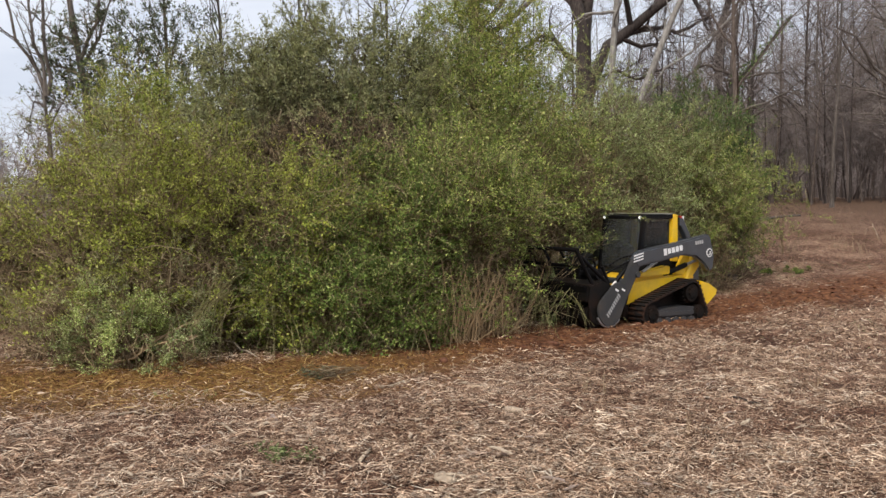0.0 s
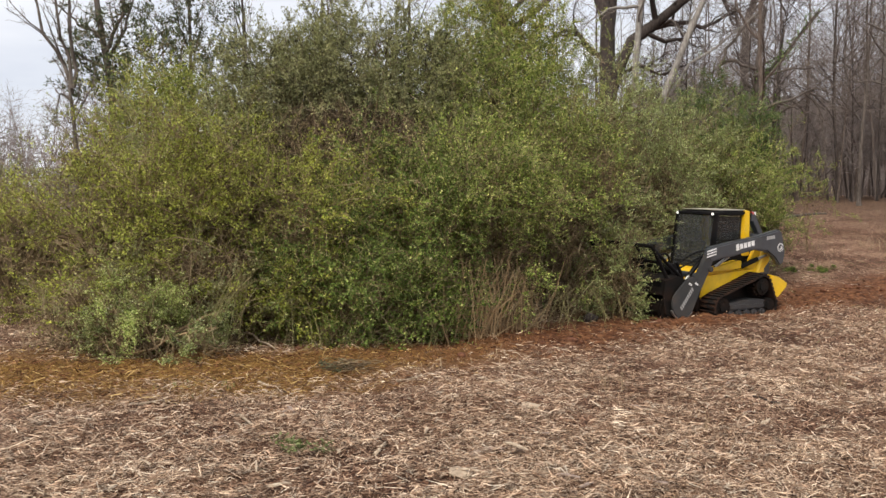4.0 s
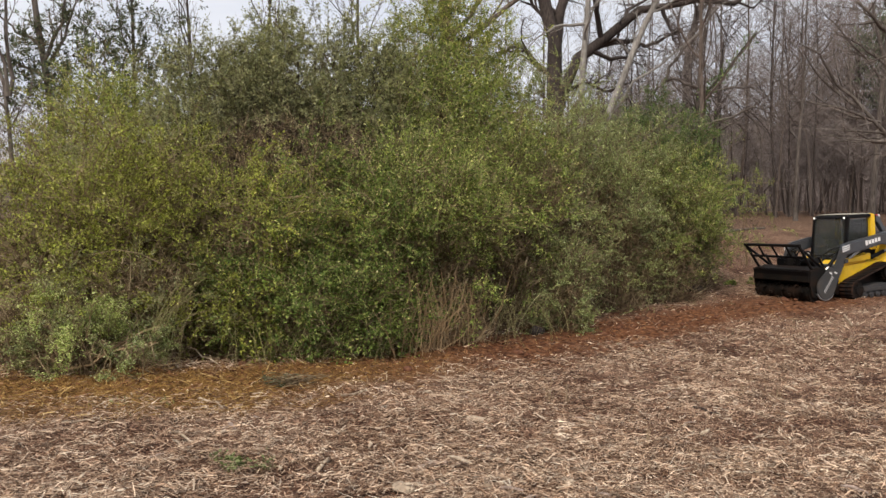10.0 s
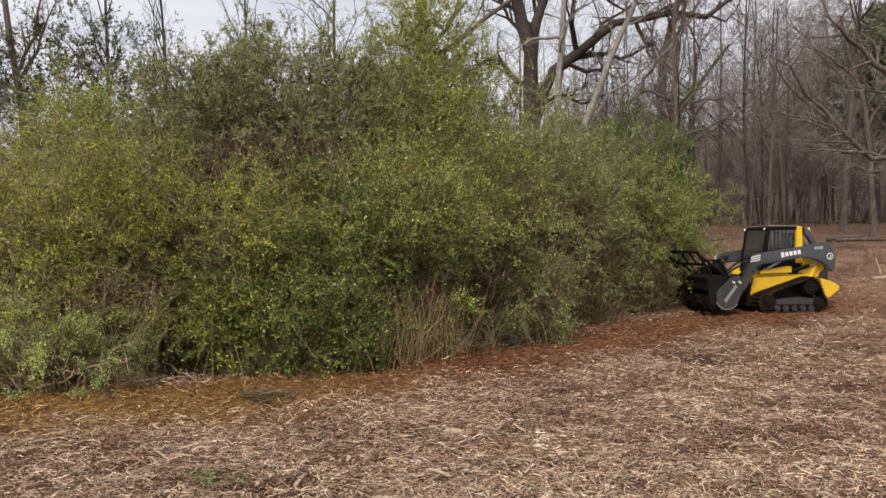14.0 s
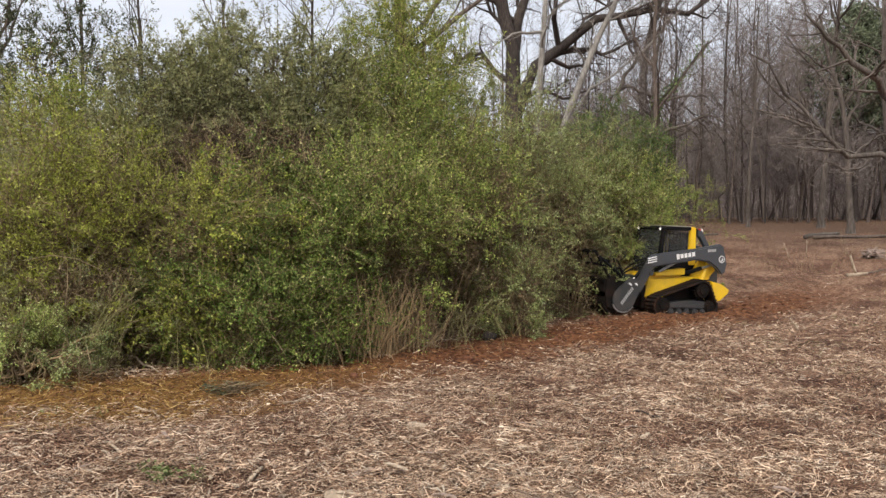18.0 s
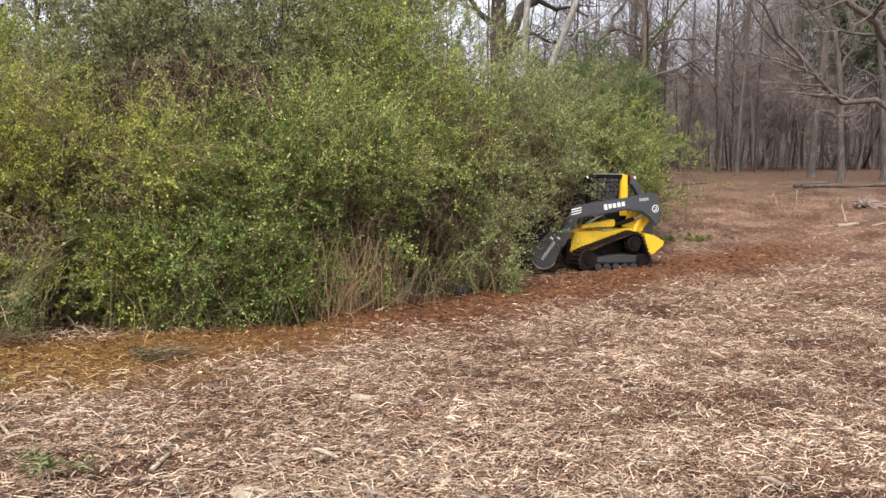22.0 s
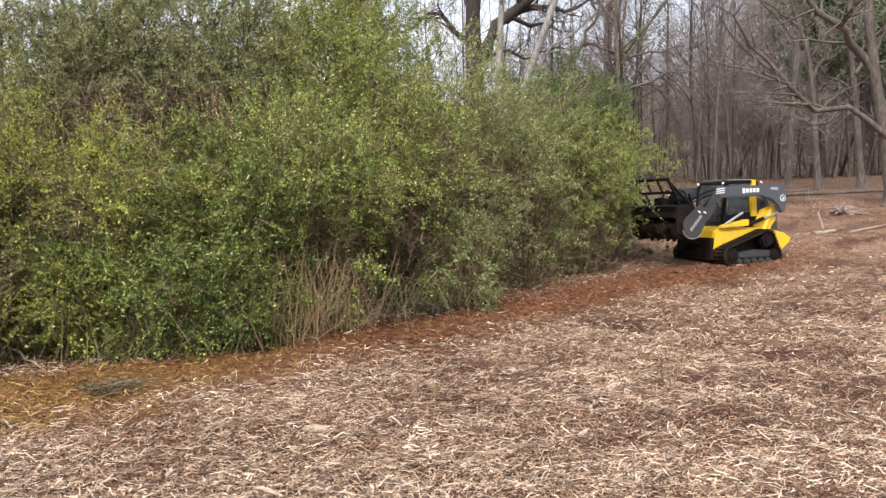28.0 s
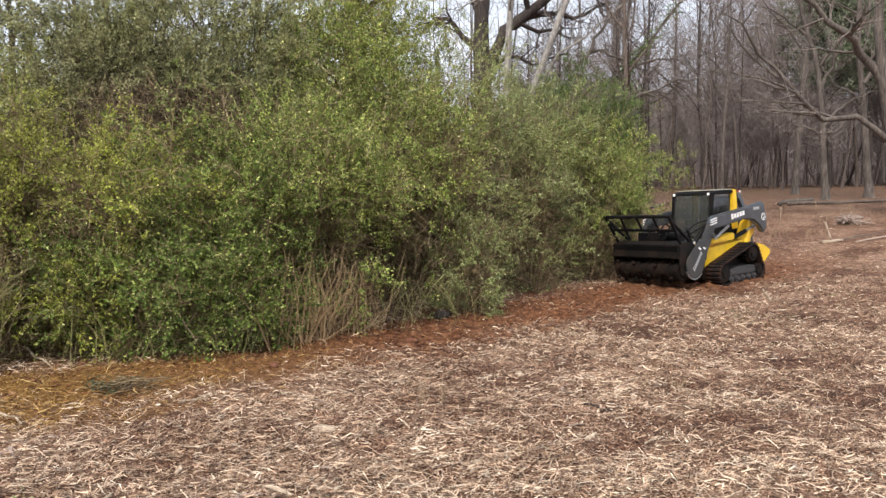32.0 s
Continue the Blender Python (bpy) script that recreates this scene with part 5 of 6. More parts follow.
lug_bm = bmesh.new()
box(lug_bm, (0.042, 0.39, 0.026), (0, 0, 0))
lug_mesh = bpy.data.meshes.new("tread_lug")
lug_bm.to_mesh(lug_mesh)
lug_bm.free()
lug_mesh.materials.append(RUBBER)
wheels = []
for s in (-1, 1):
    bm = bmesh.new()
    rings = []
    for x, z, a in along_path(belt_path(0.012), 0.05):
        nx, nz = math.sin(a), -math.cos(a)
        rings.append([bm.verts.new((x + nx * d, s * y, z + nz * d)) for d, y in ((-0.012, 0.6), (-0.012, 1.0), (0.018, 1.0), (0.018, 0.6))])
    for q, r in zip(rings, rings[1:] + rings[:1]):
        for i in range(4):
            bm.faces.new((q[i], q[(i + 1) % 4], r[(i + 1) % 4], r[i]))
    bmesh.ops.recalc_face_normals(bm, faces=bm.faces[:])
    belt = part("track_belt", bm, RUBBER, loader, "muddy black rubber track")
    for x, z, a in along_path(belt_path(0.045), 0.095):
        ob = new("tread_lug", lug_mesh)
        ob.parent = belt
        ob.matrix_basis = Matrix.Translation((x, s * 0.8, z)) @ Matrix.Rotation(-a, 4, "Y")
    plate_part("track_frame", [(0.5, 0.17), (0.5, 0.31), (0.1, 0.35), (-0.3, 0.37), (-0.66, 0.34), (-0.66, 0.17)], s * 0.68, s * 0.95, FRAME_STEEL, loader, "dusty dark grey track frame")
    plate_part("frame_rail", [(0.44, 0.2), (0.44, 0.29), (-0.52, 0.29), (-0.52, 0.2)], s * 0.95, s * 0.98, FRAME_STEEL, loader, "worn side rail of the track frame")
    # black plate added over the yellow to darken the open triangle inside the belt
    plate_part("track_infill", [(0.6, 0.34), (-0.4, 0.74), (-0.62, 0.66), (-0.76, 0.2), (0.5, 0.16)], s * 0.662, s * 0.676, BLACK_MUD, loader, "muddy black plate added to darken the inside of the track", 0)
    for kind, (x, z, r), holes, teeth in (("front_idler", IDLER, 6, 0), ("sprocket", SPROCKET, 8, 15), ("rear_idler", REAR, 6, 0)):
        bm = bmesh.new()
        wheel_mesh(bm, r - 0.03, 0.3, 0.09, holes, teeth)
        w = part(kind, bm, BLACK_MUD, loader)
        w.matrix_basis = pose(x, s * 0.82, z)
        wheels.append((w, (x, s * 0.82, z), r))
    for k in range(5):
        bm = bmesh.new()
        wheel_mesh(bm, 0.075, 0.34, 0.035)
        x = 0.42 - 0.22 * k
        w = part("roller", bm, FRAME_STEEL, loader)
        w.matrix_basis = pose(x, s * 0.82, 0.105)
        wheels.append((w, (x, s * 0.82, 0.105), 0.09))

# lift arms
ARM = [(0.97, 1.42), (0.5, 1.5), (-0.3, 1.62), (-0.9, 1.74), (-1.01, 1.72), (-1.14, 1.3), (-1.11, 1.06), (-0.98, 1.0), (-0.84, 1.16), (-0.6, 1.3), (-0.25, 1.34), (0.4, 1.22), (0.78, 1.17), (0.98, 1.13), (1.06, 1.24), (1.05, 1.32)]
arms = []
for s in (-1, 1):
    arm = plate_part("lift_arm", ARM, s * 0.79, s * 0.93, CHARCOAL, loader, "charcoal lift arm with white marks", 0.032)
    arms.append(arm)
    plate_part("arm_leg", [(0.9, 1.17), (0.97, 0.99), (1.23, 0.53), (1.32, 0.42), (1.41, 0.47), (1.39, 0.63), (1.14, 1.12), (1.05, 1.28)], s * 0.8, s * 0.92, FRAME_STEEL, arm, "dark lower leg of the arm", 0.012)
    tube_part("arm_joint", (0.98, s * 0.77, 1.0), (0.98, s * 0.955, 1.0), 0.055, HEAD_STEEL, arm, sides=14)
    out = s * 0.934
    for k in range(3):
        bm = bmesh.new()
        box(bm, (0.25, 0.008, 0.024), (0.97, out, 1.26 + 0.052 * k), (0, 13, 0))
        part("stripe", bm, WHITE, arm, "white stripe")
    for k in range(5):
        bm = bmesh.new()
        x = 0.27 - 0.107 * k
        z = 1.405 + (0.27 - x) * 0.17
        box(bm, (0.078, 0.008, 0.125 if k == 0 else 0.1), (x, out, z), (0, 10, 0))
        part("brand_block", bm, WHITE, arm, "white block of the brand mark")
    for k in range(4):
        bm = bmesh.new()
        x = -0.58 - 0.06 * k
        box(bm, (0.044, 0.008, 0.066), (x, out, 1.585 - 0.1 * (x + 0.7)), (0, 10, 0))
        part("model_bar", bm, GREY_DECAL, arm, "pale bar of the model mark")
    bm = bmesh.new()
    bmesh.ops.create_cone(bm, cap_ends=True, segments=24, radius1=0.085, radius2=0.085, depth=0.008)
    bmesh.ops.rotate(bm, cent=(0, 0, 0), matrix=Matrix.Rotation(math.pi / 2, 3, "X"), verts=bm.verts)
    bmesh.ops.translate(bm, vec=(-0.97, out, 1.38), verts=bm.verts)
    part("badge", bm, WHITE, arm, "round white badge")
    bm = bmesh.new()
    bmesh.ops.create_cone(bm, cap_ends=True, segments=24, radius1=0.066, radius2=0.066, depth=0.006)
    bmesh.ops.rotate(bm, cent=(0, 0, 0), matrix=Matrix.Rotation(math.pi / 2, 3, "X"), verts=bm.verts)
    bmesh.ops.translate(bm, vec=(-0.97, out + s * 0.004, 1.38), verts=bm.verts)
    part("badge_field", bm, CHARCOAL, arm)
    bm = bmesh.new()
    box(bm, (0.07, 0.006, 0.022), (-0.965, out + s * 0.009, 1.35), (0, 25, 0))
    box(bm, (0.022, 0.006, 0.06), (-0.985, out + s * 0.009, 1.385), (0, 15, 0))
    part("badge_mark", bm, WHITE, arm)
    tube_part("tilt_cylinder", (0.95, s * 0.7, 1.2), (1.22, s * 0.62, 0.86), 0.045, BLACK, arm)
    tube_part("tilt_rod", (1.22, s * 0.62, 0.86), (1.4, s * 0.58, 0.66), 0.025, STEEL, arm, "bright steel rod")
    tube_part("pin", (1.32, s * 0.74, 0.52), (1.32, s * 0.96, 0.52), 0.05, BLACK, arm, sides=14)
    hose_part("hose", [(0.8, s * 0.72, 1.35), (1.1, s * 0.66, 1.3), (1.35, s * 0.5, 1.1), (1.55, s * 0.4, 0.85)], 0.018, BLACK, arm)
    hose_part("hose", [(0.8, s * 0.75, 1.3), (1.15, s * 0.72, 1.18), (1.4, s * 0.55, 1.0), (1.6, s * 0.3, 0.8)], 0.018, BLACK, arm)
    tube_part("boom_cylinder", (-0.1, s * 0.7, 1.0), (-0.55, s * 0.72, 1.14), 0.05, BLACK, loader, "black boom cylinder")
    tube_part("boom_rod", (-0.55, s * 0.72, 1.14), (-0.95, s * 0.74, 1.26), 0.028, STEEL, loader, "bright steel boom rod")
    tube_part("control_link", (0.62, s * 0.7, 1.02), (0.1, s * 0.72, 1.3), 0.03, STEEL, loader)
tube_part("cross_tube", (1.12, -0.8, 0.86), (1.12, 0.8, 0.86), 0.06, CHARCOAL, arms[0])

# mulching head
HOUSING = [(1.5, 0.16), (1.46, 0.5), (1.56, 0.8), (1.8, 0.9), (2.16, 0.84), (2.22, 0.56), (2.14, 0.53), (2.06, 0.66), (1.8, 0.7), (1.68, 0.5), (1.7, 0.16)]
head = plate_part("mulching_head", HOUSING, -0.9, 0.9, BLACK_MUD, loader, "black steel mulching head with a toothed drum", 0.01)
DRUM = (1.95, 0.0, 0.28)
bm = bmesh.new()
bmesh.ops.create_cone(bm, cap_ends=True, segments=28, radius1=0.21, radius2=0.21, depth=1.74)
for k in range(9):
    made = bmesh.ops.create_cone(bm, cap_ends=True, segments=28, radius1=0.235, radius2=0.235, depth=0.05)["verts"]
    bmesh.ops.translate(bm, vec=(0, 0, -0.8 + 0.2 * k), verts=made)
    for j in range(4):
        a = 2 * math.pi * (j / 4 + k * 0.09)
        box(bm, (0.07, 0.06, 0.06), (0.25 * math.cos(a), 0.25 * math.sin(a), -0.7 + 0.2 * k if k < 8 else 0.78), (0, 0, math.degrees(a)))
bmesh.ops.rotate(bm, cent=(0, 0, 0), matrix=Matrix.Rotation(math.pi / 2, 3, "X"), verts=bm.verts)
drum = part("drum", bm, BLACK_MUD, head, "dark muddy toothed drum")
drum.matrix_basis = pose(*DRUM)


def pill(c1, r1, c2, r2):
    """The outline round two circles."""
    a = math.atan2(c2[1] - c1[1], c2[0] - c1[0])
    half = math.acos((r1 - r2) / math.dist(c1, c2))
    far = [(c2[0] + r2 * math.cos(a + half * k / 7), c2[1] + r2 * math.sin(a + half * k / 7)) for k in range(-7, 8)]
    rest = math.pi - half
    return far + [(c1[0] + r1 * math.cos(a + math.pi + rest * k / 11), c1[1] + r1 * math.sin(a + math.pi + rest * k / 11)) for k in range(-11, 12)]


END = pill((1.7, 0.39), 0.29, (1.5, 0.66), 0.22)
WEAR = [(1.7 + r * math.cos(a), 0.39 + r * math.sin(a)) for r, way in ((0.315, 1), (0.28, -1)) for a in np.radians(np.arange(215, 336, 12))[::way]]
for s in (-1, 1):
    end = plate_part("end_plate", END, s * 0.945, s * 0.99, HEAD_STEEL, head, "worn dark rounded end plate of the head", 0.012)
    plate_part("side_wall", [(1.62, 0.2), (1.5, 0.5), (1.56, 0.8), (1.8, 0.9), (2.14, 0.82), (2.16, 0.5), (2.1, 0.2), (1.85, 0.1)], s * 0.9, s * 0.925, BLACK_MUD, head, "", 0.006)
    plate_part("skid_shoe", WEAR, s * 0.93, s * 0.975, STEEL, head, "worn bright edge under the end plate", 0.004)
    for k in range(9):
        bm = bmesh.new()
        f = k / 8
        box(bm, (0.03, 0.006, 0.075), (1.76 - 0.26 * f, s * 0.993, 0.3 + 0.34 * f), (0, 38, 0))
        part("mark_bar", bm, GREY_DECAL, end, "grey bar of worn lettering")
    for x, z in ((1.56, 0.74), (1.4, 0.74)):
        bm = bmesh.new()
        box(bm, (0.075, 0.02, 0.032), (x, s * 0.995, z), (0, -30, 0))
        part("bolt_plate", bm, WHITE, end, "pale bolt plate")
    # push bar
    tube_part("bar_post", (2.02, s * 0.86, 0.84), (2.44, s * 0.88, 1.46), 0.034, BLACK, head)
    tube_part("bar_brace", (1.62, s * 0.84, 0.84), (2.4, s * 0.87, 1.4), 0.034, BLACK, head)
    tube_part("bar_gusset", (1.62, s * 0.84, 0.86), (1.8, s * 0.86, 1.16), 0.03, BLACK, head)
tube_part("top_bar", (2.44, -0.92, 1.46), (2.44, 0.92, 1.46), 0.038, BLACK, head, "black top bar of the push frame")
tube_part("middle_bar", (2.24, -0.89, 1.16), (2.24, 0.89, 1.16), 0.032, BLACK, head)
for y in (-0.45, 0.0, 0.45):
    tube_part("bar_rung", (2.44, y, 1.46), (2.24, y, 1.16), 0.026, BLACK, head)
box_part("deflector", (0.03, 1.78, 0.3), (2.17, 0, 0.68), BLACK, head, turn=(0, 12, 0))
box_part("coupler_plate", (0.1, 1.1, 0.5), (1.44, 0, 0.6), BLACK, head)
bm = bmesh.new()
tube(bm, (1.62, 0.2, 1.0), (1.62, 0.62, 1.0), 0.1, 14)
box(bm, (0.22, 0.2, 0.24), (1.62, 0.1, 1.0))
part("hydraulic_motor", bm, BLACK, head, "black hydraulic motor block")
box_part("valve_block", (0.3, 0.36, 0.2), (1.66, -0.3, 0.98), BLACK, head)
for y in (0.3, 0.1, -0.2):
    hose_part("head_hose", [(1.46, y, 0.9), (1.5, y + 0.05, 1.2), (1.75, y + 0.1, 1.25), (1.82, y, 0.95)], 0.02, BLACK, head)


GRASS = pieces_material("grass", [(0.0, (0.08, 0.1, 0.03)), (0.6, (0.17, 0.21, 0.07)), (1.0, (0.32, 0.32, 0.16))], 0.6)
DRY = pieces_material("dry_grass", [(0.0, (0.2, 0.14, 0.08)), (0.6, (0.42, 0.31, 0.19)), (1.0, (0.62, 0.5, 0.35))], 0.8)
WEED = pieces_material("dry_weed", [(0.0, (0.09, 0.05, 0.03)), (0.6, (0.2, 0.125, 0.08)), (1.0, (0.36, 0.26, 0.18))], 0.85)

# ---- litter on the ground ----
def strips(c, d, length, width, curl, g):
    """Bent flat shreds: two short pieces meeting at a kink."""
    m = len(c)
    side = unit(np.cross(d, unit(np.array([0, 0, 1.0]) + g.normal(0, 0.5, (m, 3)))))
    bend = side * (length * curl)[:, None] + np.array([0, 0, 1.0]) * (length * np.abs(curl) * 0.5)[:, None]
    half, s = d * (length * 0.5)[:, None], side * (width * 0.5)[:, None]
    verts = np.stack([c - half - s * 0.6, c - half + s * 0.6, c + bend + s, c + bend - s, c + half + s * 0.4, c + half - s * 0.4], 1).reshape(-1, 3)
    k = np.arange(m)[:, None] * 6
    return verts, np.concatenate([k + [0, 1, 2, 3], k + [3, 2, 4, 5]], 0)


def litter(name, label, count, mat, seed, reach, length, width, want, lift=0.02, spread=0.85, tilt=0.22, coarse=8.0, curl=0.16, lay=None):
    """Loose pieces strewn over the field, thickest near the open side; want(soil, x, y) gives each one's chance."""
    g = np.random.default_rng(seed)
    r = reach[0] * (reach[1] / reach[0]) ** g.uniform(0, 1, count) * g.uniform(0.6, 1.1, count)
    a = g.uniform(-spread, spread, count) + g.normal(0, 0.16, count) + 0.12
    x, y = r * np.sin(a), r * np.cos(a)
    ok = g.uniform(0, 1, count) < want(soil(x, y), x, y)
    x, y, r = x[ok], y[ok], r[ok]
    m = len(x)
    L = length[0] * (length[1] / length[0]) ** (g.uniform(0, 1, m) ** 1.5)
    W = g.uniform(*width, m) * np.maximum(1, r / coarse)
    t = g.uniform(0, 2 * math.pi, m) if lay is None else g.normal(lay, 0.95, m)
    d = unit(np.stack([np.cos(t), np.sin(t), g.normal(0, tilt, m)], -1))
    c = np.stack([x, y, ground_z(x, y) + g.uniform(0.002, lift, m) + np.abs(d[:, 2]) * L * 0.4], -1)
    if curl:
        v, f = strips(c, d, L, W, g.normal(0, curl, m), g)
    else:
        half, side = d * (L / 2)[:, None], unit(np.cross(d, unit(np.array([0, 0, 1.0]) + g.normal(0, 0.5, (m, 3))))) * (W / 2)[:, None]
        v = np.stack([c - half - side, c - half + side, c + half + side * 0.6, c + half - side * 0.6], 1).reshape(-1, 3)
        f = np.arange(4 * m).reshape(-1, 4)
    return tagged(mesh_part(name, raw_mesh(name, v, f), mat), label, "litter", kind="stuff")


def heaps(x, y):
    return np.clip(mats(x, y) ** 1.15, 0.04, 1)


litter("straw", "pale dry straw and shredded stalks on the field", 600000, STRAW, 21, (2.8, 26), (0.016, 0.125), (0.0031, 0.0082), lambda s, x, y: (1 - 0.97 * s) * heaps(x, y), lift=0.045, tilt=0.26, curl=0, lay=0.25)
litter("distant_straw", "brown litter farther over the clearing", 16000, WEED, 25, (18, 48), (0.08, 0.35), (0.005, 0.014), lambda s, x, y: (1 - 0.7 * s) * np.clip(0.6 + 0.6 * waves(x, y, 42, 5), 0.1, 1), spread=0.75, coarse=20)
litter("clearing_straw", "scattered pale shreds on the clearing", 34000, STRAW, 27, (17, 42), (0.05, 0.22), (0.005, 0.012), lambda s, x, y: (1 - 0.8 * s) * np.clip(0.5 + 0.8 * waves(x, y, 43, 4), 0.03, 1), spread=0.75, coarse=20)
litter("clearing_grass", "thin olive grass among the litter of the clearing", 15000, GRASS, 30, (19, 40), (0.05, 0.2), (0.004, 0.009), lambda s, x, y: (1 - s) * np.clip(1.6 * waves(x, y, 44, 3.0) - 0.1, 0, 1), lift=0.05, spread=0.6, tilt=0.5, coarse=22)
litter("outer_straw", "pale straw all over the rest of the field", 190000, STRAW, 28, (1.2, 24), (0.03, 0.15), (0.004, 0.009), lambda s, x, y: (1 - 0.9 * s) * heaps(x, y), spread=3.14159, tilt=0.2, curl=0)
litter("dark_shreds", "dark brown bark shreds among the straw", 34000, DARK_SHRED, 29, (2.8, 22), (0.02, 0.12), (0.004, 0.011), lambda s, x, y: (1 - 0.7 * s) * (1.1 - 0.7 * heaps(x, y)), lift=0.035, tilt=0.25, curl=0, lay=0.25)
litter("wood_chips", "broad pale wood chips among the straw", 6500, STRAW, 22, (2.6, 20), (0.03, 0.09), (0.01, 0.022), lambda s, x, y: 1 - 0.96 * s, tilt=0.15, coarse=40, curl=0.08)
litter("red_mulch", "red-brown mulch on the churned strip", 95000, MULCH_RED, 23, (5, 24), (0.02, 0.12), (0.006, 0.016), lambda s, x, y: s)
litter("golden_straw", "golden-brown stalks at the end of the strip", 110000, GOLD_STRAW, 24, (5.5, 14), (0.03, 0.19), (0.004, 0.009), lambda s, x, y: np.clip(0.25 - x * 0.35, 0, 0.85) * np.clip(s * 1.3, 0, 1), curl=0.08)
litter("stalks", "long pale shredded stalks tangled over the straw", 80000, STRAW, 26, (2.8, 18), (0.05, 0.19), (0.0035, 0.008), lambda s, x, y: (1 - 0.97 * s) * heaps(x, y), lift=0.06, tilt=0.16, curl=0.09, lay=0.3)


# ---- loose things on the field ----
def stick(label, a, b, r, mat, name="stick", knots=4, wobble=0.03, category="stick"):
    """A bent stick lying from a to b, as x, y and height over the ground."""
    g = np.random.default_rng(int(abs(a[0] * 1000 + a[1] * 77)))
    pts = []
    for k in range(knots + 1):
        f = k / knots
        x, y, h = (a[i] * (1 - f) + b[i] * f for i in range(3))
        if 0 < k < knots:
            s = wobble * min(1.0, math.hypot(b[0] - a[0], b[1] - a[1]))
            x, y, h = x + g.normal(0, s), y + g.normal(0, s), h + abs(g.normal(0, s * 0.3))
        pts.append((x, y, gz(x, y) + h + r * 0.6))
    ends = r * np.linspace(1, 0.65, knots + 1)
    me = raw_mesh(name, *tubes([pts], [ends], 7))
    bm = bmesh.new()
    bm.from_mesh(me)
    bmesh.ops.holes_fill(bm, edges=bm.edges[:])
    return tagged(part(name, bm, mat, smooth=True), label, category)


PALE_WOOD = bark_material("pale_dry_wood", (0.3, 0.22, 0.15), (0.62, 0.52, 0.4), 9)
DULL_WOOD = bark_material("weathered_sticks", (0.2, 0.145, 0.115), (0.42, 0.33, 0.28), 9)
STICKS = [
    ((-2.95, 10.45, 0.14), (-2.31, 9.72, 0.0), 0.014, PALE_WOOD, "pale peeled stick lying by the shrubs"),
    ((-2.06, 7.82, 0.0), (-1.76, 7.56, 0.0), 0.015, PALE_WOOD, "short pale stick on the litter"),
    ((-1.92, 6.52, 0.0), (-1.59, 6.1, 0.0), 0.014, PALE_WOOD, "short pale stick on the straw"),
    ((0.19, 8.46, 0.0), (0.45, 8.31, 0.0), 0.02, PALE_WOOD, "pale split stick on the litter"),
    ((-3.9, 9.1, 0.05), (-2.9, 9.75, 0.5), 0.02, CANE, "leaning broken branch by the shrubs"),
    ((-4.0, 9.35, 0.28), (-3.62, 9.2, 0.62), 0.018, PALE_WOOD, "snapped pale stem standing out of the cut branches"),
    ((-3.95, 9.0, 0.06), (-2.95, 9.3, 0.3), 0.016, CANE, "bent bare branch over the cut greenery"),
    ((0.1, 11.5, 0.05), (-0.9, 11.3, 0.6), 0.016, CANE, "broken cane hanging out of the shrubs"),
    ((-0.68, 8.14, 0.0), (-0.38, 8.31, 0.0), 0.018, PALE_WOOD, "short pale stick on the litter"),
    ((2.8, 7.6, 0.0), (3.05, 7.5, 0.0), 0.014, BARK_DARK, "dark rotten stick on the litter"),
    ((8.72, 15.1, 0.0), (8.58, 15.15, 0.25), 0.025, PALE_WOOD, "pale split stake leaning up from the straw"),
    ((0.08, 5.63, 0.0), (0.47, 5.68, 0.0), 0.024, DULL_WOOD, "weathered shredded branch on the straw"),
    ((-0.62, 5.62, 0.0), (-0.56, 5.84, 0.02), 0.018, PALE_WOOD, "pale wood splinter on the straw"),
    ((1.9, 4.3, 0.0), (2.25, 4.2, 0.0), 0.022, CANE, "short brown stick on the straw"),
    ((15.72, 22.86, 0.0), (17.2, 23.3, 0.05), 0.032, DULL_WOOD, "long dull fallen branch on the clearing"),
    ((15.0, 26.9, 0.0), (14.75, 26.9, 0.6), 0.013, PALE_WOOD, "thin cut stem with a pale top"),
    ((15.62, 26.9, 0.0), (15.6, 26.85, 0.6), 0.013, PALE_WOOD, "thin cut stem with a pale top"),
    ((-2.94, 6.8, 0.0), (-2.65, 6.77, 0.01), 0.011, PALE_WOOD, "thin pale stick on the litter"),
    ((-1.83, 6.27, 0.0), (-1.58, 5.93, 0.0), 0.011, PALE_WOOD, "thin pale stick on the straw"),
]
for a, b, r, mat, label in STICKS:
    stick(label, a, b, r, mat)


def shard(x, y, turn, length, width, mat, seed, label):
    """A flat split shard of wood with torn ends, lying on the straw."""
    g = np.random.default_rng(seed)
    n = 5
    u = np.linspace(-0.5, 0.5, n)
    half = width * 0.5 * np.array([0.35, 0.9, 1.0, 0.8, 0.25]) * g.uniform(0.7, 1.2, n)
    off = g.normal(0, width * 0.18, n)
    bow = length * 0.06 * (1 - (2 * u) ** 2)
    bm = bmesh.new()
    rows = [[bm.verts.new((u[k] * length, off[k] + sy * half[k], bow[k] + sz * width * 0.16)) for sy, sz in ((-1, -1), (1, -1), (0.8, 1), (-0.8, 1))] for k in range(n)]
    for a, b in zip(rows, rows[1:]):
        for k in range(4):
            bm.faces.new((a[k], a[(k + 1) % 4], b[(k + 1) % 4], b[k]))
    bm.faces.new(rows[0][::-1])
    bm.faces.new(rows[-1])
    ob = tagged(part("wood_shard", bm, mat), label, "wood shard", group="wood shards on the field")
    ob.matrix_basis = pose(x, y, gz(x, y) + 0.045, g.uniform(-14, 14), g.uniform(-10, 10), turn)
    return ob


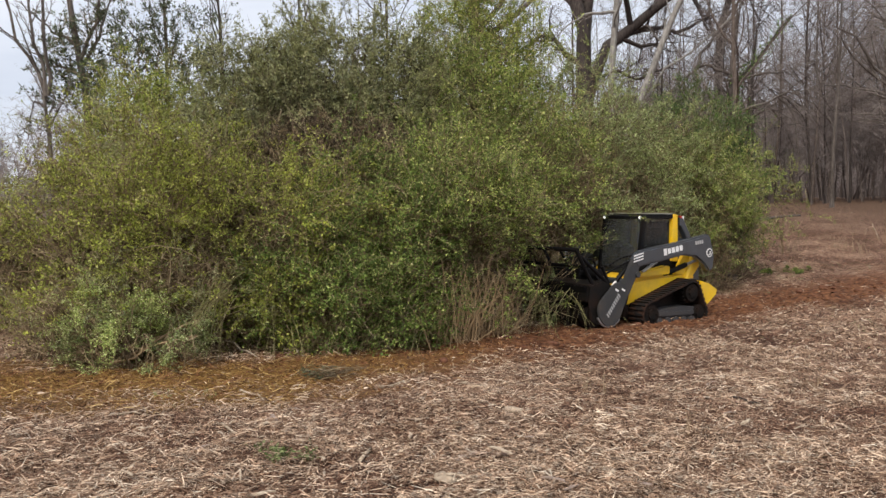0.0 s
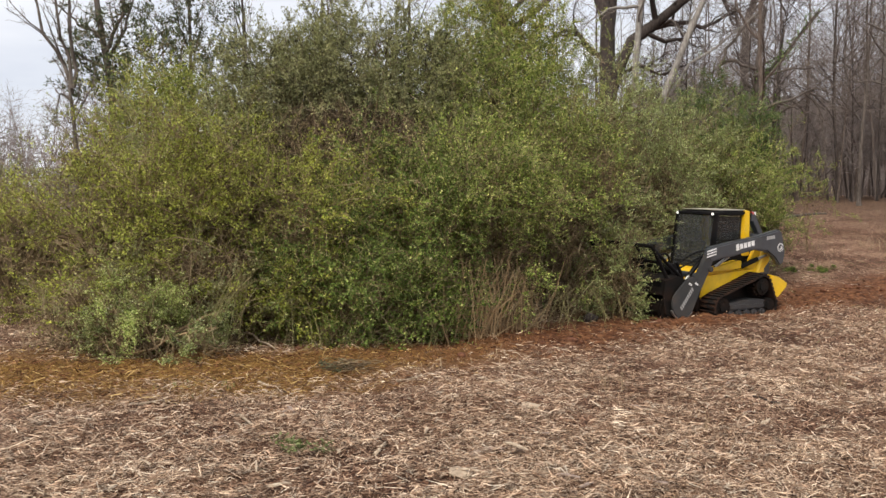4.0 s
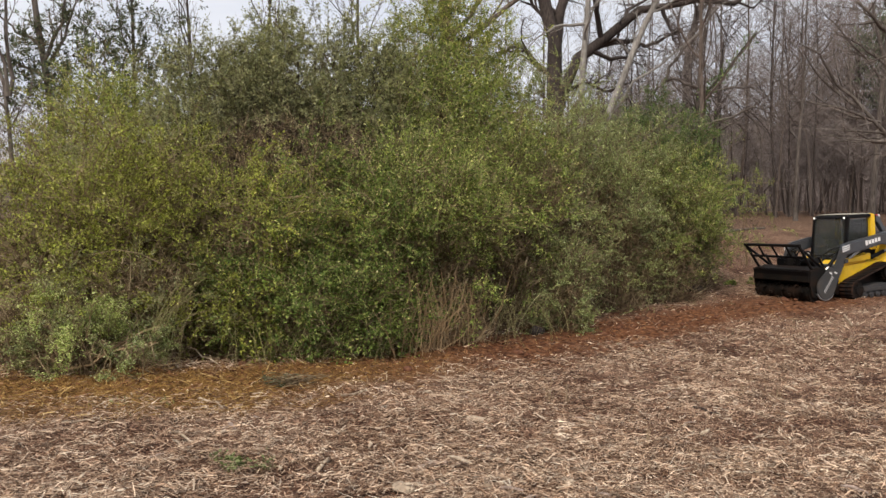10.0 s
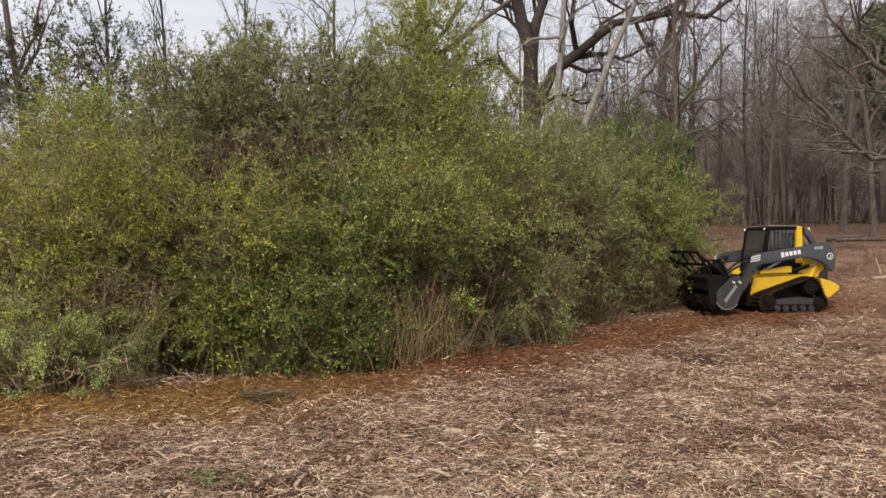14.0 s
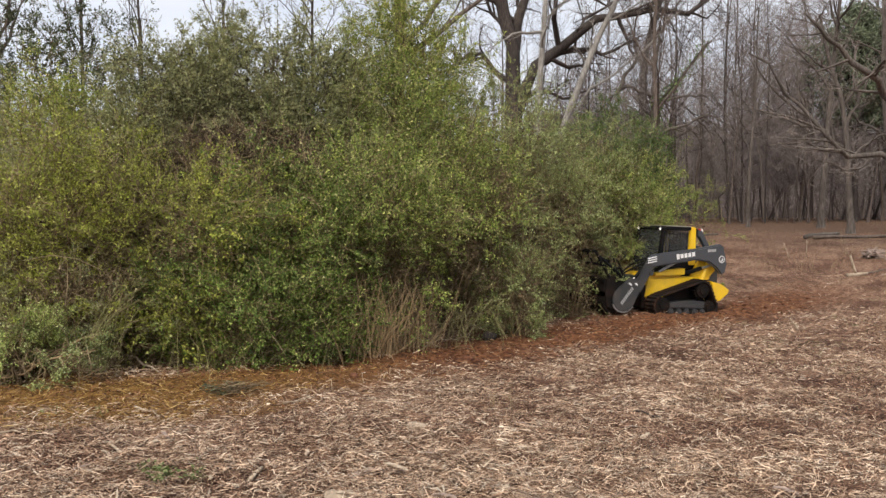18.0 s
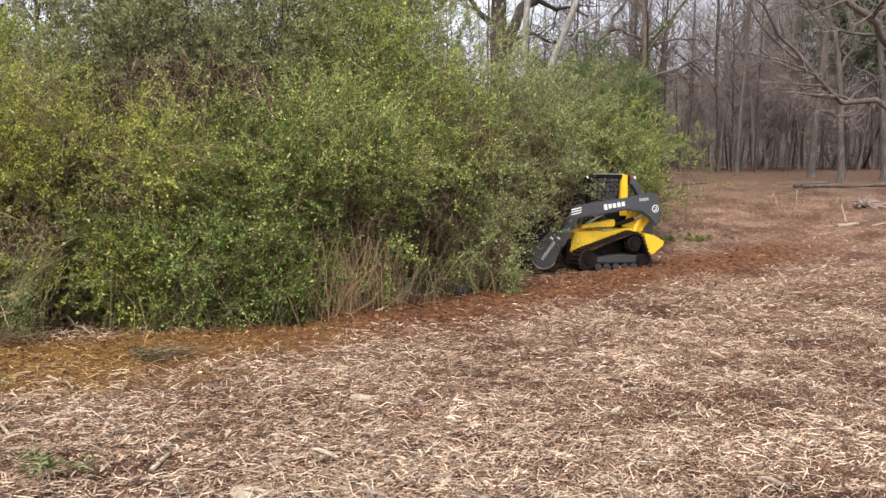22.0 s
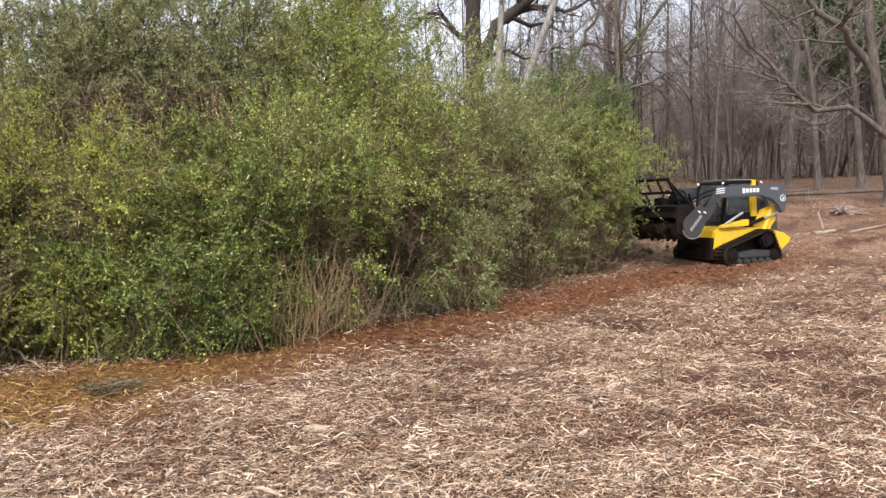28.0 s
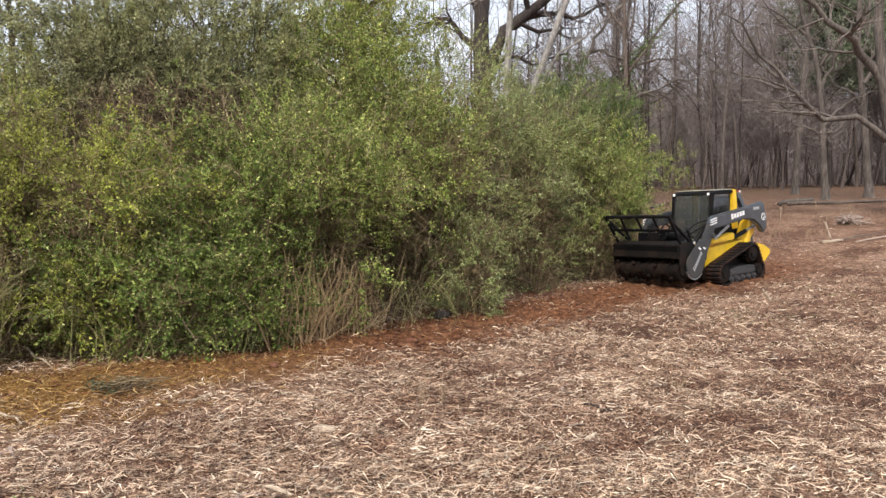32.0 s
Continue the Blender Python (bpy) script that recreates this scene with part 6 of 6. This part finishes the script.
def lump(name, label, category, x, y, size, mat, seed):
    """An uneven clod or stone, half sunk."""
    g = np.random.default_rng(seed)
    bm = bmesh.new()
    bmesh.ops.create_icosphere(bm, subdivisions=3, radius=1)
    k = g.uniform(0, 6, 3)
    for v in bm.verts:
        p = v.co.copy()
        v.co *= 1 + 0.22 * noise.noise(p * 1.3 + Vector(k)) + 0.12 * noise.noise(p * 3.1 + Vector(k))
        v.co = Vector((v.co.x * size[0], v.co.y * size[1], v.co.z * size[2]))
    ob = tagged(part(name, bm, mat, smooth=True), label, category)
    ob.matrix_basis = pose(x, y, gz(x, y) + size[2] * 0.4, 0, 0, g.uniform(0, 360))
    return ob


STONE = bark_material("weathered_pale_wood", (0.24, 0.175, 0.12), (0.5, 0.41, 0.31), 5)
CLOD = bark_material("red_clod", (0.08, 0.03, 0.018), (0.2, 0.09, 0.05), 6)
for x, y, s, seed in ((0.63, 7.1, (0.085, 0.06, 0.032), 1), (1.1, 5.19, (0.06, 0.045, 0.03), 2), (0.55, 5.09, (0.05, 0.04, 0.03), 3), (2.6, 9.2, (0.05, 0.04, 0.03), 5), (0.02, 5.1, (0.11, 0.07, 0.035), 6)):
    tagged(lump("wood_chunk", "pale weathered chunk of wood in the litter", "wood chunk", x, y, s, STONE, seed), group="wood chunks")
sg = np.random.default_rng(66)
for k in range(70):
    r, a = 4.6 * 2.4 ** sg.uniform(0, 1), sg.uniform(-0.45, 0.62)
    x, y = r * math.sin(a), r * math.cos(a)
    if float(soil(np.array(x), np.array(y))) > 0.3:
        continue
    pale = sg.uniform(0, 1) < 0.65
    shard(x, y, sg.uniform(0, 180), sg.uniform(0.07, 0.2), sg.uniform(0.014, 0.035), PALE_WOOD if pale else DULL_WOOD, 600 + k, "pale torn shard of split wood on the straw" if pale else "weathered torn shard of bark on the straw")
cg = np.random.default_rng(61)
for k in range(46):
    i = cg.integers(4, 10)
    f = cg.uniform(0, 1)
    x = STRIP[i][0] * (1 - f) + STRIP[i + 1][0] * f + cg.normal(0, 0.6)
    y = STRIP[i][1] * (1 - f) + STRIP[i + 1][1] * f + cg.normal(0, 0.5)
    s = cg.uniform(0.025, 0.065)
    tagged(lump("clod", "churned clod of red soil", "soil clod", x, y, (s * 1.4, s, s * 0.7), CLOD, 70 + k), group="clods on the strip")


def tuft(name, label, x, y, blades_n, height, spread, mat, seed, lean=0.35, width=0.006, category="grass"):
    """Grass or weed stalks from one foot."""
    g = np.random.default_rng(seed)
    root = thing(name, label, category, (x, y, gz(x, y) - 0.01))
    a = g.uniform(0, 2 * math.pi, blades_n)
    r = spread * np.sqrt(g.uniform(0, 1, blades_n))
    foot = np.stack([np.cos(a) * r, np.sin(a) * r, np.zeros(blades_n)], -1)
    h = height * g.uniform(0.4, 1.1, blades_n)
    b = g.uniform(0, 2 * math.pi, blades_n)
    off = lean * h * g.uniform(0.2, 1, blades_n)
    mid = foot + np.stack([np.cos(b) * off * 0.3, np.sin(b) * off * 0.3, h * 0.6], -1)
    tip = foot + np.stack([np.cos(b) * off, np.sin(b) * off, h], -1)
    w = np.linspace(1, 0.15, 3)[None] * g.uniform(0.5, 1.1, blades_n)[:, None] * width
    mesh_part("grass_mass", raw_mesh("grass_mass", *tubes(np.stack([foot, mid, tip], 1), w, 3)), mat, root)["kind"] = "stuff"
    return root


TUFTS = [
    (-2.6, 7.5, 90, 0.05, 0.4, GRASS, "thin green grass growing through the litter"),
    (-3.9, 5.3, 80, 0.14, 0.3, DRY, "tuft of dry grass at the field's edge"),
    (-3.3, 5.0, 80, 0.14, 0.3, DRY, "tuft of dry grass at the field's edge"),
    (3.95, 8.66, 60, 0.1, 0.32, DRY, "matted tuft of dry grass on the field"),
    (4.4, 9.4, 60, 0.09, 0.3, WEED, "matted tuft of brown weeds on the field"),
    (1.47, 7.95, 5, 0.34, 0.05, DRY, "few upright dry stalks standing in the straw"),
    (1.62, 7.9, 4, 0.26, 0.04, DRY, "few upright dry stalks standing in the straw"),
    (2.0, 6.3, 5, 0.2, 0.08, DRY, "few upright dry stalks standing in the straw"),
    (-0.4, 9.0, 16, 0.1, 0.35, DRY, "row of dry stubble by the strip"),
    (0.4, 9.6, 22, 0.1, 0.4, DRY, "row of dry stubble by the strip"),
    (1.0, 10.2, 14, 0.09, 0.35, DRY, "row of dry stubble by the strip"),
]
for k, (x, y, n_b, h, sp, mat, label) in enumerate(TUFTS):
    tagged(tuft("grass_tuft", label, x, y, n_b, h, sp, mat, 300 + k), group="tufts on the field")
# low leafy weeds growing through the straw
leaf_g = np.random.default_rng(71)
for x, y, count, reach, label in ((-1.15, 5.42, 70, 0.11, "small leafy green weed growing through the straw"), (-0.98, 5.56, 26, 0.08, "small leafy green weed growing through the straw"), (-1.32, 5.62, 20, 0.1, "few green weed leaves in the straw")):
    weed = thing("weed", label, "weed", (x, y, gz(x, y)))
    foot = np.stack([leaf_g.normal(0, reach * 0.4, count), leaf_g.normal(0, reach * 0.4, count), leaf_g.uniform(0.0, 0.03, count)], -1)
    way = unit(np.stack([leaf_g.normal(0, 0.7, count), leaf_g.normal(0, 0.7, count), leaf_g.uniform(0.5, 1.4, count)], -1))
    tip = foot + way * leaf_g.uniform(0.03, 0.1, count)[:, None]
    mesh_part("stem_mass", raw_mesh("stem_mass", *spikes(foot, tip, 0.0025)), GRASS, weed)["kind"] = "stuff"
    along = unit(way * np.array([1, 1, 0.2]) + leaf_g.normal(0, 0.3, (count, 3)))
    mesh_part("foliage", raw_mesh("foliage", *blades(tip - along * 0.01, along, unit(np.cross(along, np.array([0, 0, 1.0]) + leaf_g.normal(0, 0.3, (count, 3)))), leaf_g.uniform(0.025, 0.055, count), leaf_g.uniform(0.016, 0.03, count), 0.15)), GRASS, weed)["kind"] = "stuff"
    tagged(weed, group="leafy weeds in the straw")
vg = np.random.default_rng(62)
for k in range(30):
    x, y = vg.uniform(12.5, 20), vg.uniform(23.5, 31)
    if k % 3 == 0:
        x, y = vg.uniform(9.5, 14), vg.uniform(24, 30)
    tagged(tuft("weed", "clump of dry brown weeds in the clearing", x, y, 14, vg.uniform(0.2, 0.55), 0.35, WEED if k % 2 else DRY, 400 + k, 0.8, 0.006, "weed"), group="weeds of the clearing")

# canes at the foot of the thicket
cane_g = np.random.default_rng(63)
canes = thing("canes", "clump of bare tan canes at the foot of the shrubs", "canes", (0, 0, 0))
n_c = 140
f = cane_g.uniform(0, 1, n_c)
cx, cy = -0.1 + 1.25 * f + cane_g.normal(0, 0.16, n_c), 11.2 + 1.55 * f + cane_g.normal(0, 0.2, n_c)
foot = np.stack([cx, cy, ground_z(cx, cy) - 0.02], -1)
h = cane_g.uniform(0.4, 1.3, n_c)
tip = foot + np.stack([cane_g.normal(0.05, 0.24, n_c), cane_g.normal(-0.08, 0.16, n_c), h], -1)
mid = (foot + tip) / 2 + np.stack([cane_g.normal(0, 0.07, n_c), cane_g.normal(0, 0.05, n_c), 0.05 * h], -1)
w = cane_g.uniform(0.004, 0.009, n_c)[:, None] * np.array([[1, 0.85, 0.5]])
cane_paths = np.stack([foot, mid, tip], 1)
for k in range(n_c):
    mesh_part("cane", raw_mesh("cane", *tubes(cane_paths[k:k + 1], w[k:k + 1], 5)), CANE, canes)
# stalks drooping out of the shrubs
STALK = pieces_material("pale_green_stalks", [(0.0, (0.16, 0.14, 0.06)), (0.6, (0.33, 0.3, 0.135)), (1.0, (0.55, 0.5, 0.28))], 0.7)
droop_g = np.random.default_rng(65)
for sx, sy, sh, n_s in ((-3.0, 9.55, 1.0, 34), (-2.3, 10.2, 0.8, 16), (-4.3, 9.9, 0.9, 12), (-1.7, 10.35, 0.5, 14), (-1.1, 10.55, 0.45, 14), (-0.5, 10.85, 0.5, 13), (1.55, 12.9, 0.7, 18), (2.1, 13.6, 0.7, 16), (2.8, 14.3, 0.5, 10)):
    clump = thing("drooping_stalks", "clump of pale green stalks drooping to the ground", "stalks", (sx, sy, gz(sx, sy)))
    a = droop_g.uniform(-2.6, -0.5, n_s)
    far_out = droop_g.uniform(0.1, 0.45 if sh > 0.85 else 0.75, n_s)
    top = np.stack([droop_g.normal(0.15, 0.12, n_s), 0.35 + droop_g.normal(0, 0.1, n_s), sh * droop_g.uniform(0.7, 1.1, n_s)], -1)
    low = np.stack([np.cos(a) * far_out, np.sin(a) * far_out, np.full(n_s, 0.03)], -1)
    bow = (top * 0.45 + low * 0.55) + np.stack([np.cos(a) * 0.1, np.sin(a) * 0.1, np.full(n_s, 0.22 * sh)], -1)
    t = np.linspace(0, 1, 6)[:, None, None]
    arcs = ((1 - t) ** 2 * top + 2 * t * (1 - t) * bow + t**2 * low).transpose(1, 0, 2)
    mesh_part("stalk_mass", raw_mesh("stalk_mass", *tubes(arcs, np.linspace(0.005, 0.002, 6)[None] * droop_g.uniform(0.5, 1.2, (n_s, 1)), 3)), STALK, clump)["kind"] = "stuff"

# cut branches left lying
LEAF_LIME = pieces_material("leaf_lime", [(0.0, (0.11, 0.14, 0.045)), (0.3, (0.28, 0.36, 0.09)), (0.7, (0.47, 0.56, 0.16)), (1.0, (0.75, 0.78, 0.38))], 0.5, sheen=0.3)
shrub("cut_branches", "spray of fresh lime-green cut branches", -3.9, 9.2, 0.5, 0.3, 0.85, 480, LEAF_LIME, 511, leaves=22, leaf_len=0.026, stems=6, clump=0.8, bare=0.05, up=0.2, wisps=0.3, category="branches")
shrub("cut_branches", "heap of cut olive-green branches lying before the shrubs", -3.55, 9.2, 0.85, 0.45, 0.5, 560, LEAF_OLIVE, 501, leaves=20, leaf_len=0.028, stems=10, clump=1.5, bare=0.15, up=0.1, category="branches")
shrub("cut_branches", "heap of grey tangled cut twigs before the shrubs", -4.6, 9.6, 0.9, 0.5, 0.8, 700, LEAF_GREY, 502, leaves=8, leaf_len=0.028, stems=10, clump=0.8, bare=0.7, category="branches")
bunch = thing("cut_branches", "flattened dark bunch of cut twigs on the litter", "branches", (-1.26, 8.67, gz(-1.26, 8.67)))
bg = np.random.default_rng(503)
n_b = 120
p = np.stack([bg.normal(0.08, 0.15, n_b), bg.normal(0, 0.07, n_b), bg.uniform(0.01, 0.11, n_b)], -1)
fan = bg.normal(0.15, 0.7, n_b)
w = unit(np.stack([np.cos(fan), np.sin(fan), bg.normal(0.1, 0.16, n_b)], -1)) * bg.uniform(0.08, 0.34, n_b)[:, None]
mesh_part("brushwood", raw_mesh("brushwood", *spikes(p - w / 2, p + w / 2, bg.uniform(0.003, 0.008, n_b))), TWIG, bunch)["kind"] = "stuff"
n_b = 330
tuft_of = bg.choice(9, n_b)
q = np.stack([bg.normal(-0.14, 0.1, 9), bg.normal(0, 0.08, 9), bg.uniform(0.02, 0.1, 9)], -1)[tuft_of] + bg.normal(0, 0.045, (n_b, 3)) * np.array([1.2, 1, 0.6])
q[:, 2] = np.maximum(q[:, 2], 0.012)
al = unit(bg.normal(0, 1, (n_b, 3)) * np.array([1, 1, 0.5]))
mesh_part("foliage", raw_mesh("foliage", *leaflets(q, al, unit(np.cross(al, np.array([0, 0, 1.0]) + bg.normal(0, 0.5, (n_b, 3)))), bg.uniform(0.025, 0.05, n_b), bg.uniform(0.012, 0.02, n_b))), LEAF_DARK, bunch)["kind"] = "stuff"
shrub("cut_branches", "green cut branches lying on the cleared ground", 9.7, 21.9, 0.9, 0.35, 0.2, 220, LEAF_DEEP, 504, leaves=16, stems=6, clump=0.6, bare=0.3, category="branches")
lump("stump", "dark cut stump beside the red soil", "stump", 2.33, 14.26, (0.16, 0.12, 0.1), BARK_DARK, 81)
lump("stump", "dark stump on the cleared ground", "stump", 7.75, 21.2, (0.22, 0.2, 0.16), BARK_DARK, 82)

# the clearing's far side: a fallen log, a pile of sticks, split wood
stick("long brown fallen log lying in the clearing", (18.6, 31.6, 0.0), (23.4, 31.3, 0.0), 0.08, BARK_BROWN, "fallen_log", 7, 0.05, "log")
stick("grey fallen limb beside the log", (18.4, 31.9, 0.0), (20.2, 32.4, 0.1), 0.1, BARK_GREY, "fallen_limb", 5, 0.06, "log")
pile = thing("brush_pile", "low pile of bleached sticks in the clearing", "brush pile", (17.6, 26.0, gz(17.6, 26.0)))
pg = np.random.default_rng(64)
for k in range(60):
    a, r = pg.uniform(0, 2 * math.pi), 0.42 * math.sqrt(pg.uniform(0, 1))
    c = Vector((math.cos(a) * r, math.sin(a) * r * 0.7, pg.uniform(0.03, 0.36) * (1 - r)))
    d = Vector((pg.normal(0, 1), pg.normal(0, 1), pg.normal(0, 0.22))).normalized() * pg.uniform(0.18, 0.36)
    bm = bmesh.new()
    tube(bm, c - d, c + d, pg.uniform(0.012, 0.03), 6)
    part("bleached_stick", bm, DULL_WOOD, pile)
stick("white freshly split log on the ground", (14.7, 22.95, 0.0), (15.4, 23.08, 0.0), 0.075, STONE, "split_log", 4, 0.02, "log")
stick("long pale pole lying on the clearing", (15.4, 23.1, 0.05), (17.3, 23.7, 0.1), 0.02, BARK_GREY, "pole", 5, 0.03, "pole")
stick("broken stake leaning up from the split log", (15.0, 23.0, 0.05), (14.8, 23.0, 0.62), 0.04, PALE_WOOD, "stake", 3, 0.01, "stake")
stick("rotten branch lying before the wood", (13.5, 33.5, 0.0), (15.6, 34.2, 0.1), 0.06, BARK_GREY, "fallen_branch", 5, 0.06, "branch")
# little evergreen at the thicket's end
shrub("cedar_sapling", "small feathery evergreen sapling at the thicket's end", 11.2, 25.4, 0.6, 0.5, 2.9, 240, LEAF_MID, 506, leaves=14, leaf_len=0.04, stems=4, droop=0.15, bare=0.3, wisps=0.5, inner=0.1, skirt=0.2, up=0.05, base=0.6, category="tree")


# ---- what moves ----
LOADER = [
    (0.0, 3.86, 15.54, -0.43, 212.3, 1.3, 0.1),
    (0.5, 3.66, 15.39, -0.42, 212.7, 1.1, 0.3),
    (1.0, 3.51, 15.32, -0.43, 212.2, 0.8, 0.4),
    (1.5, 3.52, 15.36, -0.43, 212.0, 0.6, 0.4),
    (2.0, 3.67, 15.41, -0.43, 212.4, 0.9, 0.5),
    (2.5, 3.92, 15.59, -0.42, 211.8, 1.2, 0.6),
    (3.0, 4.23, 15.77, -0.42, 211.5, 1.2, 0.9),
    (3.5, 4.64, 16.04, -0.42, 211.0, 0.5, 1.2),
    (5.5, 6.67, 17.50, -0.34, 207.4, -0.4, 2.3),
    (6.0, 7.24, 17.83, -0.32, 207.1, -0.5, 1.9),
    (6.5, 7.82, 18.17, -0.32, 206.6, 0.1, 1.1),
    (7.0, 8.37, 18.47, -0.32, 206.2, 0.1, -0.6),
    (7.5, 8.82, 18.64, -0.28, 207.0, -2.5, -1.6),
    (8.0, 9.33, 18.93, -0.23, 207.8, -4.0, -1.0),
    (8.5, 9.89, 19.28, -0.19, 206.0, -3.9, -1.0),
    (9.0, 10.45, 19.67, -0.17, 203.4, -3.3, -0.6),
    (9.5, 10.95, 19.99, -0.15, 202.2, -3.2, -0.5),
    (10.0, 11.42, 20.20, -0.14, 199.4, -3.1, -0.7),
    (10.5, 11.76, 20.26, -0.13, 194.7, -2.3, -0.5),
    (11.0, 11.90, 20.19, -0.11, 189.7, -1.4, -0.3),
    (11.5, 11.78, 19.99, -0.11, 183.1, -1.1, -0.1),
    (12.0, 11.51, 19.87, -0.14, 181.0, -1.4, -0.4),
    (12.5, 11.10, 19.72, -0.16, 180.7, -0.9, -0.7),
    (13.0, 10.56, 19.52, -0.18, 180.7, -0.3, -1.2),
    (13.5, 10.14, 19.43, -0.21, 181.6, 0.1, -1.3),
    (14.0, 9.75, 19.40, -0.22, 183.7, 0.5, -1.0),
    (14.5, 9.36, 19.30, -0.24, 186.5, 0.8, -0.7),
    (15.0, 9.03, 19.27, -0.24, 187.9, 1.0, -0.5),
    (15.5, 8.69, 19.13, -0.26, 187.3, 0.6, -0.4),
    (17.5, 7.60, 19.04, -0.31, 193.2, 1.5, 1.2),
    (18.0, 7.33, 18.95, -0.32, 194.0, 2.0, 1.1),
    (18.5, 7.06, 18.80, -0.32, 194.0, 1.9, 0.8),
    (19.0, 6.82, 18.72, -0.32, 194.1, 1.6, 0.5),
    (19.5, 6.59, 18.62, -0.33, 194.1, 1.4, 0.5),
    (20.0, 6.40, 18.59, -0.34, 193.8, 1.6, 0.5),
    (20.5, 6.21, 18.49, -0.33, 192.9, 1.3, 0.3),
    (21.0, 6.02, 18.41, -0.34, 192.6, 1.5, 0.0),
    (21.5, 5.87, 18.37, -0.34, 192.9, 1.0, -0.2),
    (22.0, 5.90, 18.41, -0.33, 192.0, 0.7, -0.1),
    (22.5, 6.13, 18.51, -0.32, 191.3, 1.2, 0.3),
    (23.0, 6.52, 18.72, -0.32, 191.8, 1.1, 0.7),
    (23.5, 6.91, 18.83, -0.31, 193.4, -0.3, 0.9),
    (24.0, 7.31, 18.91, -0.30, 194.2, 0.9, 2.0),
    (24.5, 7.67, 18.92, -0.28, 195.1, 0.3, 2.1),
    (25.0, 8.08, 19.09, -0.24, 195.7, -0.1, 1.7),
    (25.5, 8.54, 19.37, -0.22, 195.6, -0.6, 1.3),
    (27.5, 10.18, 20.15, -0.19, 194.2, 0.3, -0.6),
    (28.0, 10.59, 20.35, -0.20, 193.8, 0.1, -1.1),
    (28.5, 10.91, 20.54, -0.20, 193.5, -0.1, -1.8),
    (29.0, 10.89, 20.34, -0.20, 196.4, -0.3, -2.3),
    (29.5, 10.50, 19.80, -0.22, 210.0, -1.4, -2.8),
    (30.0, 10.16, 19.48, -0.22, 217.0, -0.8, -2.4),
    (30.5, 10.03, 19.30, -0.22, 217.0, -0.2, -2.6),
    (31.0, 9.87, 19.2, -0.25, 215.7, 0.0, -2.4),
    (31.5, 9.55, 19.05, -0.25, 214.6, -1.0, -1.8),
    (32.0, 9.20, 18.92, -0.26, 209.8, -2.1, -1.3),
]


def loader_pose(x, y, z, heading, pitch, roll):
    return pose(x, y, z, 0, 0, heading) @ pose(0, 0, 0, 0, -pitch, 0) @ pose(0, 0, 0, -roll, 0, 0)


# how far the arms are raised, from 0 to 1
LIFT = [(0, 0.0), (5.0, 0.02), (7.0, 0.0), (24.2, 0.0), (24.8, 0.15), (25.2, 0.45), (25.6, 0.72), (26.3, 0.9), (27.5, 1.0), (30.4, 1.0), (31.0, 0.8), (31.5, 0.5), (32.0, 0.25)]


def lifted(u, tilt=0.0):
    turn = Matrix.Translation((-1.0, 0, 1.35)) @ pose(0, 0, 0.26 * u, 0, -8.0 * u, 0) @ Matrix.Translation((1.0, 0, -1.35))
    return turn @ Matrix.Translation((1.35, 0, 0.5)) @ pose(0, 0, 0, 0, tilt, 0) @ Matrix.Translation((-1.35, 0, -0.5))


def rolled(rows):
    """The way run forward along the heading at each row."""
    out, s = [0.0], 0.0
    for (t0, x0, y0, z0, h0, *_), (t1, x1, y1, z1, h1, *_) in zip(rows, rows[1:]):
        h = radians((h0 + h1) / 2)
        s += (x1 - x0) * math.cos(h) + (y1 - y0) * math.sin(h)
        out.append(s)
    return out


# shrub by shrub, from when to when the machine shakes it
SHAKEN = {11: [(0, 5.0), (20.0, 25.5)], 12: [(4.0, 7.5), (15.5, 25.5)], 14: [(6.0, 9.0), (13.5, 19.0), (31.2, 33)], 19: [(0, 3.4)], 9: [(0, 3.0)]}


def motions():
    walk(loader, [(t, loader_pose(*p)) for t, *p in LOADER])
    for arm in arms:
        walk(arm, [(t, lifted(u)) for t, u in LIFT])
    walk(head, [(t, lifted(u, 3 * u)) for t, u in LIFT])
    walk(drum, [(k / 10, pose(*DRUM, 0, 80 * k, 0)) for k in range(321)])
    # shrubs shake while the head works at them
    for k, spans in SHAKEN.items():
        home = shrubs[k].matrix_basis.copy()
        g = np.random.default_rng(900 + k)
        rows = []
        for i in range(161):
            t = i * 0.2
            w = max([min(1.0, (t - a) / 0.6, (b - t) / 0.6) for a, b in spans] + [0.0])
            rows.append((t, home @ pose(0, 0, 0, w * g.normal(0, 0.55), w * g.normal(-0.3, 0.55), 0)))
        walk(shrubs[k], rows)
    # the young shrub is pressed down by the machine and springs up behind it
    home = shrubs[19].matrix_basis.copy()
    walk(shrubs[19], [(t, home @ pose(0, 0, 0, 0, tip, 0)) for t, tip in ((0, -72), (1.6, -74), (3.0, -72), (3.5, -58), (4.1, -34), (4.8, -12), (5.4, 1), (6, 0), (32, 0))])
    way = rolled(LOADER)
    fine_t = np.arange(0, 32.01, 0.1)
    fine_s = np.interp(fine_t, [r[0] for r in LOADER], way)
    for wheel, place, r in wheels:
        walk(wheel, [(float(t), pose(*place, 0, math.degrees(s / r), 0)) for t, s in zip(fine_t, fine_s)])


motions()
